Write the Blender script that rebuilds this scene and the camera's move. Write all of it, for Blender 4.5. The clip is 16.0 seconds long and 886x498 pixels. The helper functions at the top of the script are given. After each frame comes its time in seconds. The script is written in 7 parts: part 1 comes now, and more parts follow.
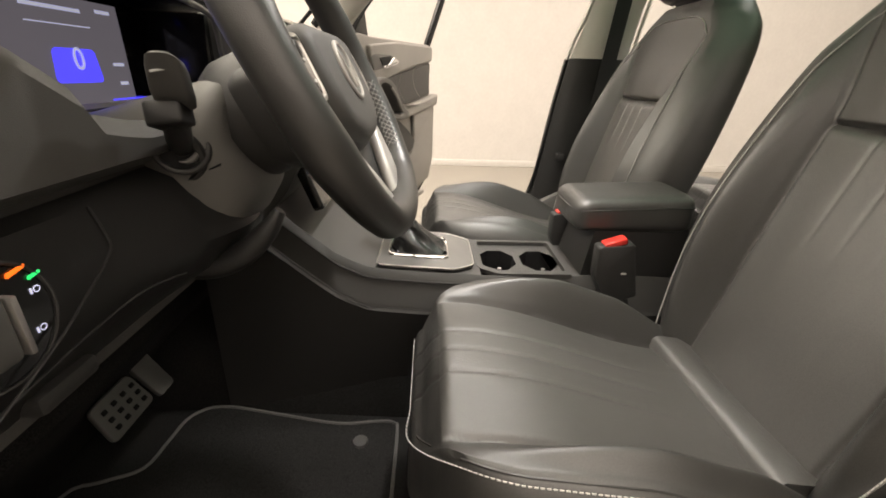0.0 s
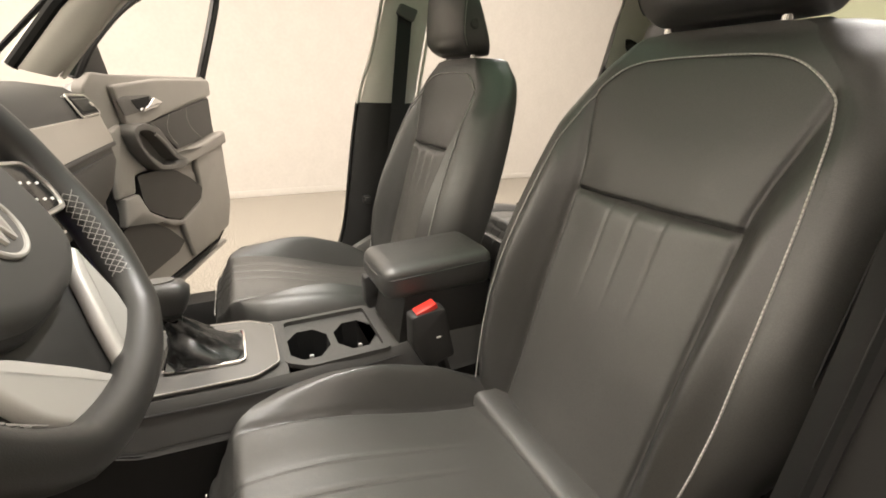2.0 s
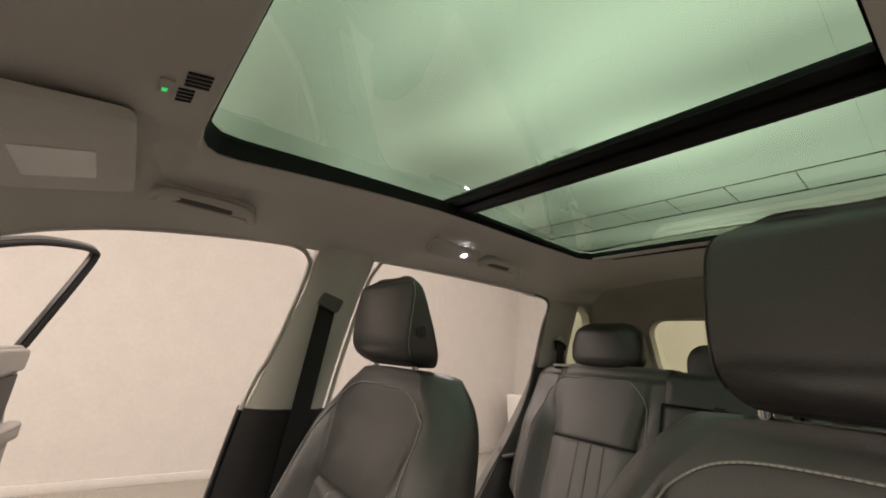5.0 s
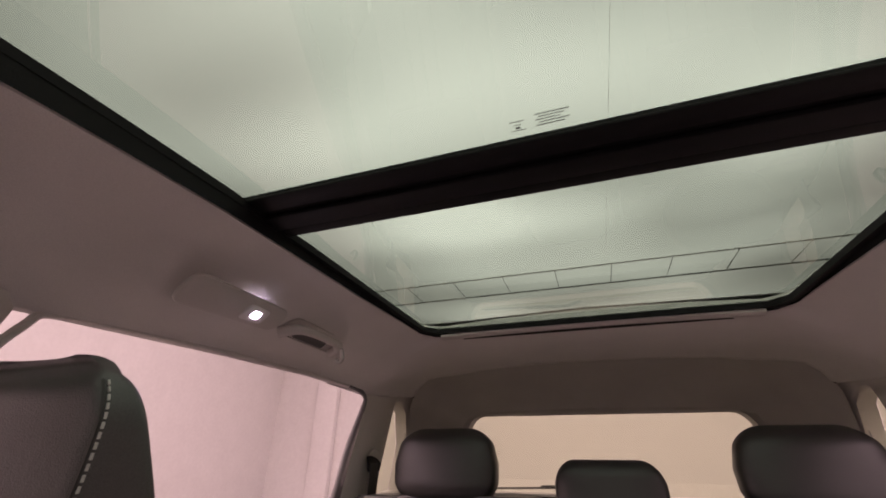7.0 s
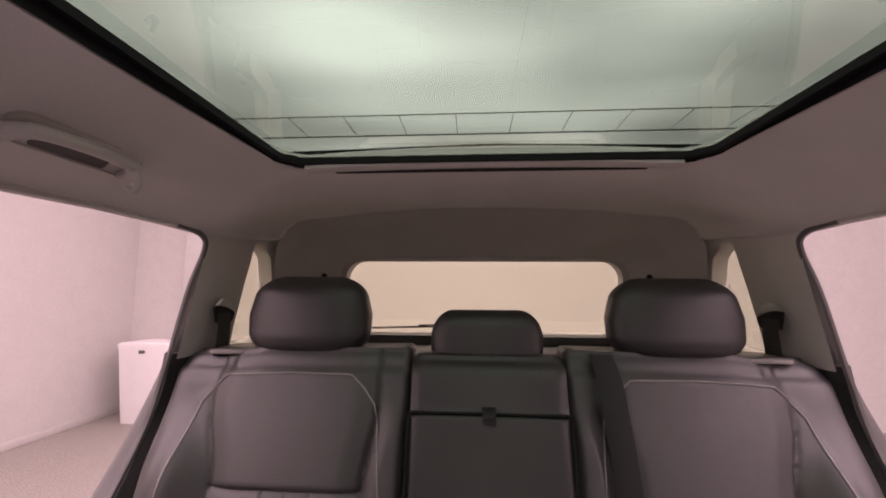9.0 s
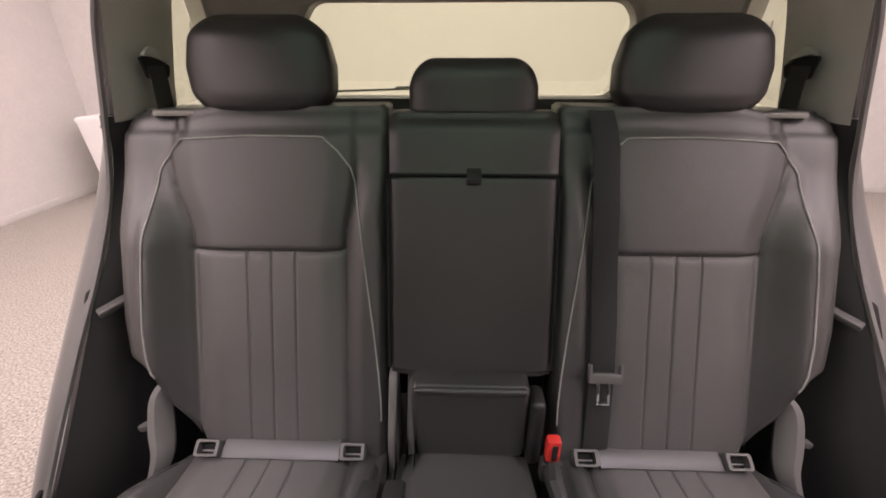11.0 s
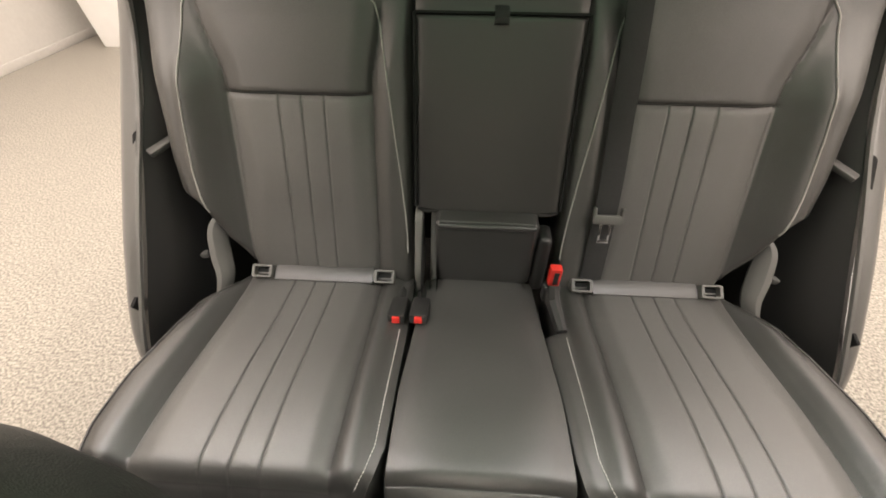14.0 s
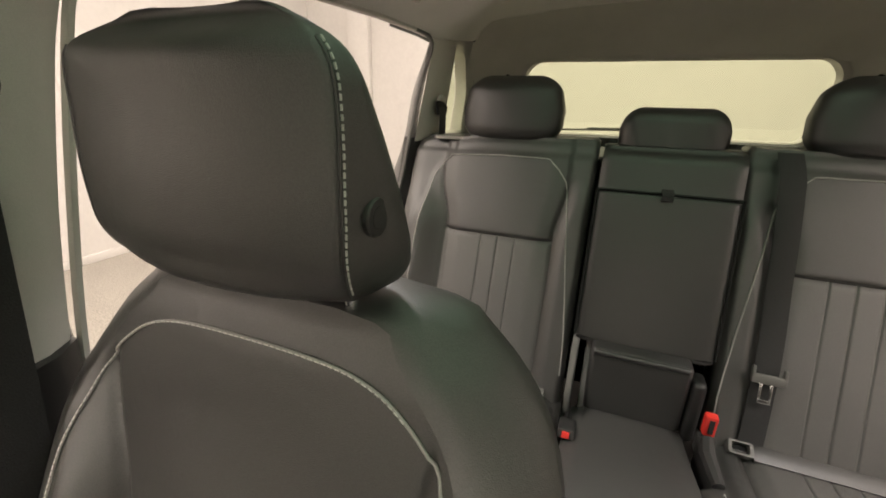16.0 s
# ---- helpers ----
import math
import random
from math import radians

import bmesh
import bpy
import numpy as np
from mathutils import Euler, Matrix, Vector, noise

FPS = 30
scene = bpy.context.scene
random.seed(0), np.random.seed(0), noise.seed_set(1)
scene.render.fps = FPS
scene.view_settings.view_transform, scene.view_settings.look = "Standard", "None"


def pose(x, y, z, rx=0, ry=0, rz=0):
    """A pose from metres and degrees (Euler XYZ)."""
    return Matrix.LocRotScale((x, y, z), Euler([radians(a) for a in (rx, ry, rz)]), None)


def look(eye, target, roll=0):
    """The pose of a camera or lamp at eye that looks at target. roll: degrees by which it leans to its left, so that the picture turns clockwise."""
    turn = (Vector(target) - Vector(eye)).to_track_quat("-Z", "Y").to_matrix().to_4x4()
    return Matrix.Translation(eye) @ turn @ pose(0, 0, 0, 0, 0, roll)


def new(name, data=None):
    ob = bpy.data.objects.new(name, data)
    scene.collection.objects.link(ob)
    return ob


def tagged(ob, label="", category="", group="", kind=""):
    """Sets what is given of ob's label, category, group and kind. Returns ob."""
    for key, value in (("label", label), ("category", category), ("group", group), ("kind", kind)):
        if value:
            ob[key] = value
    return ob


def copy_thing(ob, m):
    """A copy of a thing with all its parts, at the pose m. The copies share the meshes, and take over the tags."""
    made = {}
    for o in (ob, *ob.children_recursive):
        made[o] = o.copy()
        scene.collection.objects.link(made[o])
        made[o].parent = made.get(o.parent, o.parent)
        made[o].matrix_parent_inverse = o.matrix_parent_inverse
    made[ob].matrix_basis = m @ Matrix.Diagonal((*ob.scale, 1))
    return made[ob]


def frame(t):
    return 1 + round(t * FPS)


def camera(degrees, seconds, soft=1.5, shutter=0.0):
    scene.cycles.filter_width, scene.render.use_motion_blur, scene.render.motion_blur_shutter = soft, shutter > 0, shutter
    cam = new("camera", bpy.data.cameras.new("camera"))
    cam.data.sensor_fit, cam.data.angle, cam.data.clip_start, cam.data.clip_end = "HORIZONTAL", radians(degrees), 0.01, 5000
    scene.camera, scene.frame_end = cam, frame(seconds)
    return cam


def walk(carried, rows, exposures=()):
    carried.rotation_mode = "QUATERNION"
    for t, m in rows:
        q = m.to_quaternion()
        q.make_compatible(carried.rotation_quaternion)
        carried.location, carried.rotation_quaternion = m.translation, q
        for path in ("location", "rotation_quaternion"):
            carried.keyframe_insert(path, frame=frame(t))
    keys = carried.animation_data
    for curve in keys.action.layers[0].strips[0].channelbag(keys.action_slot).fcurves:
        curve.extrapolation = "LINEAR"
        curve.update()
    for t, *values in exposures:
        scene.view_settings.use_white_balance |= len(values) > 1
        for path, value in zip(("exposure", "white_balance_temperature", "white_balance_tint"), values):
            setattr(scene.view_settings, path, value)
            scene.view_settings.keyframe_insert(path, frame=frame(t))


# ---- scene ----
cam = camera(94.3, 16.0, soft=1.8)
PATH = [
    (0, (0.853, -0.445, 0.973), (-0.985, -0.366, 0.188), 2.0),
    (0.5, (0.84, -0.444, 0.971), (-0.969, -0.099, 0.19), 1.8),
    (1, (0.82, -0.433, 0.989), (-0.937, 0.13, 0.216), 1.8),
    (1.5, (0.792, -0.403, 1.019), (-0.914, 0.323, 0.268), 1.8),
    (2, (0.759, -0.367, 1.068), (-0.911, 0.477, 0.362), 1.7),
    (2.5, (0.73, -0.351, 1.1), (-0.933, 0.582, 0.497), 1.9),
    (3, (0.693, -0.331, 1.138), (-0.981, 0.662, 0.679), 1.8),
    (3.5, (0.641, -0.3, 1.174), (-1.052, 0.736, 0.929), 1.8),
    (3.7, (0.621, -0.301, 1.192), (-1.075, 0.747, 1.035), 1.9),
    (5.8, (0.204, -0.204, 1.186), (-1.004, 1.155, 2.021), 2.9),
    (6, (0.141, -0.152, 1.209), (-0.949, 1.281, 2.081), 2.2),
    (6.5, (0.038, -0.045, 1.254), (-0.793, 1.528, 2.169), 1.4),
    (7, (-0.008, 0.027, 1.296), (-0.597, 1.708, 2.205), 0.7),
    (7.5, (-0.025, 0.092, 1.316), (-0.42, 1.863, 2.157), 0.0),
    (8, (-0.035, 0.15, 1.327), (-0.303, 2.003, 2.032), -0.1),
    (8.2, (-0.034, 0.17, 1.334), (-0.274, 2.053, 1.964), 0.1),
    (10.3, (-0.024, 0.325, 1.337), (-0.088, 2.26, 0.838), 0.1),
    (10.5, (-0.027, 0.32, 1.319), (-0.091, 2.236, 0.747), -0.0),
    (11, (-0.031, 0.337, 1.296), (-0.087, 2.151, 0.457), -0.0),
    (11.5, (-0.036, 0.342, 1.282), (-0.086, 2.034, 0.216), -0.0),
    (12, (-0.033, 0.349, 1.265), (-0.081, 1.901, 0.005), -0.2),
    (12.5, (-0.031, 0.367, 1.254), (-0.072, 1.772, -0.169), -0.1),
    (13, (-0.035, 0.368, 1.245), (-0.073, 1.67, -0.272), -0.0),
    (13.5, (-0.048, 0.328, 1.269), (-0.087, 1.601, -0.273), 0.2),
    (14, (-0.052, 0.254, 1.298), (-0.135, 1.711, -0.07), 0.3),
    (14.5, (-0.066, 0.186, 1.304), (-0.244, 1.794, 0.128), 0.5),
    (15, (-0.088, 0.117, 1.317), (-0.417, 1.828, 0.333), 0.5),
    (15.5, (-0.107, 0.046, 1.311), (-0.627, 1.803, 0.511), 0.8),
    (16, (-0.124, 0.005, 1.305), (-0.822, 1.75, 0.621), 1.3),
]
EXPOSURES = [(0, 0.52, 6500, 13), (2.8, 0.56, 6500, 12), (3.7, 0.34, 6500, 15), (5.8, -0.14, 6500, 29), (6.5, -0.08, 6480, 45), (7.0, 0.04, 6480, 55), (8.2, 0.20, 6450, 64), (10.3, 0.50, 6050, 34), (11.0, 0.60, 6100, 32), (12.0, 0.70, 6350, 19), (13.0, 0.84, 6400, 15), (14.0, 0.86, 6400, 15), (15.0, 0.74, 6400, 15), (16, 0.66, 6400, 16)]
walk(cam, [(t, look(eye, target, roll)) for t, eye, target, roll in PATH], EXPOSURES)


# ---- world and light ----
world = bpy.data.worlds.new("World")
scene.world = world
world.use_nodes = True
world.node_tree.nodes["Background"].inputs["Color"].default_value = (0.9, 0.93, 1.0, 1)
world.node_tree.nodes["Background"].inputs["Strength"].default_value = 0.05


def reading_lamp(name, at, target, watts):
    """A small lit reading lamp behind its lens."""
    la = bpy.data.lights.new(name, "SPOT")
    la.energy, la.spot_size, la.spot_blend, la.shadow_soft_size = watts, radians(95), 1.0, 0.03
    la.color = (1.0, 0.95, 0.88)
    ob = new(name, la)
    ob.matrix_world = look(at, target)
    return tagged(ob, "lit white reading lamp under the roof", "lamp light", kind="structure")


for lx in (-1, 1):
    reading_lamp("front_lamp_light", (lx * 0.085, -0.285, 1.442), (lx * 0.36, -0.40, 0.55), 22.0)
    reading_lamp("rear_lamp_light", (lx * 0.500, 0.537, 1.480), (lx * 0.37, 0.46, 0.58), 14.0)


# ---- materials ----
def material(name, color, rough=0.5, metal=0.0, grain=0.0, grain_size=400.0, bump=0.0, bump_size=900.0, spread=0.12, stain=0.0, coat=0.0, spec=0.5, voronoi=False, rough_spread=0.08, crease=0.0):
    """A surface with colour varied at two scales, roughness wear and fine relief, in metres of object space."""
    m = bpy.data.materials.new(name)
    m.use_nodes = True
    nt = m.node_tree
    b = nt.nodes["Principled BSDF"]
    b.inputs["Metallic"].default_value = metal
    b.inputs["Specular IOR Level"].default_value = spec
    b.inputs["Coat Weight"].default_value = coat
    tc = nt.nodes.new("ShaderNodeTexCoord")
    big = nt.nodes.new("ShaderNodeTexNoise")
    big.inputs["Scale"].default_value = 7.0
    big.inputs["Detail"].default_value = 5.0
    fine = nt.nodes.new("ShaderNodeTexNoise")
    fine.inputs["Scale"].default_value = grain_size
    fine.inputs["Detail"].default_value = 2.0
    for n in (big, fine):
        nt.links.new(tc.outputs["Object"], n.inputs["Vector"])
    ramp = nt.nodes.new("ShaderNodeValToRGB")
    c0 = [c * (1 - spread - stain) for c in color]
    c1 = [min(1, c * (1 + spread)) for c in color]
    ramp.color_ramp.elements[0].color, ramp.color_ramp.elements[1].color = (*c0, 1), (*c1, 1)
    ramp.color_ramp.elements[0].position, ramp.color_ramp.elements[1].position = 0.3, 0.7
    nt.links.new(big.outputs["Fac"], ramp.inputs["Fac"])
    out = ramp.outputs["Color"]
    if grain:
        mix = nt.nodes.new("ShaderNodeMix")
        mix.data_type, mix.blend_type = "RGBA", "MULTIPLY"
        mix.inputs["Factor"].default_value = 1.0
        r2 = nt.nodes.new("ShaderNodeValToRGB")
        r2.color_ramp.elements[0].color, r2.color_ramp.elements[1].color = (1 - grain, 1 - grain, 1 - grain, 1), (1 + grain, 1 + grain, 1 + grain, 1)
        r2.color_ramp.elements[0].position, r2.color_ramp.elements[1].position = 0.35, 0.65
        nt.links.new(fine.outputs["Fac"], r2.inputs["Fac"])
        nt.links.new(out, mix.inputs["A"])
        nt.links.new(r2.outputs["Color"], mix.inputs["B"])
        out = mix.outputs["Result"]
    nt.links.new(out, b.inputs["Base Color"])
    mr = nt.nodes.new("ShaderNodeMapRange")
    mr.inputs["To Min"].default_value, mr.inputs["To Max"].default_value = max(0.02, rough - rough_spread), min(1.0, rough + rough_spread)
    nt.links.new(big.outputs["Fac"], mr.inputs["Value"])
    nt.links.new(mr.outputs["Result"], b.inputs["Roughness"])
    if bump:
        if voronoi:
            t = nt.nodes.new("ShaderNodeTexVoronoi")
            t.inputs["Scale"].default_value = bump_size
            h = t.outputs["Distance"]
        else:
            t = nt.nodes.new("ShaderNodeTexNoise")
            t.inputs["Scale"].default_value = bump_size
            t.inputs["Detail"].default_value = 3.0
            h = t.outputs["Fac"]
        nt.links.new(tc.outputs["Object"], t.inputs["Vector"])
        bp = nt.nodes.new("ShaderNodeBump")
        bp.inputs["Strength"].default_value = bump
        bp.inputs["Distance"].default_value = 0.001
        nt.links.new(h, bp.inputs["Height"])
        nt.links.new(bp.outputs["Normal"], b.inputs["Normal"])
        if crease:
            # soft uneven hollows of stretched leather
            cn = nt.nodes.new("ShaderNodeTexNoise")
            cn.inputs["Scale"].default_value, cn.inputs["Detail"].default_value, cn.inputs["Distortion"].default_value = 26.0, 3.0, 0.6
            cb = nt.nodes.new("ShaderNodeBump")
            cb.inputs["Strength"].default_value, cb.inputs["Distance"].default_value = crease, 0.004
            nt.links.new(tc.outputs["Object"], cn.inputs["Vector"])
            nt.links.new(cn.outputs["Fac"], cb.inputs["Height"])
            nt.links.new(cb.outputs["Normal"], bp.inputs["Normal"])
    return m


def glow(name, color, strength):
    m = bpy.data.materials.new(name)
    m.use_nodes = True
    b = m.node_tree.nodes["Principled BSDF"]
    b.inputs["Base Color"].default_value = (*color, 1)
    b.inputs["Emission Color"].default_value = (*color, 1)
    b.inputs["Emission Strength"].default_value = strength
    return m


def tinted_glass(name, tint, rough=0.0):
    m = bpy.data.materials.new(name)
    m.use_nodes = True
    nt = m.node_tree
    nt.nodes.remove(nt.nodes["Principled BSDF"])
    tr, gl, mx, lw, pw, mr = (nt.nodes.new("ShaderNode" + k) for k in ("BsdfTransparent", "BsdfGlossy", "MixShader", "LayerWeight", "Math", "MapRange"))
    tr.inputs["Color"].default_value = (*tint, 1)
    gl.inputs["Roughness"].default_value = rough
    lw.inputs["Blend"].default_value = 0.5
    pw.operation = "POWER"
    pw.inputs[1].default_value = 5.0
    mr.inputs["To Min"].default_value, mr.inputs["To Max"].default_value = 0.085, 0.9
    nt.links.new(lw.outputs["Facing"], pw.inputs[0])
    nt.links.new(pw.outputs["Value"], mr.inputs["Value"])
    nt.links.new(mr.outputs["Result"], mx.inputs["Fac"])
    nt.links.new(tr.outputs["BSDF"], mx.inputs[1])
    nt.links.new(gl.outputs["BSDF"], mx.inputs[2])
    nt.links.new(mx.outputs["Shader"], nt.nodes["Material Output"].inputs["Surface"])
    return m


KNEE = material("black_knee_plastic", (0.015, 0.0147, 0.0143), 0.45, bump=0.3, bump_size=1400, spread=0.1)
STRAP_GREY = material("dark_satin_trim", (0.16, 0.155, 0.148), 0.35, metal=0.4, spread=0.05)
LEATHER = material("black_leather", (0.038, 0.0369, 0.0347), 0.42, bump=0.22, bump_size=1100, spread=0.10, voronoi=True, grain=0.16, grain_size=700, spec=0.9, rough_spread=0.12, crease=0.22)
LEATHER_DARK = material("dark_leather", (0.024, 0.0233, 0.022), 0.42, bump=0.12, bump_size=1100, voronoi=True, spread=0.10, spec=0.7)
LEATHER_INSERT = material("insert_leather", (0.070, 0.0678, 0.0635), 0.41, bump=0.3, bump_size=1300, voronoi=True, grain=0.16, grain_size=800, spread=0.10, spec=1.0, rough_spread=0.12, crease=0.22)
for lm in (LEATHER, LEATHER_DARK, LEATHER_INSERT):
    lm.node_tree.nodes["Principled BSDF"].inputs["IOR"].default_value = 1.55
PLASTIC = material("black_plastic", (0.024, 0.0233, 0.0225), 0.50, bump=0.25, bump_size=1600, spread=0.10)
PLASTIC_SOFT = material("soft_dash_plastic", (0.054, 0.0525, 0.0495), 0.55, bump=0.35, bump_size=1400, spread=0.08)
PLASTIC_GREY = material("grey_plastic", (0.115, 0.112, 0.105), 0.5, bump=0.2, bump_size=1500, spread=0.08)
DOOR_TRIM = material("door_trim_plastic", (0.26, 0.248, 0.229), 0.55, bump=0.3, bump_size=1400, spread=0.08)
GLOSS_BLACK = material("gloss_black", (0.008, 0.008, 0.008), 0.12, spread=0.05, rough_spread=0.04)
RUBBER = material("black_rubber", (0.010, 0.010, 0.010), 0.7, bump=0.2, bump_size=500, spec=0.2)
CARPET = material("black_carpet", (0.021, 0.0205, 0.020), 0.95, bump=0.9, bump_size=700, grain=0.4, grain_size=500, spec=0.1)
FABRIC = material("grey_headliner_fabric", (0.72, 0.70, 0.655), 0.92, bump=0.5, bump_size=1500, grain=0.06, grain_size=900, spread=0.04, spec=0.15)
PILLAR = material("grey_pillar_trim", (0.62, 0.595, 0.55), 0.75, bump=0.3, bump_size=1500, grain=0.05, grain_size=900, spread=0.04, spec=0.2)
TAILTRIM = material("dark_tailgate_trim", (0.52, 0.50, 0.46), 0.7, bump=0.3, bump_size=1200, spread=0.06, spec=0.2)
SILVER = material("satin_silver", (0.62, 0.60, 0.57), 0.32, metal=0.9, spread=0.04, bump=0.08, bump_size=900)
SPOKE = material("satin_silver_paint", (0.50, 0.485, 0.455), 0.42, metal=0.2, spread=0.05, bump=0.06, bump_size=900)
CHROME = material("chrome", (0.82, 0.82, 0.82), 0.08, metal=1.0, spread=0.02, rough_spread=0.03)
DECOR = material("silver_decor_strip", (0.50, 0.47, 0.43), 0.38, metal=0.55, spread=0.05)
PAINT = material("dark_grey_car_paint", (0.12, 0.118, 0.114), 0.32, metal=0.25, coat=0.7, spread=0.05, grain=0.12, grain_size=1500)
BOOT = material("glossy_boot_leather", (0.010, 0.010, 0.010), 0.24, bump=0.3, bump_size=900, voronoi=True, spread=0.1, spec=0.7)
THREAD = material("white_thread", (0.62, 0.61, 0.58), 0.8, spread=0.06)
PIPING = material("light_grey_piping", (0.34, 0.332, 0.315), 0.55, spread=0.08)
WEBBING = material("black_belt_webbing", (0.018, 0.018, 0.018), 0.7, bump=0.6, bump_size=500, grain=0.2, grain_size=600)
RED = material("red_plastic", (0.62, 0.035, 0.025), 0.38, spread=0.06)
WALL_PAINT = material("white_wall_paint", (0.53, 0.513, 0.483), 0.85, bump=0.5, bump_size=60, grain=0.02, grain_size=30, spread=0.025, spec=0.2)
# Unseen west wall's colour, kept dark to cut light from the driver side.
WALL_DIMMED = material("dimmed_unseen_wall", (0.26, 0.25, 0.236), 0.85, bump=0.5, bump_size=60, grain=0.02, grain_size=30, spread=0.025, spec=0.2)
FLOOR_CHIP = material("speckled_floor_coating", (0.28, 0.261, 0.228), 0.55, bump=0.05, bump_size=260, grain=0.42, grain_size=105, spread=0.05)
WHITE_LACQUER = material("white_lacquer", (0.78, 0.77, 0.75), 0.4, spread=0.03)
JOINT = material("ceiling_joint", (0.16, 0.16, 0.15), 0.8)
MIRROR = material("mirror", (0.85, 0.85, 0.85), 0.03, metal=1.0, spread=0.01, rough_spread=0.01)
BADGE = material("satin_badge", (0.42, 0.405, 0.38), 0.40, metal=0.15, spread=0.05)
ROOF_GLASS = tinted_glass("green_roof_glass", (0.112, 0.180, 0.136))
REAR_GLASS = tinted_glass("tinted_rear_glass", (0.72, 0.79, 0.60))
CLEAR_GLASS = tinted_glass("clear_glass", (0.90, 0.93, 0.90))
SCREEN = glow("cluster_screen", (0.055, 0.050, 0.056), 1.25)
BLUE = glow("blue_screen_graphic", (0.06, 0.05, 0.95), 1.1)
LIGHT_TEXT = glow("screen_text", (0.70, 0.72, 0.95), 0.34)
GREEN_LED = glow("green_led", (0.02, 0.75, 0.16), 0.7)
AMBER_LED = glow("amber_led", (1.0, 0.17, 0.012), 0.75)
RED_LED = glow("red_led", (0.9, 0.03, 0.05), 2.0)
WHITE_LED = glow("white_led", (0.86, 0.90, 1.0), 60.0)


# ---- mesh helpers ----
def finish(name, bm, mat, parent=None, label="", smooth=40.0):
    me = bpy.data.meshes.new(name)
    bmesh.ops.recalc_face_normals(bm, faces=bm.faces)
    bm.to_mesh(me)
    bm.free()
    if smooth:
        me.shade_smooth()
        me.set_sharp_from_angle(angle=radians(smooth))
    me.materials.append(mat)
    ob = new(name, me)
    ob.parent = parent
    if label:
        tagged(ob, label)
    return ob


def part(name, bm, mat, parent, label="", smooth=40.0):
    return finish(name, bm, mat, parent, label, smooth)


def thing(name, label, category, group="", at=(0, 0, 0)):
    ob = new(name)
    ob.location = at
    ob.empty_display_size = 0.05
    return tagged(ob, label, category, group)


def box(x0, x1, y0, y1, z0, z1, bevel=0.004, seg=2, m=None):
    bm = bmesh.new()
    bmesh.ops.create_cube(bm, size=1.0)
    bmesh.ops.scale(bm, vec=(x1 - x0, y1 - y0, z1 - z0), verts=bm.verts)
    bmesh.ops.translate(bm, vec=((x0 + x1) / 2, (y0 + y1) / 2, (z0 + z1) / 2), verts=bm.verts)
    if bevel:
        bmesh.ops.bevel(bm, geom=bm.edges[:], offset=bevel, segments=seg, affect="EDGES", profile=0.5)
    if m:
        bmesh.ops.transform(bm, matrix=m, verts=bm.verts)
    return bm


def prism(poly, depth, bevel=0.004, m=None, seg=2):
    """A closed outline in its own xy plane, raised by depth along z, edges rounded."""
    bm = bmesh.new()
    vs = [bm.verts.new((x, y, 0)) for x, y in poly]
    f = bm.faces.new(vs)
    got = bmesh.ops.extrude_face_region(bm, geom=[f])
    top = [v for v in got["geom"] if isinstance(v, bmesh.types.BMVert)]
    bmesh.ops.translate(bm, vec=(0, 0, depth), verts=top)
    bmesh.ops.recalc_face_normals(bm, faces=bm.faces)
    if bevel:
        caps = [e for e in bm.edges if abs(e.verts[0].co.z - e.verts[1].co.z) < 1e-6]
        bmesh.ops.bevel(bm, geom=caps, offset=bevel, segments=seg, affect="EDGES", profile=0.5)
    bmesh.ops.triangulate(bm, faces=[f for f in bm.faces if len(f.verts) > 4])
    if m:
        bmesh.ops.transform(bm, matrix=m, verts=bm.verts)
    return bm


def rounded(poly, r, n=5):
    """The outline with its corners rounded by r."""
    out = []
    k = len(poly)
    for i in range(k):
        p, a, b = Vector(poly[i]), Vector(poly[i - 1]), Vector(poly[(i + 1) % k])
        da, db = (a - p), (b - p)
        ra = min(r, da.length * 0.45, db.length * 0.45)
        p0, p1 = p + da.normalized() * ra, p + db.normalized() * ra
        for j in range(n + 1):
            t = j / n
            q = p0 * (1 - t) ** 2 + p * 2 * t * (1 - t) + p1 * t * t
            out.append(tuple(q))
    return out


def tube(pts, r, n=8, closed=False, cap=True, flat=1.0):
    """A swept round bar. r: one radius or one for each point."""
    pts = [Vector(p) for p in pts]
    k = len(pts)
    rs = r if isinstance(r, (list, tuple)) else [r] * k
    bm = bmesh.new()
    rings = []
    side = None
    for i, p in enumerate(pts):
        a = pts[i - 1] if (i or closed) else p
        b = pts[(i + 1) % k] if (i < k - 1 or closed) else p
        d = (b - a).normalized()
        if side is None:
            side = d.cross(Vector((0, 0, 1)) if abs(d.z) < 0.9 else Vector((1, 0, 0))).normalized()
        side = (side - d * side.dot(d)).normalized()
        up = d.cross(side)
        rings.append([bm.verts.new(p + rs[i] * (math.cos(w) * side * flat + math.sin(w) * up)) for w in (2 * math.pi * j / n for j in range(n))])
    for i in range(k if closed else k - 1):
        A, B = rings[i], rings[(i + 1) % k]
        for j in range(n):
            bm.faces.new((A[j], A[(j + 1) % n], B[(j + 1) % n], B[j]))
    if cap and not closed:
        bm.faces.new(rings[0])
        bm.faces.new(rings[-1][::-1])
    return bm


def loft(sections, cap=True, ring=True):
    """Joins loops of the same length, one after another."""
    bm = bmesh.new()
    rows = [[bm.verts.new(p) for p in s] for s in sections]
    n = len(rows[0])
    for A, B in zip(rows, rows[1:]):
        for j in range(n if ring else n - 1):
            bm.faces.new((A[j], A[(j + 1) % n], B[(j + 1) % n], B[j]))
    if cap and ring:
        bm.faces.new(rows[0])
        bm.faces.new(rows[-1][::-1])
    return bm


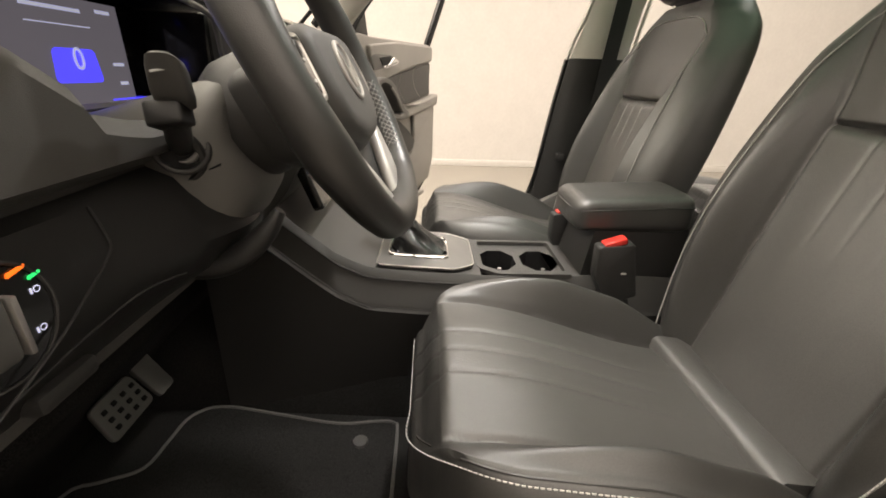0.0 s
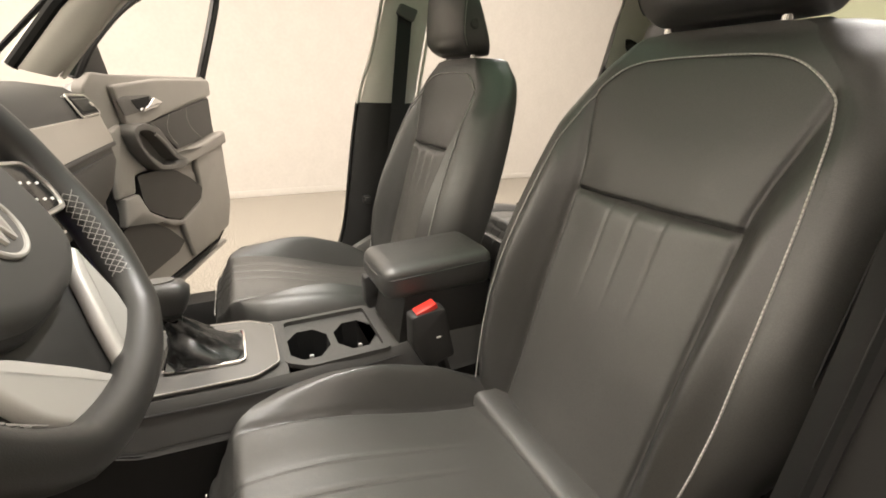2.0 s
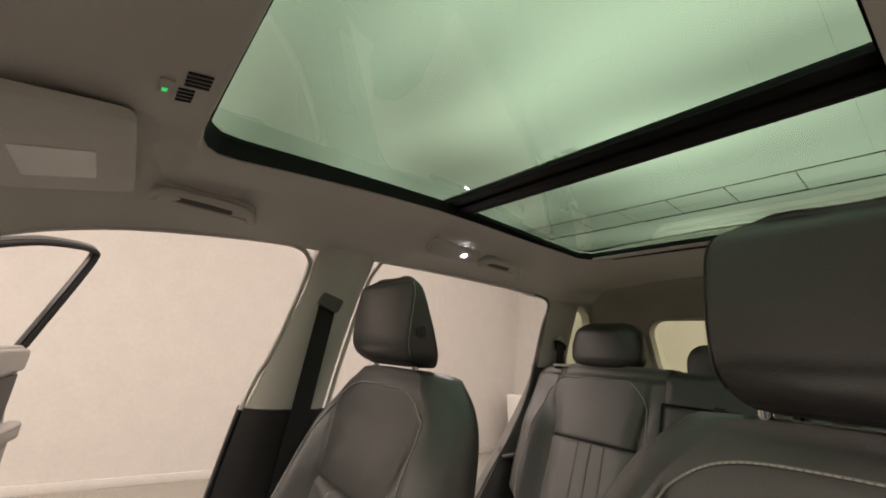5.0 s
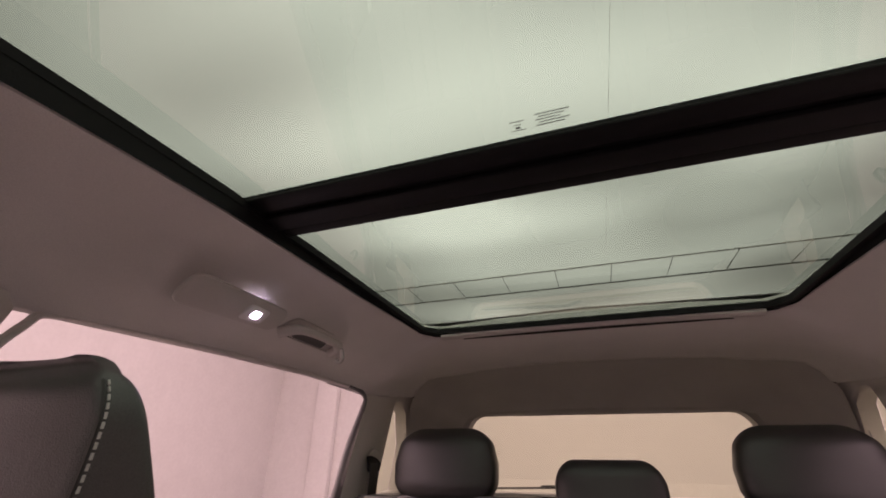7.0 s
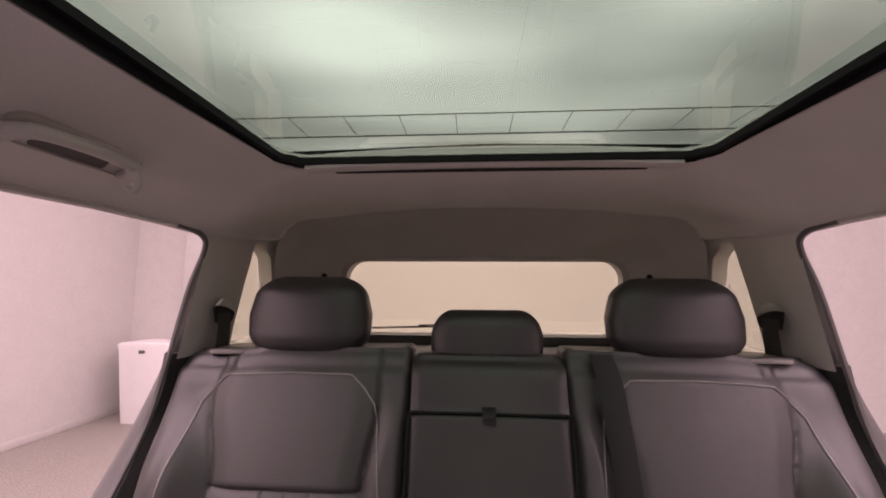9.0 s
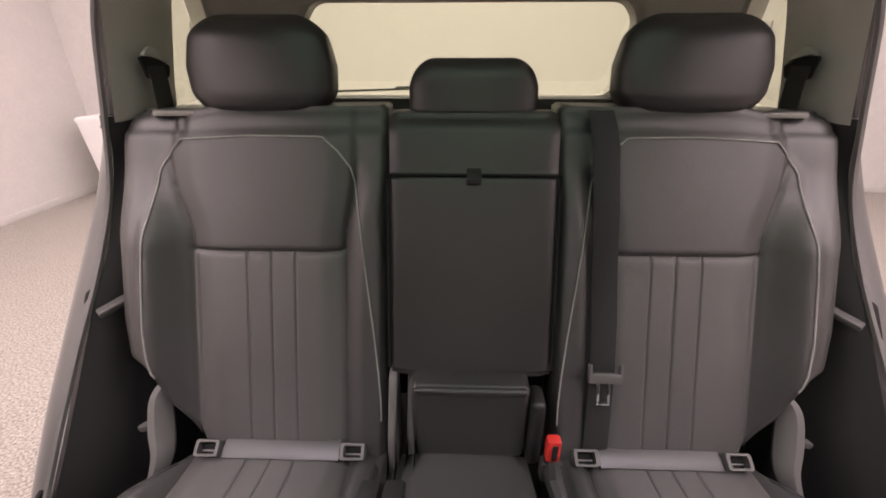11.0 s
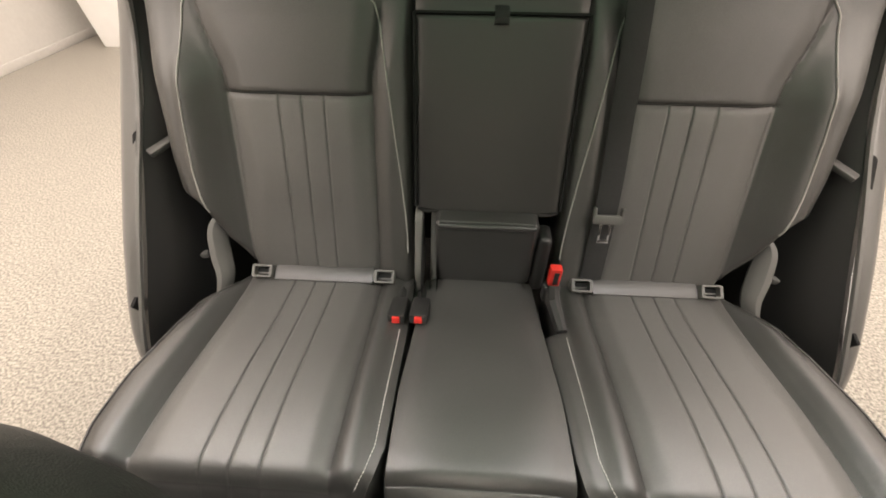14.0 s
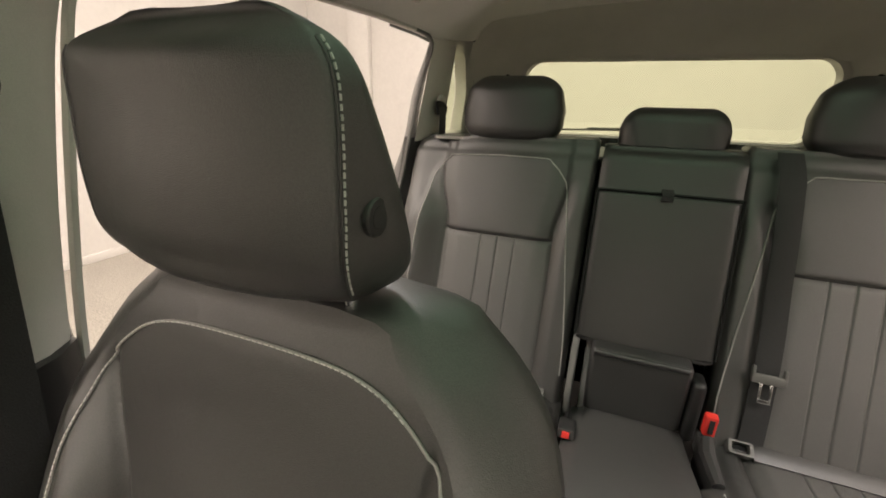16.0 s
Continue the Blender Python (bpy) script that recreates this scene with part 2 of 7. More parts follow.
def spline(pts, n=8, closed=False):
    """Catmull-Rom through the points."""
    P = [Vector(p) for p in pts]
    k = len(P)
    out = []
    for i in range(k if closed else k - 1):
        g = (lambda j: P[j % k]) if closed else (lambda j: P[max(0, min(k - 1, j))])
        a, b, c, d = g(i - 1), g(i), g(i + 1), g(i + 2)
        for j in range(n):
            t = j / n
            out.append(0.5 * (2 * b + (c - a) * t + (2 * a - 5 * b + 4 * c - d) * t * t + (3 * b - a - 3 * c + d) * t ** 3))
    if not closed:
        out.append(P[-1])
    return out


def resample(pts, step):
    pts = [Vector(p) for p in pts]
    out, carry = [pts[0]], 0.0
    for a, b in zip(pts, pts[1:]):
        L = (b - a).length
        t = step - carry
        while t <= L:
            out.append(a + (b - a) * (t / L))
            t += step
        carry = L - (t - step)
    return out


def dashes(pts, r=0.0007, dash=0.0042, gap=0.0018):
    """Sewing stitches along a line: short thread ends, one after another."""
    bm = bmesh.new()
    way = resample(pts, (dash + gap) / 3)
    for i in range(0, len(way) - 2, 3):
        a, b = way[i], way[i + 2]
        d = (b - a)
        if d.length < 1e-5:
            continue
        d.normalize()
        s = d.cross(Vector((0.3, 0.5, 0.8))).normalized() * r
        u = d.cross(s)
        ends = [[bm.verts.new(p + q) for q in (s, u, -s, -u)] for p in (a, (a + b) / 2, b)]
        for A, B in zip(ends, ends[1:]):
            for j in range(4):
                bm.faces.new((A[j], A[(j + 1) % 4], B[(j + 1) % 4], B[j]))
        bm.faces.new(ends[0])
        bm.faces.new(ends[-1][::-1])
    return bm


def interp(table, t):
    """A value, or a row of values, from rows (t, value...) in order, smooth between them."""
    ts = [r[0] for r in table]
    if t <= ts[0]:
        return table[0][1] if len(table[0]) == 2 else table[0][1:]
    for a, b in zip(table, table[1:]):
        if t <= b[0]:
            k = (t - a[0]) / (b[0] - a[0])
            v = [x + (y - x) * k for x, y in zip(a[1:], b[1:])]
            return v[0] if len(v) == 1 else v
    return table[-1][1] if len(table[0]) == 2 else table[-1][1:]


def bell(x, w):
    return math.exp(-(x / w) ** 2)


def step(x, a, b):
    t = max(0.0, min(1.0, (x - a) / (b - a)))
    return t * t * (3 - 2 * t)


def mirrored(rows, s):
    return [(s * x, y, z) for x, y, z in rows]


def strip(A, B, out, bulge, n=6, m=7):
    """A trim strip between two edge curves (3D, same count), bulging towards the cabin, with depth along out."""
    A, B = spline(A, n), spline(B, n)
    out = Vector(out)
    inn = -out.normalized()
    secs = []
    for a, b in zip(A, B):
        row = [a + out, a + out * 0.3]
        for j in range(m + 1):
            t = j / m
            row.append(a.lerp(b, t) + inn * bulge * (1 - (2 * t - 1) ** 4))
        row += [b + out * 0.3, b + out]
        secs.append(row)
    return loft(secs)


def merge(*bms):
    """One bmesh out of several."""
    bm = bmesh.new()
    for o in bms:
        me = bpy.data.meshes.new("tmp")
        o.to_mesh(me)
        bm.from_mesh(me)
        bpy.data.meshes.remove(me)
        o.free()
    return bm


def text_mesh(body, size, depth=0.0004):
    cu = bpy.data.curves.new("writing", "FONT")
    cu.body, cu.size, cu.extrude = body, size, depth
    cu.align_x, cu.align_y = "CENTER", "CENTER"
    ob = bpy.data.objects.new("writing", cu)
    scene.collection.objects.link(ob)
    me = bpy.data.meshes.new_from_object(ob.evaluated_get(bpy.context.evaluated_depsgraph_get()))
    bm = bmesh.new()
    bm.from_mesh(me)
    bpy.data.objects.remove(ob)
    bpy.data.curves.remove(cu)
    bpy.data.meshes.remove(me)
    return bm


def frame_of(origin, xa, ya):
    """The matrix with its x and y axes along xa and ya."""
    x = Vector(xa).normalized()
    z = x.cross(Vector(ya)).normalized()
    y = z.cross(x)
    return Matrix(((x.x, y.x, z.x, origin[0]), (x.y, y.y, z.y, origin[1]), (x.z, y.z, z.z, origin[2]), (0, 0, 0, 1)))


def inlay(ob, mat, inside):
    """Gives the faces whose middle lies inside a panel of another leather."""
    ob.data.materials.append(mat)
    for p in ob.data.polygons:
        if inside(p.center):
            p.material_index = 1


# ---- the hall ----
X0, X1, Y0, Y1, H = -3.9, 4.9, -6.0, 4.72, 2.8
floor = finish("floor", box(X0 - 0.2, X1 + 0.2, Y0 - 0.2, Y1 + 0.2, -0.12, 0.0, 0), FLOOR_CHIP)
tagged(floor, "grey speckled chip coating on the hall floor", "floor", kind="structure")
for nm, b in (("wall_east", (X0 - 0.2, X0, Y0, Y1)), ("wall_west", (X1, X1 + 0.2, Y0, Y1)), ("wall_north", (X0 - 0.2, X1 + 0.2, Y1, Y1 + 0.2)), ("wall_south", (X0 - 0.2, X1 + 0.2, Y0 - 0.2, Y0))):
    w = finish(nm, box(*b, 0.0, H + 0.1, 0), WALL_DIMMED if nm == "wall_west" else WALL_PAINT)
    tagged(w, "unseen hall wall darkened to cut light from the driver side" if nm == "wall_west" else "white painted plaster wall of the photo hall", "wall", kind="structure")
for nm, b in (("skirting_1", (X0, X0 + 0.012, Y0, Y1)), ("skirting_2", (X0 + 0.012, X1, Y1 - 0.012, Y1))):
    finish(nm, box(*b, 0.0, 0.07, 0.003), WALL_PAINT)
    tagged(bpy.data.objects[nm], "low white painted skirting along the wall", "skirting", kind="structure")

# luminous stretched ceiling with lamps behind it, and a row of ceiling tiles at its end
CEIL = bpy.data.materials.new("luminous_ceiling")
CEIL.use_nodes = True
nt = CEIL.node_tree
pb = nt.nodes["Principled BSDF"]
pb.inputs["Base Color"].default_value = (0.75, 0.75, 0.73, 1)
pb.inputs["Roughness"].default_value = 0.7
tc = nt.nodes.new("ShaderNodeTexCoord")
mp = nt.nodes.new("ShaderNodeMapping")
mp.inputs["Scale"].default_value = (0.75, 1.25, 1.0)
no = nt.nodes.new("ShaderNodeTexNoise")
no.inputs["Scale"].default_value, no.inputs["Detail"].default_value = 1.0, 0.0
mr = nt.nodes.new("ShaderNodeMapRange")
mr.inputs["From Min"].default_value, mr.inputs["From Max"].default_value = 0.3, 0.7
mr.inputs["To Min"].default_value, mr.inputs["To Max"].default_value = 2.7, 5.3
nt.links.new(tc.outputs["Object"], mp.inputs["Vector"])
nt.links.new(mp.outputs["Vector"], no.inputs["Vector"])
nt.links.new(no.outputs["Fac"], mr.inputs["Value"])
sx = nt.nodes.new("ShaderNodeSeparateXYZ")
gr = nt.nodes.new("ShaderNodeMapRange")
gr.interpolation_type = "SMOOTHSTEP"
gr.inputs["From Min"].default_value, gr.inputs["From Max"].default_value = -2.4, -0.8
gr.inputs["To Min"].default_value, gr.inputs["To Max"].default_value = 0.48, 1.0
# Unseen driver-side ceiling glow turned down to keep that side of the cabin darker.
west_dim = nt.nodes.new("ShaderNodeMapRange")
west_dim.interpolation_type = "SMOOTHSTEP"
west_dim.inputs["From Min"].default_value, west_dim.inputs["From Max"].default_value = 0.9, 2.0
west_dim.inputs["To Min"].default_value, west_dim.inputs["To Max"].default_value = 0.86, 0.42
# Added glow ahead of the car, out of view, to light the front seats.
front_boost = nt.nodes.new("ShaderNodeMapRange")
front_boost.interpolation_type = "SMOOTHSTEP"
front_boost.inputs["From Min"].default_value, front_boost.inputs["From Max"].default_value = -1.5, -0.6
front_boost.inputs["To Min"].default_value, front_boost.inputs["To Max"].default_value = 1.4, 1.0
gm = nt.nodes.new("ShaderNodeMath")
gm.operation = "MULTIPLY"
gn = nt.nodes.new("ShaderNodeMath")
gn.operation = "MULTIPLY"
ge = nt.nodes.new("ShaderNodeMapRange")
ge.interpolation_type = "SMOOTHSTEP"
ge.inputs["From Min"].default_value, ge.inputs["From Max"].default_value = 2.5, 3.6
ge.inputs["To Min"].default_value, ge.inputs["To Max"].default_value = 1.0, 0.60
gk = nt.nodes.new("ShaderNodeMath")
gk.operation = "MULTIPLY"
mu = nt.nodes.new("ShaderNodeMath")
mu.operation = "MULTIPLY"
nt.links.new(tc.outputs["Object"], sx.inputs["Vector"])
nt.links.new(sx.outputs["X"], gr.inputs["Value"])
nt.links.new(sx.outputs["X"], west_dim.inputs["Value"])
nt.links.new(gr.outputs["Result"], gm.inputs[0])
nt.links.new(west_dim.outputs["Result"], gm.inputs[1])
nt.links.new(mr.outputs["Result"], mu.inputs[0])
nt.links.new(sx.outputs["Y"], front_boost.inputs["Value"])
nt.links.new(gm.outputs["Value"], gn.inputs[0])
nt.links.new(front_boost.outputs["Result"], gn.inputs[1])
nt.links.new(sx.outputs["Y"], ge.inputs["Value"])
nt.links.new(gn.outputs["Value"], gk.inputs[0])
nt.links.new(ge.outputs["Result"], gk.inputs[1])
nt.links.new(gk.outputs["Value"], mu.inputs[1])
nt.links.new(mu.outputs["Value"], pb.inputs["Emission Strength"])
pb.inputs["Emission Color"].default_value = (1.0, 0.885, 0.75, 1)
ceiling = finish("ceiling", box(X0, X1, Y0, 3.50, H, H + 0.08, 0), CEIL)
tagged(ceiling, "luminous white stretched fabric ceiling with soft bright patches and added unseen front glow", "ceiling", kind="structure")
# Plain tile row, made to glow with the ceiling's own emission.
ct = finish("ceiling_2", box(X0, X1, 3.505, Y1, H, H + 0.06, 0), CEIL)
tagged(ct, "row of pale ceiling tiles given a glow at the hall's end", "ceiling", kind="structure")
joints = [box(x, x + 0.006, 3.507, 3.935, H - 0.003, H - 0.0005, 0) for x in [X0 + 0.4 + 0.475 * i for i in range(18)]]
cs = finish("ceiling_3", merge(*joints, box(X0, X1, 3.936, 3.962, H - 0.004, H - 0.0005, 0)), JOINT)
tagged(cs, "dark joints between the pale ceiling tiles", "ceiling", kind="structure")
finish("trim", merge(box(0.2528, 0.2540, Y0, 3.49, H - 0.004, H - 0.001, 0.0005), box(X0, X1, 3.492, 3.502, H - 0.010, H - 0.001, 0.001)), WALL_PAINT)
tagged(bpy.data.objects["trim"], "thin grey seam profile across the luminous ceiling", "ceiling trim", kind="structure")

# white bin in the hall's corner, and a pilaster on the wall
bin_ = thing("white_bin", "white tapered floor bin standing in the hall corner", "bin", at=(-3.34, 4.45, 0))
bt = [(-0.27, -0.22), (0.27, -0.22), (0.27, 0.22), (-0.27, 0.22)]
bin_secs = [[(x * k, y * k, z) for x, y in rounded(bt, 0.03)] for z, k in ((0.0, 0.80), (0.01, 0.82), (0.74, 1.0), (0.765, 1.03), (0.785, 1.03))]
part("shell", loft(bin_secs), WHITE_LACQUER, bin_)
part("lid", prism(rounded([(x * 0.99, y * 0.99) for x, y in bt], 0.03), 0.012, 0.004, pose(0, 0, 0.786)), WHITE_LACQUER, bin_)
part("latch", box(-0.03, 0.03, -0.236, -0.222, 0.70, 0.73, 0.003), PLASTIC_GREY, bin_)
pil = finish("pillar_1", box(-3.27, -2.99, Y1 - 0.08, Y1 - 0.001, 0.0, H, 0.008), WALL_PAINT)
tagged(pil, "white painted pilaster projecting from the hall wall", "pilaster", kind="structure")


# ---- the car's shell ----
car = thing("car", "dark grey estate car body with all doors open and grey headliner", "car")


ROOF_Z = [(-0.55, 1.440), (-0.40, 1.496), (-0.30, 1.524), (-0.222, 1.539), (-0.15, 1.547), (-0.05, 1.556), (0.05, 1.564), (0.20, 1.575), (0.35, 1.586), (0.50, 1.590), (0.75, 1.583), (1.0, 1.575), (1.2, 1.567), (1.40, 1.555)]
LIP = [(-0.50, 0.014), (-0.30, 0.024), (-0.22, 0.031), (-0.05, 0.026), (0.15, 0.020), (0.35, 0.018), (0.50, 0.014), (0.70, 0.010), (0.95, 0.0)]


def roof_z(y):
    return interp(ROOF_Z, y)


def lip_z(y):
    """Height of the headliner where it ends at the roof opening."""
    return roof_z(y) - interp(LIP, y)


EDGE = [(-0.50, 0.655, 1.315), (-0.42, 0.655, 1.355), (-0.34, 0.650, 1.382), (-0.21, 0.645, 1.410), (-0.05, 0.638, 1.430), (0.10, 0.632, 1.442), (0.34, 0.628, 1.452), (0.60, 0.622, 1.462), (0.85, 0.614, 1.466), (1.00, 0.606, 1.462), (1.10, 0.598, 1.455), (1.25, 0.595, 1.470), (1.385, 0.575, 1.485)]
HOLE = [(-0.222, 0.300), (-0.217, 0.340), (-0.205, 0.372), (-0.185, 0.394), (-0.15, 0.404), (0.05, 0.405), (0.20, 0.407), (0.35, 0.412), (0.50, 0.420), (0.70, 0.412), (0.97, 0.400), (1.005, 0.385), (1.02, 0.355)]


def roof_row(y):
    """Half of the headliner's section at y, from the door edge up to the middle of the roof."""
    ex, ez = interp(EDGE, y)
    zr = roof_z(y)
    rear = step(y, 1.05, 1.3)
    xo, zl = interp(HOLE, max(-0.222, min(1.02, y))), lip_z(y)
    return [(ex + 0.012, ez - 0.004), (ex, ez), (ex - 0.012, ez + 0.012 + 0.012 * rear), (ex - 0.045, ez + 0.03 + 0.020 * rear), (ex - 0.085, ez + 0.048 + 0.009 * rear), (ex - 0.12, zr - 0.052 + 0.040 * rear), (xo + 0.035, zl - 0.014 + 0.008 * rear), (xo + 0.012, zl - 0.005 + 0.002 * rear), (xo, zl)]


head = bmesh.new()
ys = [-0.50, -0.46, -0.42, -0.38, -0.34, -0.30, -0.27, -0.24, -0.222, -0.217, -0.205, -0.195, -0.185, -0.17, -0.15, -0.1] + [0.05 * i for i in range(-1, 20)] + [0.97, 0.985, 1.005, 1.02, 1.04, 1.07, 1.10, 1.15, 1.2, 1.25, 1.3, 1.34, 1.365, 1.385]
for s in (-1, 1):
    g = [[head.verts.new((s * x, y, z)) for x, z in roof_row(y)] for y in ys]
    for i in range(len(ys) - 1):
        for j in range(len(g[0]) - 1):
            head.faces.new((g[i][j], g[i + 1][j], g[i + 1][j + 1], g[i][j + 1]))
    # turned-up lip along the opening
    lip = [head.verts.new((v[-1].co.x, v[-1].co.y, v[-1].co.z + 0.03)) for v in g]
    for i, (a, b) in enumerate(zip(g, g[1:])):
        if -0.225 < ys[i] < 1.015:
            head.faces.new((a[-1], b[-1], lip[i + 1], lip[i]))
for ya, yb in ((-0.50, -0.222), (1.02, 1.385)):
    yy = [y for y in ys if ya <= y <= yb]
    nx = 24
    g = []
    for y in yy:
        xo, z = roof_row(y)[-1]
        g.append([head.verts.new((xo * (2 * j / nx - 1), y, z + 0.012 * (1 - (2 * j / nx - 1) ** 2))) for j in range(nx + 1)])
    for a, b in zip(g, g[1:]):
        for j in range(nx):
            head.faces.new((a[j], a[j + 1], b[j + 1], b[j]))
    row = g[-1] if ya < 0 else g[0]
    up = [head.verts.new(v.co + Vector((0, 0, 0.03))) for v in row]
    for j in range(nx):
        head.faces.new((row[j], row[j + 1], up[j + 1], up[j]))
bmesh.ops.remove_doubles(head, verts=head.verts, dist=0.0004)
hl = part("headliner", head, FABRIC, car, "light grey woven fabric headliner", smooth=50)
sol = hl.modifiers.new("depth", "SOLIDIFY")
sol.thickness, sol.offset = 0.006, 1.0

# roof frame and the two glass panels
RING = [(-0.222, 0.296), (-0.217, 0.336), (-0.205, 0.368), (-0.185, 0.390), (-0.15, 0.400), (0.20, 0.403), (0.385, 0.409), (0.478, 0.409), (0.962, 0.384), (0.990, 0.364), (0.996, 0.347)]


def ring_bm(y0, y1, inset, wide, z0, z1):
    """A frame round one roof panel."""
    ins, outs = [], []
    yy = [y0 + (y1 - y0) * (0.5 - 0.5 * math.cos(math.pi * i / 48)) for i in range(49)]
    for y in yy:
        x = interp(RING, y) - inset
        ins.append((x, y))
        outs.append((x + wide, y))
    inn = [(x, y) for x, y in ins] + [(-x, y) for x, y in ins[::-1]]
    out = [(x, y) for x, y in outs] + [(-x, y) for x, y in outs[::-1]]
    k = len(yy)
    out = [(x, y - (wide if i in (0, 2 * k - 1) else 0) + (wide if i in (k - 1, k) else 0)) for i, (x, y) in enumerate(out)]
    bm = bmesh.new()
    layers = []
    for pts, z in ((inn, z1), (inn, z0), (out, z0), (out, z1)):
        layers.append([bm.verts.new((x, y, z + roof_z(y))) for x, y in pts])
    n = len(inn)
    for A, B in zip(layers, layers[1:] + layers[:1]):
        for j in range(n):
            bm.faces.new((A[j], A[(j + 1) % n], B[(j + 1) % n], B[j]))
    return bm


part("roof_frame", ring_bm(-0.218, 0.996, 0.0, 0.060, 0.003, 0.014), RUBBER, car, "black rubber frame round the roof glass", smooth=30)
part("roof_seal", ring_bm(-0.221, 1.006, -0.020, 0.010, 0.001, 0.02), RUBBER, car, smooth=30)
# upright black seal between the headliner's edge and the glass
hy = [y for y in ys if -0.2221 <= y <= 0.97]
brink = [(interp(HOLE, y) - 0.003, y, lip_z(y)) for y in hy[::-1]] + [(0.297 * (1 - 2 * i / 16), -0.219, lip_z(-0.222) + 0.012 * (1 - (1 - 2 * i / 16) ** 2)) for i in range(1, 16)] + [(-interp(HOLE, y) + 0.003, y, lip_z(y)) for y in hy]
part("roof_lip", loft([[(x, y, z + 0.001) for x, y, z in brink], [(x, y, (z + roof_z(y)) / 2) for x, y, z in brink], [(x, y, max(roof_z(y) + 0.006, z + 0.004)) for x, y, z in brink]], cap=False, ring=False), RUBBER, car, "black upright seal round the roof opening", smooth=60)
slot_rows = []
for x in [-0.352 + 0.704 * i / 20 for i in range(21)]:
    zr = roof_z(1.01) + 0.006 * (1 - (x / 0.36) ** 2)
    slot_rows.append([(x, 1.001, zr + 0.002), (x, 0.999, zr - 0.004), (x, 1.006, zr - 0.009), (x, 1.024, zr - 0.007), (x, 1.030, zr + 0.002)])
part("blind_slot", loft(slot_rows), PILLAR, car, "pale strip over the roller blind slot", smooth=50)
bar = part("roof_crossbar", box(-0.47, 0.47, 0.402, 0.476, 1.600, 1.632, 0.003), RUBBER, car, "black crossbar between the roof glass panels")
part("glass_border", box(-0.412, 0.412, 0.374, 0.404, roof_z(0.374) + 0.0105, roof_z(0.374) + 0.0145, 0.0008), RUBBER, bar, "matte black printed border of the glass")
part("crossbar_rail", box(-0.45, 0.45, 0.412, 0.446, 1.591, 1.5995, 0.003), RUBBER, bar)
part("crossbar_lip", box(-0.42, 0.42, 0.450, 0.470, 1.5945, 1.5995, 0.002), RUBBER, bar)
for y0, y1 in ((-0.29, 0.43), (0.435, 1.05)):
    gb = bmesh.new()
    rows_g = [[gb.verts.new((x, y0 + (y1 - y0) * i / 10, roof_z(y0 + (y1 - y0) * i / 10) + 0.016)) for x in (-0.47, -0.3, -0.15, 0, 0.15, 0.3, 0.47)] for i in range(11)]
    for a, b in zip(rows_g, rows_g[1:]):
        for j in range(6):
            gb.faces.new((a[j], a[j + 1], b[j + 1], b[j]))
    part("roof_glass", gb, ROOF_GLASS, car, "green tinted panoramic roof glass panel")
# printed marks on the front panel's rear edge
marks = bmesh.new()
for x0, x1, y0, y1 in [(-0.058, -0.048, 0.362, 0.364), (-0.062, -0.044, 0.352, 0.354), (-0.056, -0.050, 0.368, 0.3735), (-0.063, -0.043, 0.377, 0.379)] + [(-0.03 + 0.004 * (i % 2), 0.012 - 0.006 * (i % 3), 0.344 + 0.0075 * i, 0.3465 + 0.0075 * i) for i in range(5)]:
    y0, y1 = 0.340 + (y0 - 0.344) * 0.55, 0.340 + (y1 - 0.344) * 0.55
    vs = [marks.verts.new((x * 0.8, y, roof_z(y) + 0.0148)) for x, y in ((x0, y0), (x1, y0), (x1, y1), (x0, y1))]
    marks.faces.new(vs)
part("glass_mark", marks, RUBBER, car, "small black printed bars on the glass", smooth=0)

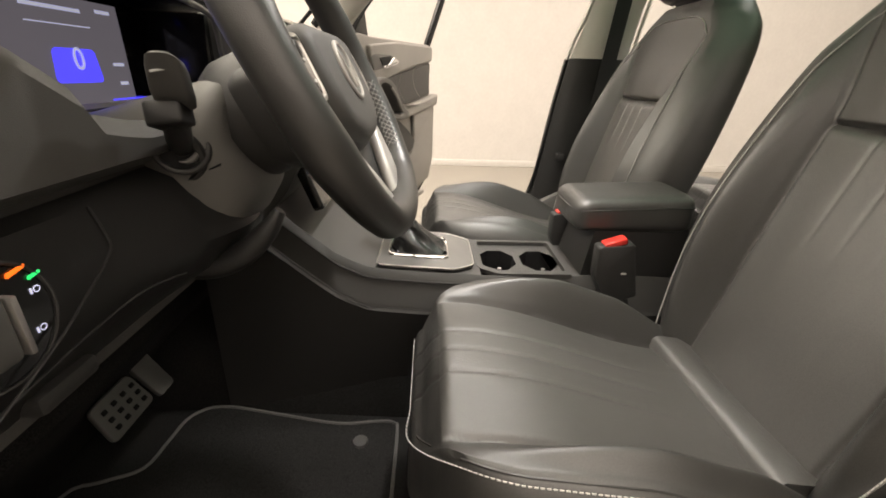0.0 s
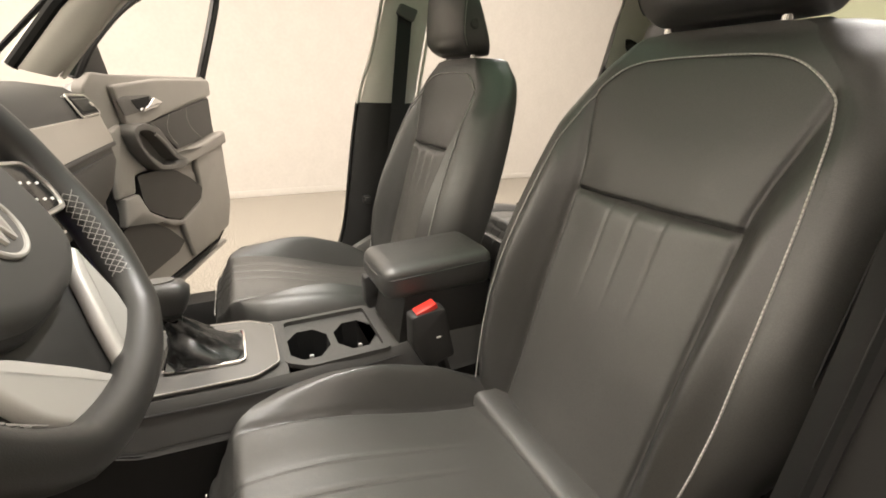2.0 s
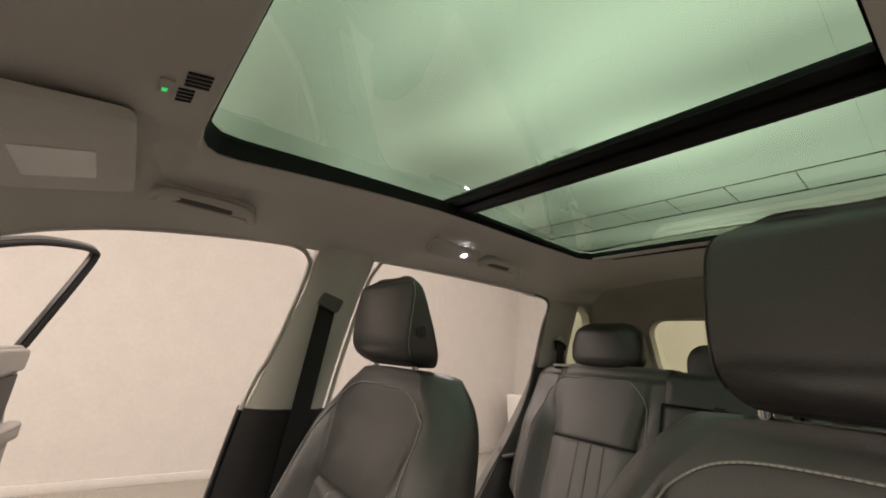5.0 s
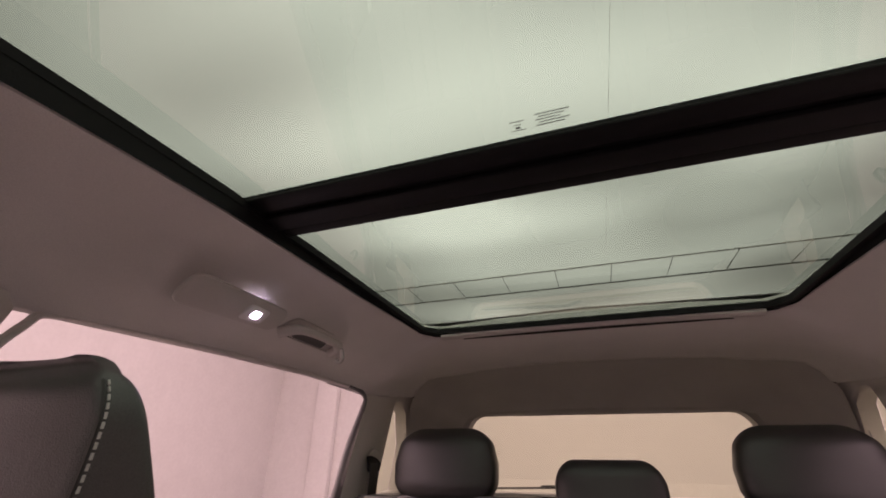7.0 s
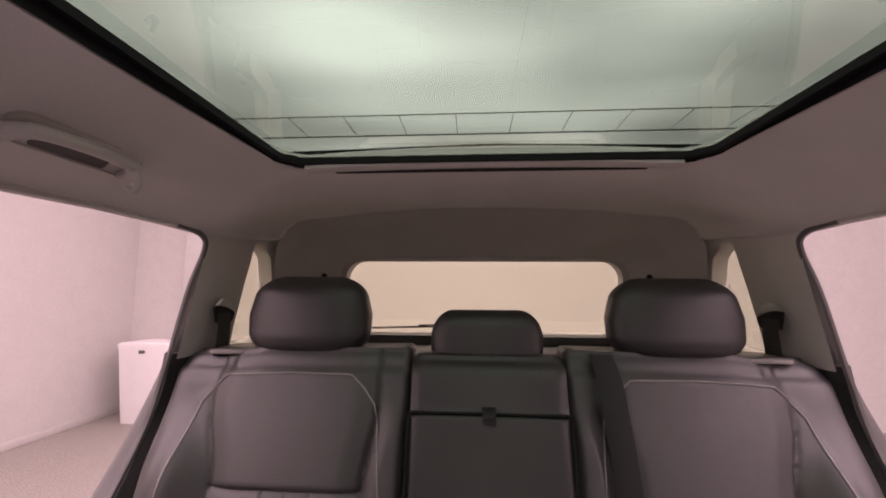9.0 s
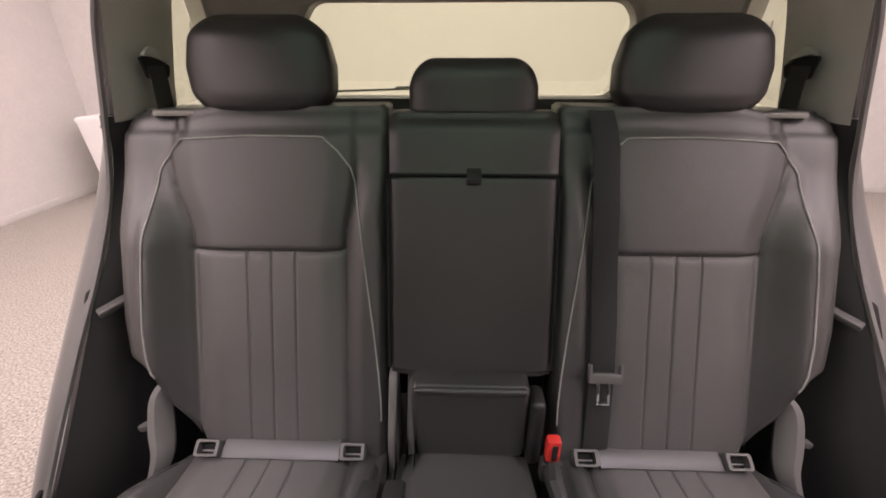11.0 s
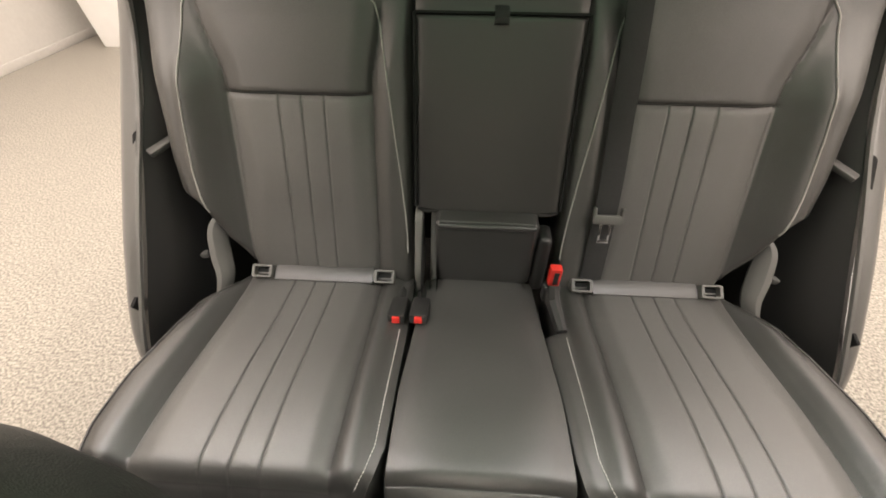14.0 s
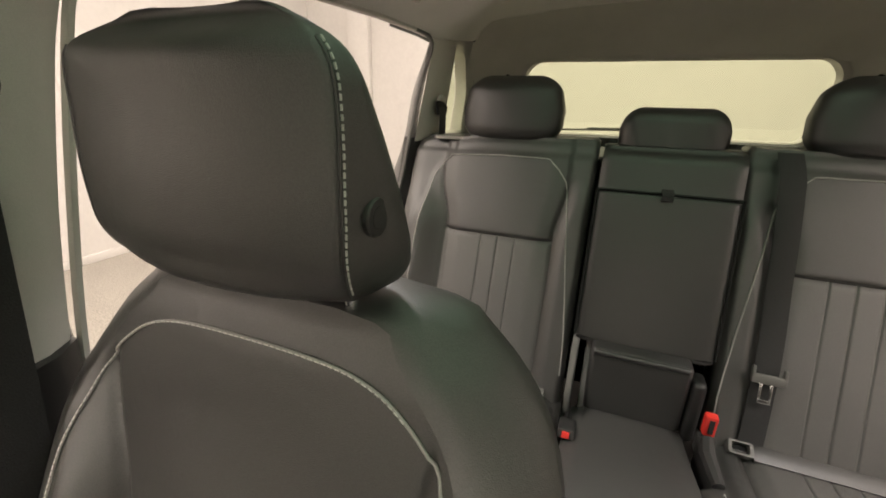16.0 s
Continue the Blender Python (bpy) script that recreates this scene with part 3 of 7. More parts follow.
# pillars, rails and sills on both sides
for s in (-1, 1):
    M = lambda rows: mirrored(rows, s)
    ou = (s * 0.055, 0, 0)
    part("windscreen_pillar", strip(M([(0.655, -0.50, 1.315), (0.665, -0.575, 1.262), (0.68, -0.66, 1.165), (0.695, -0.75, 1.08)]), M([(0.565, -0.50, 1.405), (0.60, -0.60, 1.330), (0.63, -0.70, 1.235), (0.66, -0.82, 1.10)]), (s * 0.045, -0.03, 0.01), 0.016), PILLAR, car, "pale grey windscreen pillar trim")
    part("door_pillar", strip(M([(0.632, 0.135, 1.455), (0.640, 0.122, 1.40), (0.648, 0.115, 1.33), (0.662, 0.075, 1.18), (0.672, 0.030, 1.030)]), M([(0.632, 0.30, 1.46), (0.642, 0.29, 1.40), (0.650, 0.272, 1.33), (0.664, 0.245, 1.18), (0.676, 0.225, 1.030)]), ou, 0.022), PILLAR, car, "pale grey centre pillar trim")
    part("door_pillar_lower", strip(M([(0.668, 0.026, 1.034), (0.676, -0.002, 0.86), (0.680, -0.034, 0.63), (0.684, -0.06, 0.53), (0.690, -0.09, 0.40)]), M([(0.672, 0.230, 1.034), (0.680, 0.225, 0.86), (0.684, 0.22, 0.63), (0.688, 0.215, 0.53), (0.694, 0.21, 0.40)]), ou, 0.032), KNEE, car, "black lower centre pillar trim")
    if s < 0:
        part("pillar_catch", box(-0.05, 0.05, -0.012, 0.012, -0.012, 0.012, 0.004, m=pose(s * 0.672, 0.03, 0.71, 0, 0, 0)), PLASTIC, car)
    # seal along the front and rear door openings
    seal = spline(M([(0.700, -0.74, 1.08), (0.682, -0.655, 1.175), (0.668, -0.56, 1.272), (0.662, -0.456, 1.338), (0.656, -0.342, 1.38), (0.650, -0.21, 1.408), (0.642, -0.03, 1.432), (0.64, 0.06, 1.438), (0.645, 0.105, 1.42), (0.652, 0.112, 1.37), (0.668, 0.07, 1.18), (0.678, 0.022, 1.03), (0.690, -0.04, 0.63), (0.70, -0.09, 0.42)]), 8)
    part("door_seal", tube(seal[:89], 0.006, 6), PILLAR, car, "pale grey covered door seal")
    part("door_seal", tube(seal[88:], 0.006, 6), RUBBER, car, "black rubber door seal")
    seal = spline(M([(0.700, 0.23, 0.42), (0.688, 0.235, 0.86), (0.682, 0.24, 1.03), (0.655, 0.285, 1.33), (0.640, 0.315, 1.43), (0.632, 0.36, 1.455), (0.624, 0.6, 1.463), (0.616, 0.85, 1.467), (0.607, 1.02, 1.463), (0.600, 1.075, 1.45), (0.606, 1.092, 1.42), (0.640, 1.10, 1.34), (0.676, 1.10, 1.19), (0.700, 1.085, 1.06), (0.716, 1.02, 0.93), (0.724, 0.93, 0.81), (0.730, 0.83, 0.675), (0.738, 0.73, 0.52), (0.742, 0.68, 0.40)]), 8)
    part("door_seal", tube(seal[:64], 0.006, 6), PILLAR, car, "pale grey covered door seal")
    part("door_seal", tube(seal[63:], 0.006, 6), PLASTIC_GREY, car, "dark grey rubber door seal")
    # rear pillar: pale upper trim round the quarter window
    outer = [(1.385, 1.49), (1.25, 1.475), (1.13, 1.462), (1.085, 1.45), (1.092, 1.40), (1.10, 1.30), (1.103, 1.19), (1.22, 1.185), (1.36, 1.185), (1.62, 1.185), (1.66, 1.30), (1.60, 1.45)]
    inner = [(1.378, 1.462), (1.352, 1.466), (1.333, 1.462), (1.323, 1.445), (1.308, 1.405), (1.288, 1.348), (1.264, 1.25), (1.254, 1.203), (1.33, 1.197), (1.42, 1.205), (1.447, 1.33), (1.418, 1.432)]

    def px(z):
        return 0.600 + 0.062 * step(-z, -1.47, -1.15)

    qb = bmesh.new()
    oo = [qb.verts.new((s * px(z), y, z)) for y, z in outer]
    def pi_(z):
        return 0.624 + 0.010 * step(-z, -1.40, -1.20)

    mid = [qb.verts.new((s * (pi_(zb) - 0.007), (ya * 0.22 + yb * 0.78), (za * 0.22 + zb * 0.78))) for (ya, za), (yb, zb) in zip(outer, inner)]
    ii = [qb.verts.new((s * pi_(z), y, z)) for y, z in inner]
    ee = [qb.verts.new((s * (pi_(z) + 0.040), y, z)) for y, z in inner]
    for A, B in ((oo, mid), (mid, ii), (ii, ee)):
        for j in range(12):
            qb.faces.new((A[j], A[(j + 1) % 12], B[(j + 1) % 12], B[j]))
    part("rear_pillar", qb, PILLAR, car, "pale grey rear pillar trim round a quarter window", smooth=60)
    qg = bmesh.new()
    qg.faces.new([qg.verts.new((s * (pi_(z) + 0.041), y, z)) for y, z in inner])
    part("quarter_window", qg, REAR_GLASS, car, "tinted quarter window pane", smooth=0)
    # dark rear side panel over the wheel arch with its shelf and pocket
    A = M([(0.672, 1.103, 1.20), (0.690, 1.10, 1.10), (0.706, 1.05, 0.97), (0.716, 0.97, 0.855), (0.722, 0.855, 0.69), (0.730, 0.745, 0.53), (0.736, 0.68, 0.38)])
    B = M([(0.640, 1.25, 1.20), (0.648, 1.23, 1.10), (0.655, 1.17, 0.97), (0.650, 1.14, 0.855), (0.625, 1.10, 0.69), (0.615, 1.05, 0.53), (0.615, 1.0, 0.38)])
    part("side_panel", strip(A, B, (s * 0.03, 0.02, 0), 0.012), KNEE, car, "black plastic rear side panel above the wheel arch")
    part("side_ledge", box(-0.030, 0.030, -0.014, 0.014, -0.006, 0.006, 0.004, m=pose(s * 0.680, 0.988, 0.868, 0, s * 14, s * -52)), PLASTIC_SOFT, car, "grey plastic ledge of the side panel")
    # painted flange and flank outside the seal
    A2 = M([(0.612, 1.11, 1.46), (0.655, 1.125, 1.34), (0.688, 1.13, 1.19), (0.710, 1.11, 1.06), (0.722, 1.045, 0.93), (0.728, 0.955, 0.80), (0.732, 0.85, 0.665), (0.734, 0.75, 0.51), (0.735, 0.70, 0.36)])
    B2 = M([(0.640, 1.20, 1.47), (0.690, 1.17, 1.34), (0.722, 1.16, 1.19), (0.760, 1.13, 1.06), (0.783, 1.06, 0.93), (0.790, 0.965, 0.80), (0.790, 0.86, 0.665), (0.784, 0.755, 0.51), (0.765, 0.705, 0.36)])
    part("door_flange", strip(A2, B2, (0, 0.035, 0), 0.010), PAINT, car, "dark grey painted rear door flange")
    C2 = M([(0.68, 1.75, 1.47), (0.73, 1.75, 1.34), (0.76, 1.75, 1.19), (0.78, 1.75, 1.06), (0.79, 1.75, 0.93), (0.795, 1.75, 0.80), (0.795, 1.75, 0.665), (0.79, 1.75, 0.51), (0.78, 1.75, 0.36)])
    B3 = [(x, y + 0.04, z) for x, y, z in B2]
    part("flank", strip(B3[2:], C2[2:], (-s * 0.02, 0, 0), -0.004), PAINT, car, "dark grey painted rear flank")
    part("flange_plug", box(-0.004, 0.004, -0.012, 0.012, -0.03, 0.03, 0.002, m=pose(s * 0.748, 0.79, 0.58, 20, 0, 0)), RUBBER, car)
    for k, (yy_, zz_) in enumerate(((0.985, 0.84), (0.75, 0.47))):
        part("flange_slot", prism(rounded([(-0.012, -0.05), (0.012, -0.06), (0.010, 0.05), (-0.004, 0.06)], 0.008), 0.003, 0.001, frame_of((s * 0.742, yy_ - 0.004, zz_), (s, 0.05, 0), (0, 0.5, 0.8))), RUBBER, car)
    # sill between the wheel arches
    sec = [(0.64, 0.36), (0.66, 0.405), (0.72, 0.412), (0.755, 0.40), (0.80, 0.345), (0.80, 0.24), (0.64, 0.24)]
    part("sill", loft([[(s * x, y, z) for x, z in sec] for y in (-1.05, -0.6, -0.1, 0.3, 0.72)]), PLASTIC, car, "black sill trim under the door opening")
    # grab handles
    for y0, y1, zc in ((-0.255, -0.075, 0.0), (0.64, 0.80, 0.0)):
        def gp(y, inn, dz):
            ex, ez = interp(EDGE, y)
            return (s * (ex - 0.10 - inn), y, ez + 0.043 + dz)
        ym, L = (y0 + y1) / 2, (y1 - y0) / 2
        HM = frame_of(gp(ym, -0.010, 0.006), (0, 1, 0.0), (-s * 0.82, 0, 0.57))
        bez = rounded([(-L - 0.014, -0.020), (L + 0.014, -0.020), (L + 0.004, 0.026), (-L - 0.004, 0.026)], 0.018)
        g_ = 1.0 if s < 0 else -1.0
        arch = spline([HM @ Vector((x, y, g_ * h)) for x, y, h in ((-L - 0.006, -0.016, 0.002), (-L + 0.002, 0.002, 0.010), (-L + 0.022, 0.015, 0.014), (0.0, 0.019, 0.015), (L - 0.022, 0.015, 0.014), (L - 0.002, 0.002, 0.010), (L + 0.006, -0.016, 0.002))], 6)
        k_n = len(arch) - 1
        grab = part("grab_handle", tube(arch, [0.0125 - 0.004 * math.sin(math.pi * i / k_n) for i in range(k_n + 1)], 12), PILLAR, car, "pale grey folded grab handle", smooth=60)
        part("handle_bezel", prism(bez, 0.004, 0.0015, HM @ pose(0, 0, -0.004 if s < 0 else 0.0)), PILLAR, grab)
        part("bezel_gap", tube([HM @ Vector((x, y, g_ * 0.0008)) for x, y in bez], 0.0016, 5, closed=True), TAILTRIM, grab)
        # Flat grey plate stands for the shaded hollow under the grip.
        part("grip_shade", prism(rounded([(-L * 0.62, -0.017), (L * 0.62, -0.017), (L * 0.58, 0.010), (-L * 0.58, 0.010)], 0.006), 0.0012, 0.0, HM @ pose(0, 0, 0.0004 if s < 0 else -0.0016)), PLASTIC_GREY, grab, "dark grey plate put in for the shade behind the handle")
        if y0 > 0:
            part("coat_hook", tube(spline([gp(0.765, 0.03, -0.012), gp(0.766, 0.034, -0.03), gp(0.767, 0.026, -0.038), gp(0.768, 0.016, -0.032)], 5), 0.004, 6), TAILTRIM, car)
    # reading lamp beside the rear grab handle
    fx = frame_of((s * 0.515, 0.50, 1.508), (0, 1, 0.03), (-s * 0.75, 0, 0.6))
    lamp = part("reading_lamp", prism(rounded([(-0.10, -0.028), (0.10, -0.022), (0.10, 0.026), (-0.10, 0.03)], 0.02), 0.009, 0.004, fx), PILLAR, car, "pale grey reading lamp housing")
    part("lamp_lens", prism(rounded([(0.012, -0.016), (0.06, -0.014), (0.06, 0.014), (0.012, 0.016)], 0.008), 0.011, 0.002, fx), WHITE_LACQUER, lamp)
    if s < 0:
        part("lamp_led", prism(rounded([(0.029, -0.0065), (0.044, -0.0065), (0.044, 0.0065), (0.029, 0.0065)], 0.004), 0.013, 0.002, fx), WHITE_LED, lamp, "lit white reading light")
    # seat belts in front and at the back
    wx = s * 0.628
    part("front_belt", loft([[(wx, y - 0.024, z), (wx, y + 0.024, z), (wx + s * 0.0015, y + 0.024, z), (wx + s * 0.0015, y - 0.024, z)] for y, z in ((0.175, 1.30), (0.165, 1.2), (0.150, 1.05), (0.13, 0.85), (0.11, 0.6), (0.10, 0.42))]), WEBBING, car, "black front seat belt webbing")
    part("belt_guide", prism(rounded([(-0.032, -0.018), (0.032, -0.018), (0.036, 0.022), (-0.026, 0.018)], 0.010), 0.014, 0.005, frame_of((s * 0.628, 0.175, 1.305), (0, -0.95, 0.3), (0, 0.3, 0.95))) if s > 0 else prism(rounded([(-0.032, -0.018), (0.032, -0.018), (0.036, 0.022), (-0.026, 0.018)], 0.010), 0.014, 0.005, frame_of((s * 0.628, 0.175, 1.305), (0, 0.95, -0.3), (0, 0.3, 0.95))), PLASTIC_GREY, car, "grey plastic belt guide loop")
    sy = 0.012 if s > 0 else 0.0
    part("belt_slot", prism(rounded([(1.140 + sy, 1.300), (1.176 + sy, 1.302), (1.222 + sy, 1.284), (1.212 + sy, 1.262), (1.150 + sy, 1.262)], 0.006), 0.006, 0.002, Matrix(((0, 0, 1, s * 0.608 - 0.003), (1, 0, 0, 0), (0, 1, 0, 0), (0, 0, 0, 1)))), RUBBER, car, "black belt outlet in the rear pillar")
    part("outlet_lip", prism(rounded([(1.150 + sy, 1.303), (1.172 + sy, 1.318), (1.196 + sy, 1.314), (1.216 + sy, 1.290), (1.176 + sy, 1.298)], 0.005), 0.010, 0.003, Matrix(((0, 0, 1, s * 0.608 - 0.005), (1, 0, 0, 0), (0, 1, 0, 0), (0, 0, 0, 1)))), PILLAR, car, "pale grey lip over the belt outlet")
    rb = [(0.604, 1.176, 1.284), (0.601, 1.174, 1.255), (0.600, 1.170, 1.225), (0.600, 1.166, 1.18)]
    part("rear_belt", loft([[(s * x, y + sy - 0.024, z), (s * x, y + sy + 0.024, z), (s * (x + 0.002), y + sy + 0.024, z), (s * (x + 0.002), y + sy - 0.024, z)] for x, y, z in rb]), WEBBING, car, "black rear seat belt webbing")
    part("parcel_ledge", prism(rounded([(0.512, 1.118), (0.592, 1.114), (0.622, 1.165), (0.585, 1.235), (0.53, 1.235)], 0.006), 0.009, 0.002, Matrix(((s, 0, 0, 0), (0, 1, 0, 0), (0, 0, 1, 1.200), (0, 0, 0, 1)))), DOOR_TRIM, car, "pale grey ledge behind the bench")
    part("tailgate_tab", prism(rounded([(-0.016, -0.012), (0.012, -0.012), (0.008, 0.016), (-0.004, 0.02)], 0.005), 0.012, 0.003, frame_of((s * 0.512, 1.565, 1.375), (1, 0, 0), (0, 0, 1))), RUBBER, car)

# tailgate with the rear window
W = [(-0.435, 1.443), (0.435, 1.443), (0.478, 1.40), (0.478, 1.24), (0.455, 1.188), (-0.455, 1.188), (-0.478, 1.24), (-0.478, 1.40)]


def tail_y(z):
    return 1.72 - 0.5 * (z - 1.35)


wl = rounded(W, 0.05, 4)
ol = []
for x, z in wl:
    ol.append((max(-0.66, min(0.66, x * 1.42)), 1.35 + (z - 1.33) * (1.75 if z > 1.33 else 3.0)))
tb = bmesh.new()
o_ = [tb.verts.new((x, min(tail_y(z), 1.70) - 0.02, min(z, 1.56))) for x, z in ol]
m_ = [tb.verts.new((x * 1.05, tail_y(z) - 0.028, 1.33 + (z - 1.33) * 1.08)) for x, z in wl]
i_ = [tb.verts.new((x, tail_y(z) - 0.02, z)) for x, z in wl]
e_ = [tb.verts.new((x, tail_y(z) + 0.03, z)) for x, z in wl]
k_ = len(wl)
for A, B in ((o_, m_), (m_, i_), (i_, e_)):
    for j in range(k_):
        tb.faces.new((A[j], A[(j + 1) % k_], B[(j + 1) % k_], B[j]))
part("tailgate_trim", tb, TAILTRIM, car, "dark grey tailgate trim round the rear window", smooth=50)
gb = bmesh.new()
gb.faces.new([gb.verts.new((x * 1.03, tail_y(z) + 0.03, z)) for x, z in wl])
part("rear_window", gb, REAR_GLASS, car, "tinted rear window pane", smooth=0)
# one moulded trim from the headliner's rear edge and the rear pillars to the rear window
rim_o = [(0.652, 1.405, 1.10), (0.640, 1.428, 1.20), (0.632, 1.447, 1.27), (0.626, 1.452, 1.34), (0.620, 1.440, 1.39), (0.610, 1.420, 1.435), (0.596, 1.398, 1.468)]
rim_i = [(0.470, 1.175), (0.486, 1.215), (0.494, 1.26), (0.500, 1.32), (0.498, 1.37), (0.488, 1.408), (0.468, 1.434)]
edge_r = sorted(((x, z) for x, z in roof_row(1.385)[1:]), reverse=True)
top_i = [0.455, 0.44, 0.425, 0.41, 0.40, 0.385, 0.36, 0.33]
for (x, z), xi in zip(edge_r, top_i):
    rim_o.append((x, 1.383, z + 0.004))
    rim_i.append((xi, 1.452 - 0.9 * max(0.0, xi - 0.38) ** 1.5))
xl, zl_ = edge_r[-1]
for i in range(1, 8):
    k = 1 - i / 7
    rim_o.append((xl * k, 1.383, zl_ + 0.004 + 0.012 * (1 - k * k)))
    rim_i.append((top_i[-1] * k, 1.453 + 0.006 * (1 - k)))
rows_t = []
for (x, y, z), (xi, zi) in zip(rim_o, rim_i):
    yi = tail_y(zi) - 0.030
    row = []
    for j in range(9):
        t = j / 8
        bow = 0.016 * math.sin(math.pi * t)
        row.append((x + (xi - x) * t + bow * 0.6 * step(x, 0.40, 0.58), y + (yi - y) * t, z + (zi - z) * t + bow))
    rows_t.append(row)
rows_t = [[(-x, y, z) for x, y, z in r] for r in rows_t[:-1]] + rows_t[::-1]
part("tailgate_header", loft(rows_t, cap=False, ring=False), TAILTRIM, car, "dark grey moulded trim round the rear window", smooth=70)
# painted roof skin behind the glass and along both sides
skin_ = []
for y in (1.04, 1.2, 1.4, 1.6, 1.76):
    zc = 1.628 - 0.10 * max(0.0, y - 1.1) ** 1.5
    skin_.append([(-0.70, y, zc - 0.15), (-0.64, y, zc - 0.06), (-0.50, y, zc - 0.012), (0, y, zc), (0.50, y, zc - 0.012), (0.64, y, zc - 0.06), (0.70, y, zc - 0.15)])
part("roof_skin", loft(skin_, cap=False, ring=False), PAINT, car, "dark grey painted roof above the rear window", smooth=60)
for s in (-1, 1):
    part("side_rail", loft([[(s * (interp(EDGE, y)[0] + 0.012), y, interp(EDGE, y)[1] - 0.002), (s * (interp(EDGE, y)[0] + 0.055), y, interp(EDGE, y)[1] + 0.03), (s * (interp(EDGE, y)[0] + 0.03), y, interp(EDGE, y)[1] + 0.12), (s * 0.49, y, roof_z(y) + 0.048)] for y in [-0.5 + 0.1 * i for i in range(19)]], cap=False, ring=False), PAINT, car, "dark grey painted roof rail", smooth=60)
part("wiper", merge(tube([(-0.44, 1.845, 1.195), (-0.12, 1.85, 1.205)], 0.004, 6), tube([(-0.24, 1.85, 1.204), (-0.06, 1.862, 1.208), (0.0, 1.868, 1.19)], 0.007, 6)), RUBBER, car, "black rear window wiper")
part("tailgate_lower", box(-0.64, 0.64, 1.72, 1.80, 0.5, 1.185, 0.01), PLASTIC, car, "black lower tailgate trim")
part("parcel_shelf", box(-0.56, 0.56, 1.30, 1.72, 1.13, 1.15, 0.006), PLASTIC, car, "black parcel shelf")
# windscreen, floor pan, tunnel, bulkhead
ws = bmesh.new()
ws.faces.new([ws.verts.new(p) for p in ((-0.60, -0.50, 1.47), (0.60, -0.50, 1.47), (0.70, -1.16, 1.03), (-0.70, -1.16, 1.03))])
part("windscreen", ws, CLEAR_GLASS, car, "clear laminated windscreen", smooth=0)
for s in (-1, 1):
    part("windscreen_border", tube([(s * 0.568, -0.500, 1.406), (s * 0.603, -0.60, 1.332), (s * 0.633, -0.70, 1.238), (s * 0.663, -0.82, 1.103)], 0.014, 8), RUBBER, car, "black border of the windscreen")
part("windscreen_edge", tube([(-0.60, -0.505, 1.425), (-0.625, -0.60, 1.352), (-0.655, -0.72, 1.25), (-0.69, -0.90, 1.08)], 0.006, 6), RUBBER, car)
part("windscreen_edge", tube([(0.60, -0.505, 1.425), (0.625, -0.60, 1.352), (0.655, -0.72, 1.25), (0.69, -0.90, 1.08)], 0.006, 6), RUBBER, car)
part("roof_front", box(-0.62, 0.62, -0.53, -0.495, 1.43, 1.56, 0.006), PILLAR, car)
fl = [(-0.66, 0.30), (-0.60, 0.27), (-0.16, 0.27), (-0.13, 0.40), (-0.08, 0.44), (0.08, 0.44), (0.13, 0.40), (0.16, 0.27), (0.60, 0.27), (0.66, 0.30), (0.66, 0.22), (-0.66, 0.22)]
part("floor_carpet", loft([[(x, y, z + (0.0 if y > -0.9 or z > 0.35 or z < 0.23 else 0.02)) for x, z in fl] for y in (-1.2, -0.9, -0.5, 0.0, 0.45)]), CARPET, car, "black carpet on the car floor")
part("bulkhead", merge(box(-0.70, 0.70, -1.26, -1.18, 0.22, 1.02, 0.01), box(-0.66, 0.66, -0.08, 0.08, -0.20, 0.2, 0.01, m=pose(0, -1.12, 0.40, -35))), CARPET, car, "black carpeted bulkhead and footwell")
for s in (-1, 1):
    part("kick_panel", box(*sorted((s * 0.655, s * 0.72)), -1.2, -0.72, 0.25, 1.03, 0.02), PLASTIC, car, "black kick panel beside the footwell")
    part("front_wing", box(*sorted((s * 0.74, s * 0.86)), -1.9, -0.82, 0.30, 1.0, 0.03), PAINT, car, "dark grey painted front wing")
part("bonnet", box(-0.85, 0.85, -2.1, -1.18, 0.90, 1.0, 0.03), PAINT, car, "dark grey painted bonnet")
for s in (-1, 1):
    part("boot_side", box(*sorted((s * 0.655, s * 0.69)), 1.24, 1.78, 0.45, 1.18, 0.006), CARPET, car, "black carpeted boot side")
part("boot_floor", box(-0.66, 0.66, 1.2, 1.75, 0.45, 0.56, 0.01), CARPET, car, "black carpeted boot floor")
part("underbody", box(-0.74, 0.74, -2.0, 1.78, 0.16, 0.235, 0.01), RUBBER, car, "black underbody of the car")
for x in (-0.78, 0.78):
    for y in (-1.35, 1.33):
        wheel = part("wheel", tube([(x - 0.09, y, 0.335), (x - 0.085, y, 0.335), (x + 0.085, y, 0.335), (x + 0.09, y, 0.335)], [0.29, 0.335, 0.335, 0.29], 32), RUBBER, car, "black tyre on an alloy wheel", smooth=30)
        part("rim", tube([(x - 0.095, y, 0.335), (x + 0.095, y, 0.335)], 0.22, 24), SILVER, wheel)


# ---- soft pads ----
def grid_between(a, b, n, keep=()):
    vals = {round(a + (b - a) * i / n, 5) for i in range(n + 1)} | {round(k, 5) for k in keep}
    return sorted(v for v in vals if a - 1e-9 <= v <= b + 1e-9)


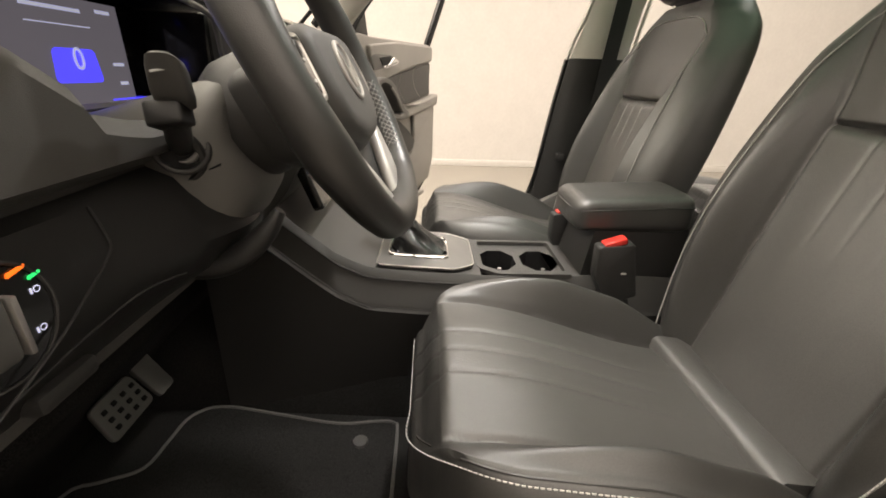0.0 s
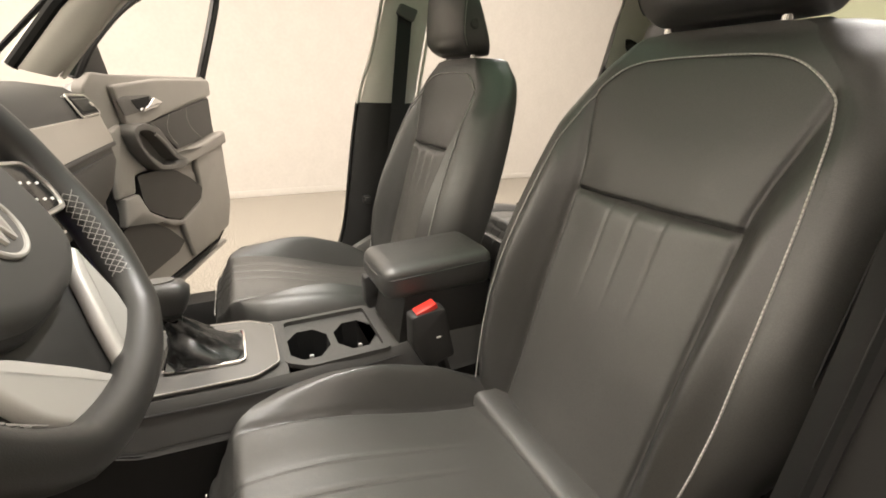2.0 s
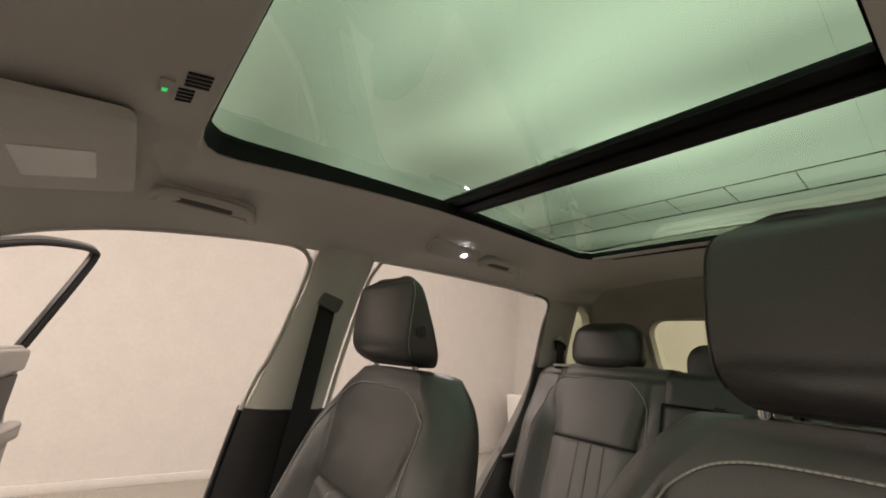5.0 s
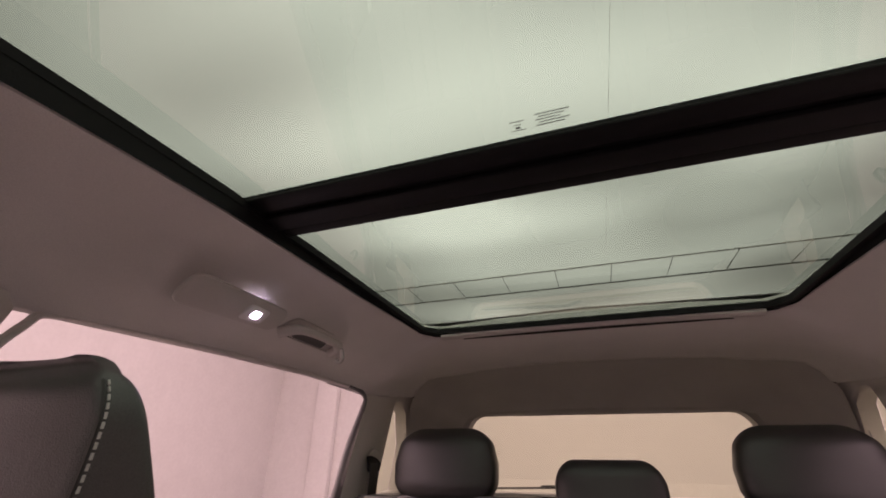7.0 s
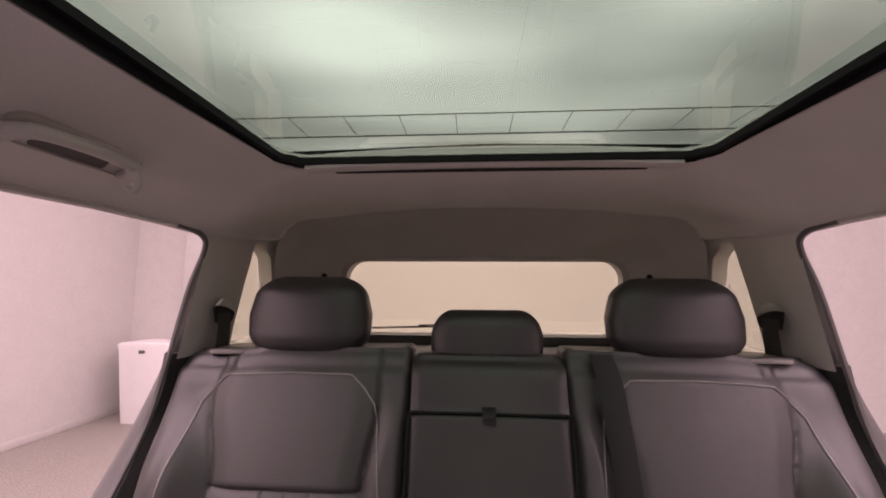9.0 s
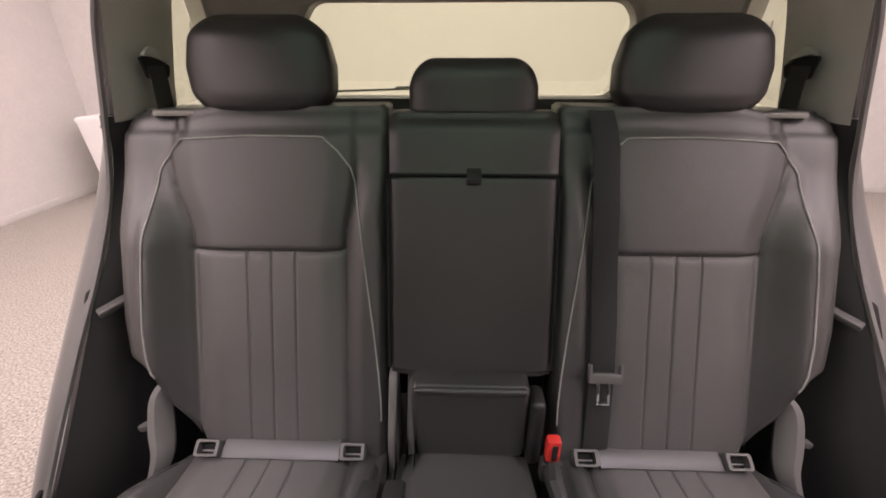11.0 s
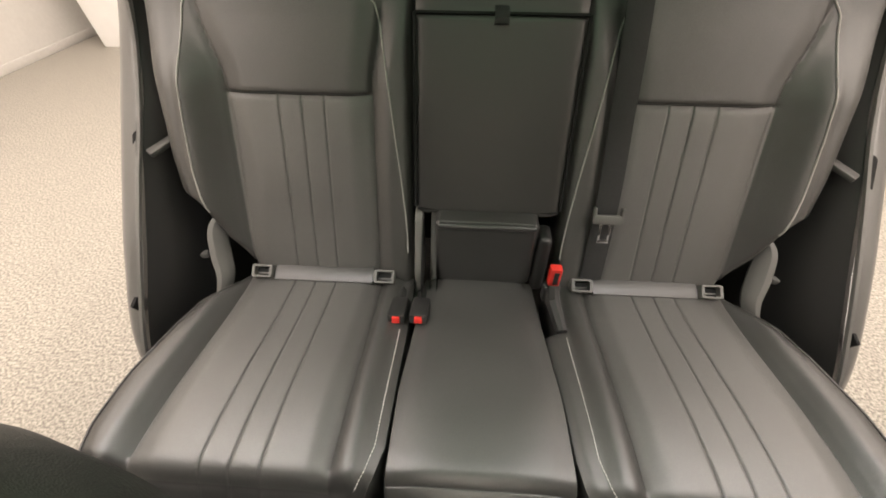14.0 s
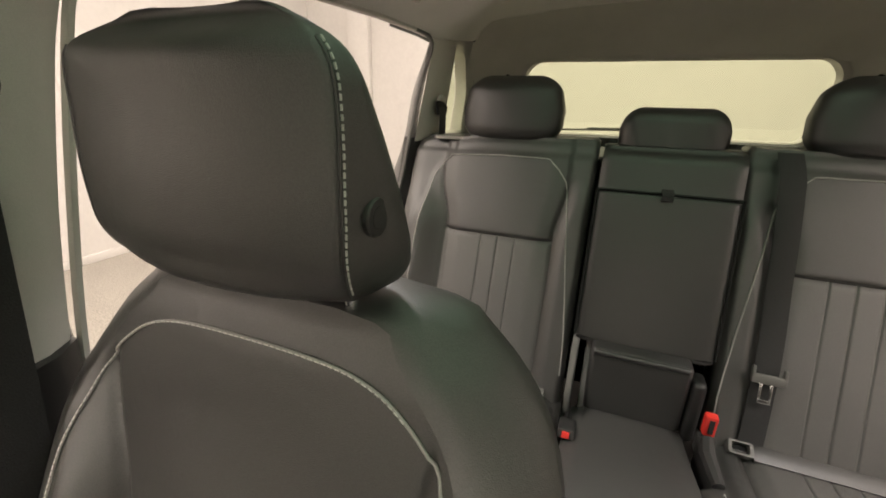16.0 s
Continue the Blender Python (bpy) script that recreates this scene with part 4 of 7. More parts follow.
# ---- front seats ----
FB_Y = [(0.50, 0.040), (0.60, 0.068), (0.70, 0.092), (0.80, 0.118), (0.93, 0.154), (1.02, 0.178), (1.12, 0.207), (1.20, 0.232)]
FB_HW = [(0.50, 0.190), (0.56, 0.204), (0.64, 0.215), (0.72, 0.220), (0.80, 0.216), (0.88, 0.209), (0.96, 0.200), (1.02, 0.190), (1.07, 0.175), (1.10, 0.154), (1.122, 0.130), (1.15, 0.112), (1.185, 0.10)]
FB_OW = [(0.50, 0.196), (0.56, 0.214), (0.62, 0.242), (0.68, 0.264), (0.74, 0.276), (0.82, 0.276), (0.92, 0.268), (1.0, 0.256), (1.05, 0.245), (1.09, 0.227), (1.12, 0.201), (1.15, 0.163), (1.185, 0.12)]
FB_BOL = [(0.50, 0.050), (0.60, 0.066), (0.72, 0.074), (0.82, 0.068), (0.92, 0.052), (1.0, 0.036), (1.08, 0.016), (1.13, 0.003)]


def eased(table, steps=60, k=1.0):
    """The table's curve without corners, as a finer table."""
    out = []
    for i in range(steps + 1):
        v = table[0][0] + (table[-1][0] - table[0][0]) * i / steps
        out.append((v, sum(interp(table, min(max(v + d, table[0][0]), table[-1][0])) * w for d, w in ((-0.044 * k, 1), (-0.022 * k, 2), (0, 3), (0.022 * k, 2), (0.044 * k, 1))) / 9))
    return out


FB_HW, FB_OW, FB_BOL = eased(FB_HW), eased(FB_OW), eased(FB_BOL)


def fb_face(z):
    """Half the width of the backrest's face, out to where its sides turn back."""
    return max(interp(FB_HW, z) * (1 - 0.1 * step(-z, -0.62, -0.5)), interp(FB_OW, z) - 0.055)



def fb_front(u, z):
    """How far the front seat's backrest stands forward of its middle line."""
    hw = fb_face(z)
    a = abs(u)
    iw = 0.137 + 0.028 * step(z, 0.93, 1.09)
    w = interp(FB_BOL, z) * step(a, iw - 0.004, iw + 0.045) * (1 - 0.34 * step(a, hw - 0.05, hw))
    w += 0.008 * step(z, 0.918, 0.932) * (1 - step(z, 0.95, 1.06)) * (1 - step(a, 0.06, iw))
    w += 0.010 * (1 - (u / 0.14) ** 2) * step(-a, -0.14, -0.05) * (1 - step(z, 0.90, 0.925))
    w -= 0.010 * bell(z - 0.922, 0.005) * step(-a, -0.140, -0.130)
    w -= 0.007 * bell(a - iw, 0.0050) * (1 - step(z, 1.07, 1.10)) * step(hw - a, 0.004, 0.016)
    if 0.60 < z < 0.92:
        for f in (-0.047, 0.0, 0.047):
            w -= 0.0026 * bell(u - f, 0.003) * step(z, 0.74, 0.86)
    w -= 0.10 * max(0.0, z - 1.115) ** 1.5 * 9.0
    return w


def front_back_section(z, side=1.0):
    hw = fb_face(z)
    y0 = interp(FB_Y, z)
    n = 190
    loop = []
    for i in range(n + 1):
        u = hw * (2 * i / n - 1)
        loop.append((u, y0 - fb_front(u, z), z))
    we = fb_front(hw, z)
    top = step(z, 1.10, 1.185)
    out = interp(FB_OW, z) - hw
    d = 0.108 - 0.040 * top
    back = [(hw + 0.35 * out, y0 - we + 0.010), (hw + 0.8 * out, y0 - we + 0.03), (hw + out, y0 - we + 0.055), (hw + 0.9 * out, y0 + 0.35 * d + 0.045), (hw + 0.4 * out, y0 + 0.8 * d + 0.02), (hw - 0.03, y0 + d + 0.012), (hw * 0.5, y0 + d + 0.016)]
    loop += [(u, y, z) for u, y in back] + [(0, y0 + d + 0.017, z)] + [(-u, y, z) for u, y in back[::-1]]
    return loop


def scaled_end(loop, k, dz):
    """A loop drawn in towards its middle, to round off an end."""
    c = sum((Vector(p) for p in loop), Vector()) / len(loop)
    return [tuple(c + (Vector(p) - c) * k + Vector((0, 0, dz))) for p in loop]


def fc_top(u, y):
    """The height of the front seat's cushion."""
    hw = fc_hw(y)
    a = abs(u)
    z = 0.506 + 0.098 * step(-y, -0.03, 0.40)
    z -= 0.060 * step(-y, 0.400, 0.464) ** 2
    bol = 0.070 * step(-y, -0.1, 0.1) * (1 - 0.82 * step(-y, 0.17, 0.42))
    z += bol * step(a, 0.146, 0.188) * (1 - 0.28 * step(a, hw - 0.03, hw))
    z += 0.010 * (1 - (u / 0.15) ** 2) * step(-a, -0.15, -0.06)
    z -= 0.008 * bell(a - 0.150, 0.005) * step(-y, -0.02, 0.0) * (1 - step(-y, 0.40, 0.43))
    z -= 0.006 * bell(y + 0.425 + 0.02 * (u / 0.2) ** 2, 0.005) * step(-a, -0.2, -0.13)
    for f in (-0.047, 0.0, 0.047):
        z -= 0.0032 * bell(u - f, 0.003) * step(-a, -0.1, -0.06) * step(-y, 0.02, 0.28)
    return z


def fc_hw(y):
    return interp([(-0.465, 0.080), (-0.458, 0.108), (-0.445, 0.137), (-0.425, 0.161), (-0.395, 0.183), (-0.35, 0.201), (-0.28, 0.212), (-0.15, 0.216), (0.0, 0.208), (0.10, 0.195)], y)


def front_cushion_section(y):
    hw = fc_hw(y)
    n = 130
    loop = [(hw * (2 * i / n - 1), y, fc_top(hw * (2 * i / n - 1), y)) for i in range(n + 1)]
    ze = fc_top(hw, y)
    zb = 0.425 + 0.03 * step(-y, 0.3, 0.46)
    k = 1 - 0.6 * step(-y, 0.36, 0.46)
    sd = [(hw + 0.010 * k, ze - 0.008), (hw + 0.020 * k, ze - 0.022), (hw + 0.030 * k, ze - 0.045), (hw + 0.030 * k, (ze + zb) / 2), (hw + 0.018 * k, zb + 0.02), (hw, zb)]
    loop += [(u, y, z) for u, z in sd] + [(0, y, zb)] + [(-u, y, z) for u, z in sd[::-1]]
    return loop


def headrest_surface(hw, z0, z1, yf, lean, d0, d1, r, crown):
    """The padded headrest as a function of height (0 to 1) and angle round it."""
    def point(t, w):
        z = z0 + (z1 - z0) * t
        e = max(0.0, r - (z - z0), r - (z1 - z)) / r
        inset = r * (1 - math.sqrt(max(0.0, 1 - e * e)))
        h = interp(hw, t) - inset * 0.95
        d = d0 + (d1 - d0) * max(0.0, min(1.0, t * 1.05 - 0.05))
        y0 = yf + lean * (z - z0)
        c, s_ = math.cos(w), math.sin(w)
        x = h * math.copysign(abs(c) ** 0.45, c)
        half = max(0.004, d / 2 - inset * 0.9)
        y = y0 + d / 2 + half * math.copysign(abs(s_) ** 0.6, s_)
        if s_ < 0:
            y -= crown * (1 - (x / max(h, 1e-4)) ** 2) * (half / (d / 2))
        return (x, y, z)
    return point


def headrest_bm(point):
    ts = [0.5 - 0.5 * math.cos(math.pi * i / 36) for i in range(37)]
    return loft([[point(t, 2 * math.pi * j / 56) for j in range(56)] for t in ts])


HR_W = eased([(1.155, 0.086), (1.168, 0.096), (1.180, 0.104), (1.192, 0.109), (1.208, 0.112), (1.24, 0.114), (1.28, 0.114), (1.30, 0.113), (1.315, 0.112), (1.328, 0.108), (1.338, 0.099), (1.346, 0.083), (1.352, 0.058)], 200, 0.15)


def hr_front(z):
    """Where the front headrest's face meets its side panels."""
    q = min(1.0, max(0.0, (1.222 - z) / 0.053))
    return 0.187 + 0.050 * (1 - math.sqrt(1 - q * q)) + 0.004 * step(z, 1.24, 1.32) + 0.016 * step(z, 1.325, 1.353) ** 2


def hr_back(z):
    """Where the side panels end at the rear."""
    return max(hr_front(z) + 0.006, 0.208 + 0.37 * (1.327 - z))


def front_headrest_loop(z):
    w, yf, yb = interp(HR_W, z), hr_front(z), hr_back(z)
    under = 0.010 * step(-z, -1.205, -1.180)
    half = [(w * i / 16, yf - (0.012 + under) * (1 - (i / 16) ** 2.2) * (1 - 1.8 * step(z, 1.318, 1.352) ** 2)) for i in range(16)]
    half += [(w - 0.0022, yf - 0.0003), (w - 0.0003, yf + 0.0020)]
    wr = w + 0.20 * (yb - yf)
    half += [(w + (wr - w) * k, yf + 0.003 + (yb - yf - 0.003) * k) for k in (0.15, 0.4, 0.7, 0.94)]
    d = 0.014
    half += [((wr - 0.001) * math.cos(q) ** 0.35, yb + d * math.sin(q) ** 0.8) for q in [math.pi / 2 * k / 9 for k in range(1, 9)]]
    half += [(0.0, yb + d)]
    return [(x, y, z) for x, y in half] + [(-x, y, z) for x, y in half[-2:0:-1]]


def front_seat(xc, inner):
    """One front seat; inner: +1 or -1, the way to the middle of the car."""
    o = -inner
    who = "driver" if xc > 0 else "passenger"
    seat = thing("front_seat", f"black leather {who} seat with pale stitching beside the centre console", "car seat", "front seats", (xc, 0, 0))
    zs = grid_between(0.50, 1.150, 104, (0.918, 0.922, 0.925, 0.928, 0.932))
    loops = [front_back_section(z) for z in zs]
    loops = [scaled_end(loops[0], 0.86, -0.012)] + loops + [scaled_end(loops[-1], 0.9, 0.006), scaled_end(loops[-1], 0.6, 0.010)]
    back = part("backrest", loft(loops), LEATHER, seat, "black grained leather backrest with fluted insert", smooth=60)
    inlay(back, LEATHER_INSERT, lambda p: abs(p.x) < 0.137 and p.z < 0.922 and p.y < interp(FB_Y, p.z) + 0.02)
    ys_ = grid_between(-0.450, 0.10, 84, (-0.425, 0.0, 0.004, 0.008))
    loops = [front_cushion_section(y) for y in ys_]
    f = loops[0]
    zc = 0.500
    caps = [[(p[0] * (1 - 0.10 * k), p[1] - 0.014 * math.sin(math.pi / 2 * k), zc + (p[2] - zc) * (1 - 0.55 * (1 - math.cos(math.pi / 2 * k)))) for p in f] for k in (1.0, 0.85, 0.65, 0.4, 0.2)]
    cush = part("cushion", loft(caps + loops), LEATHER, seat, "black grained leather seat cushion with fluted insert", smooth=60)
    inlay(cush, LEATHER_INSERT, lambda p: abs(p.x) < 0.149 and p.z > 0.49 and p.y > -0.425)

    def on_back(u, z, off=0.0015):
        return (u, interp(FB_Y, z) - fb_front(u, z) - off, z)

    half = [(interp(FB_HW, z) - 0.004, z) for z in [0.52 + 0.055 * i for i in range(11)]] + [(interp(FB_HW, 1.10) - 0.012, 1.100), (interp(FB_HW, 1.11) - 0.040, 1.118), (0.05, 1.124)]
    way = spline([(o * u, 0, z) for u, z in half] + [(-o * u, 0, z) for u, z in half[::-1]], 6)
    pipe = [on_back(u, z) for u, _, z in way]
    sewn = pipe[:len(pipe) * 6 // 10]
    part("piping", tube(pipe, 0.0014, 6), PIPING, back, "pale grey piping round the backrest")
    part("stitching", dashes([(x, y - 0.0012, z) for x, y, z in sewn], 0.0008), THREAD, back, "white sewn stitches along the backrest edge")
    for g in (-1, 1):
        ln = [on_back(g * (0.137 + 0.028 * step(z, 0.93, 1.09)), z, -0.0015) for z in [0.56 + 0.52 * i / 40 for i in range(41)]]
        part("seam", tube(ln, 0.0012, 4), LEATHER_DARK, back)
    part("seam", tube([on_back(0.136 * (2 * i / 30 - 1), 0.925, -0.004) for i in range(31)], 0.002, 5), LEATHER_DARK, back)
    # cushion piping and stitches along the front and the outer side
    rim = [(o * (fc_hw(y) + 0.004), y, fc_top(fc_hw(y), y) - 0.004) for y in [0.02 - 0.47 * i / 50 for i in range(51)]]
    front = [(o * 0.128 * (1 - 2 * i / 30), -0.4545, fc_top(0.15, -0.450) - 0.002) for i in range(31)]
    edge = spline(rim[:47:5] + front[3:-3:6], 6)
    part("piping", tube(edge, 0.0016, 6), LEATHER_DARK, cush)
    part("stitching", dashes([(x + math.copysign(0.0075, x) * min(1, abs(x) / 0.14), y - 0.009 * step(-y, 0.39, 0.44), z - 0.003) for x, y, z in edge], 0.0009), THREAD, cush, "white sewn stitches along the cushion edge")
    # shoulder seam from the piping to the rear
    for g in (-1, 1):
        part("seam", tube([(g * 0.128, 0.212, 1.124), (g * 0.131, 0.235, 1.143), (g * 0.136, 0.262, 1.152), (g * 0.140, 0.290, 1.150)], 0.0016, 5), LEATHER_DARK, back)
    # smooth strip between cushion and backrest
    part("rear_strip", loft([[(u, y, z) for y, z in ((-0.018, 0.506), (-0.016, 0.525), (-0.006, 0.532), (0.036, 0.526), (0.062, 0.515), (0.062, 0.495))] for u in [-0.152 + 0.304 * i / 10 for i in range(11)]]), LEATHER_INSERT, seat, "smooth dark grey leather strip behind the cushion", smooth=50)
    # front shell, rails and side cover
    part("seat_base", loft([[(0.20, y, 0.27), (0.205, y, 0.43), (-0.205, y, 0.43), (-0.20, y, 0.27)] for y in (-0.36, -0.34, 0.02, 0.06)]), PLASTIC, seat, "black plastic seat base")
    cover = [(-0.36, 0.40), (-0.34, 0.45), (-0.10, 0.478), (0.02, 0.515), (0.09, 0.60), (0.135, 0.61), (0.15, 0.56), (0.12, 0.44), (0.05, 0.395)]
    part("side_cover", prism(rounded(cover, 0.02), 0.026, 0.006, Matrix(((0, 0, o, o * 0.228), (1, 0, 0, 0), (0, 1, 0, 0), (0, 0, 0, 1)))), PLASTIC, seat, "black plastic side cover of the seat")
    lev = rounded([(-0.07, 0.525), (-0.02, 0.556), (0.06, 0.597), (0.130, 0.620), (0.162, 0.615), (0.176, 0.580), (0.184, 0.515), (0.16, 0.45), (-0.05, 0.46)], 0.016)
    part("recline_lever", prism(lev, 0.030, 0.007, Matrix(((0, 0, o, o * 0.232), (1, 0, 0, 0.0), (0, 1, 0, 0.0), (0, 0, 0, 1)))), PLASTIC_GREY, seat, "grey plastic recline lever")
    for g in (-1, 1):
        part("headrest_post", tube([(g * 0.077, 0.238, 1.10), (g * 0.077, 0.232, 1.19), (g * 0.077, 0.228, 1.23)], 0.0065, 12), CHROME, seat, "chrome headrest post")
        part("post_collar", tube([(g * 0.077, 0.238, 1.140), (g * 0.077, 0.237, 1.154)], 0.009, 12), PLASTIC, seat)
    zs = grid_between(1.1695, 1.352, 48, (1.171, 1.173, 1.176, 1.349, 1.3505))
    loops = [front_headrest_loop(z) for z in zs]
    loops = [scaled_end(loops[0], 0.80, -0.004), scaled_end(loops[0], 0.95, -0.0025)] + loops + [scaled_end(loops[-1], 0.88, 0.0025), scaled_end(loops[-1], 0.6, 0.004)]
    hr = part("headrest", loft(loops), LEATHER, seat, "black leather headrest with sewn side panels", smooth=50)
    hr.location.x = o * 0.007
    for g in (-1, 1):
        ln = [(g * (interp(HR_W, z) + 0.0006), hr_front(z) + 0.0030, z) for z in [1.334 - 0.150 * math.sin(math.pi / 2 * i / 40) for i in range(41)]]
        part("stitching", dashes([(x + g * 0.0007, y, z) for x, y, z in ln], 0.0008, 0.0030, 0.0020), THREAD, hr, "white sewn stitches on the headrest side")
        part("seam", tube([(x - g * 0.0004, y - 0.0022, z) for x, y, z in ln], 0.0011, 5), LEATHER_DARK, hr)
    bx = interp(HR_W, 1.238) + 0.0055
    part("headrest_button", tube([(bx - 0.012, 0.216, 1.236), (bx + 0.0004, 0.216, 1.236), (bx + 0.0016, 0.216, 1.236), (bx + 0.0018, 0.216, 1.236)], [0.0125, 0.0125, 0.0115, 0.0085], 28), LEATHER_DARK, hr, "black round release button", smooth=30)
    part("button_mark", tube([(bx + 0.0016, 0.216 + 0.0072 * math.cos(w), 1.236 + 0.0072 * math.sin(w)) for w in [0.6 + 0.45 * i for i in range(10)]], 0.0006, 5), KNEE, hr)
    return seat


front_seat(0.369, -1)
front_seat(-0.365, 1)

# front belt buckles beside the console
for x, y, z, g in ((0.122, -0.080, 0.682, 1), (-0.108, -0.105, 0.672, -1)):
    bk = thing("belt_buckle", "black seat belt buckle with a red release button", "belt buckle", "seat belt buckles", (x, y, z))
    mt = pose(0, 0, 0, 55, 0, 0)
    part("housing", prism(rounded([(-0.034, 0.006), (0.036, 0.014), (0.062, -0.10), (0.0, -0.12), (-0.032, -0.06)], 0.008), 0.034, 0.006, Matrix(((0, 0, 1, -0.017), (1, 0, 0, 0), (0, 1, 0, -0.012), (0, 0, 0, 1)))), PLASTIC, bk)
    part("release_button", box(-0.013, 0.013, -0.022, 0.022, -0.006, 0.006, 0.003, m=pose(0, 0, 0, 20, 0, 0)), RED, bk, "red release button")
    part("stalk", tube([(0, 0.03, -0.09), (0.0, 0.05, -0.16), (0.0, 0.07, -0.24)], 0.012, 8), PLASTIC, bk)
    part("status_line", box(-0.0005 + g * 0.017, 0.0005 + g * 0.017, 0.018, 0.028, -0.062, -0.058, 0), THREAD, bk, smooth=0)


# ---- rear bench ----
def rb_y(z):
    return 0.900 + 0.365 * (z - 0.60) if z < 0.97 else 1.035 + 0.33 * (z - 0.97)


RB_OUT = [(0.585, 0.515), (0.63, 0.540), (0.68, 0.575), (0.72, 0.598), (0.755, 0.620), (0.785, 0.658), (0.85, 0.666), (1.0, 0.667), (1.10, 0.665), (1.16, 0.660), (1.190, 0.654), (1.204, 0.645), (1.212, 0.628)]
RB_IN = 0.156


def rb_front(x, z):
    """How far the outer rear backrest stands forward, by the distance from the car's middle."""
    ox = interp(RB_OUT, z)
    xi0, xi1 = 0.236 - 0.020 * step(z, 0.98, 1.11), 0.528 + 0.030 * step(z, 0.98, 1.11)
    px_in = 0.178 + 0.045 * step(z, 0.76, 1.11)
    w = 0.044 * step(x, xi1, xi1 + 0.075) * (1 - 0.85 * step(z, 0.98, 1.12)) * (1 - 0.45 * step(x, ox - 0.040, ox))
    w += 0.014 * step(-x, -xi0, -(xi0 - 0.035)) * (1 - 0.6 * step(-x, -0.175, -RB_IN)) * (1 - step(z, 1.05, 1.14))
    w += 0.008 * step(z, 0.962, 0.974) * step(x, xi0 - 0.005, xi0 + 0.01) * (1 - step(x, xi1 - 0.01, xi1 + 0.005))
    ins = step(x, xi0, xi0 + 0.05) * (1 - step(x, xi1 - 0.05, xi1))
    w += 0.008 * ins
    w -= 0.006 * bell(x - xi0, 0.005) * (1 - step(z, 1.10, 1.13)) + 0.006 * bell(x - xi1, 0.005) * (1 - step(z, 1.10, 1.13))
    if xi0 < x < xi1:
        w -= 0.007 * bell(z - 0.968, 0.005)
        if z < 0.968:
            for f in (0.330, 0.376, 0.422):
                w -= 0.0024 * bell(x - f, 0.0020)
    # the raised panel ends at its piping
    out_pipe = interp([(0.75, 0.590), (0.84, 0.604), (1.0, 0.598), (1.115, 0.578), (1.165, 0.530), (1.175, 0.52)], z)
    w -= 0.006 * step(x, out_pipe, out_pipe + 0.02)
    w -= 0.010 * step(z, 1.168, 1.185)
    w -= 0.9 * max(0.0, z - 1.193) ** 2 * 25
    return w


FLUTES = {round(f + d, 5) for f in (0.330, 0.376, 0.422) for d in (-0.008, -0.005, -0.003, -0.0015, 0, 0.0015, 0.003, 0.005, 0.008)}
RB_XS = sorted({round(RB_IN + 0.5 * i / 100, 5) for i in range(101)} | FLUTES)
RC_XS = sorted({round(0.125 + 0.51 * i / 102, 5) for i in range(103)} | FLUTES)


def rear_back(s):
    loops = []
    for z in grid_between(0.585, 1.212, 110, (0.962, 0.965, 0.968, 0.971, 0.974)):
        ox = interp(RB_OUT, z)
        y0 = rb_y(z)
        loop = []
        for xf in RB_XS:
            x = min(max(xf, RB_IN), ox)
            r = 0.010 * (bell(x - RB_IN, 0.006) + bell(x - ox, 0.010))
            loop.append((s * x, y0 - rb_front(x, z) + r, z - 0.009 * step(x, 0.46, 0.53) * step(z, 1.14, 1.21)))
        d = 0.10
        zo = z - 0.009 * step(z, 1.14, 1.21)
        loop += [(s * (ox + 0.004), y0 + 0.03, zo), (s * (ox + 0.002), y0 + 0.07, zo), (s * (ox - 0.03), y0 + d, zo), (s * 0.4, y0 + d + 0.01, z), (s * (RB_IN + 0.004), y0 + d, z), (s * RB_IN, y0 + 0.03, z)]
        loops.append(loop)
    loops = [scaled_end(loops[0], 0.96, -0.012)] + loops + [scaled_end(loops[-1], 0.97, 0.006)]
    return loft(loops)


def rc_top(x, y):
    """Height of the outer rear cushion."""
    z = 0.592 + 0.055 * step(-y, -0.90, -0.47)
    z -= 0.060 * step(-y, -0.475, -0.412) ** 2
    xo = rc_out(y)
    z += 0.020 * step(x, 0.535, 0.575) * (1 - 0.7 * step(x, xo - 0.04, xo)) + 0.014 * step(-x, -0.232, -0.205) * (1 - 0.6 * step(-x, -0.195, -0.172))
    ins = step(x, 0.228, 0.27) * (1 - step(x, 0.49, 0.535))
    z += 0.010 * ins
    z -= 0.006 * (bell(x - 0.229, 0.005) + bell(x - 0.536, 0.005)) * (1 - step(-y, -0.475, -0.44))
    for f in (0.330, 0.376, 0.422):
        z -= 0.0024 * bell(x - f, 0.0020) * step(-y, -0.90, -0.86)
    z -= 0.006 * bell(y - 0.438, 0.005) * (1 if 0.2 < x < 0.56 else 0)
    return z


def rc_out(y):
    return interp([(0.405, 0.50), (0.415, 0.545), (0.43, 0.58), (0.46, 0.617), (0.50, 0.627), (0.60, 0.632), (0.72, 0.624), (0.79, 0.612), (0.84, 0.575), (0.90, 0.54)], y)


def rc_in(y):
    return interp([(0.405, 0.215), (0.415, 0.198), (0.43, 0.180), (0.46, 0.164), (0.50, 0.154), (0.70, 0.152), (0.90, 0.152)], y)


def rc_edge(s, y):
    """The inner edge: the driver's side cushion meets the middle one but for a slot at its rear."""
    if s < 0:
        return rc_in(y)
    return interp([(0.405, 0.20), (0.415, 0.18), (0.43, 0.160), (0.46, 0.143), (0.50, 0.136), (0.60, 0.134), (0.742, 0.126), (0.756, 0.150), (0.90, 0.152)], y)


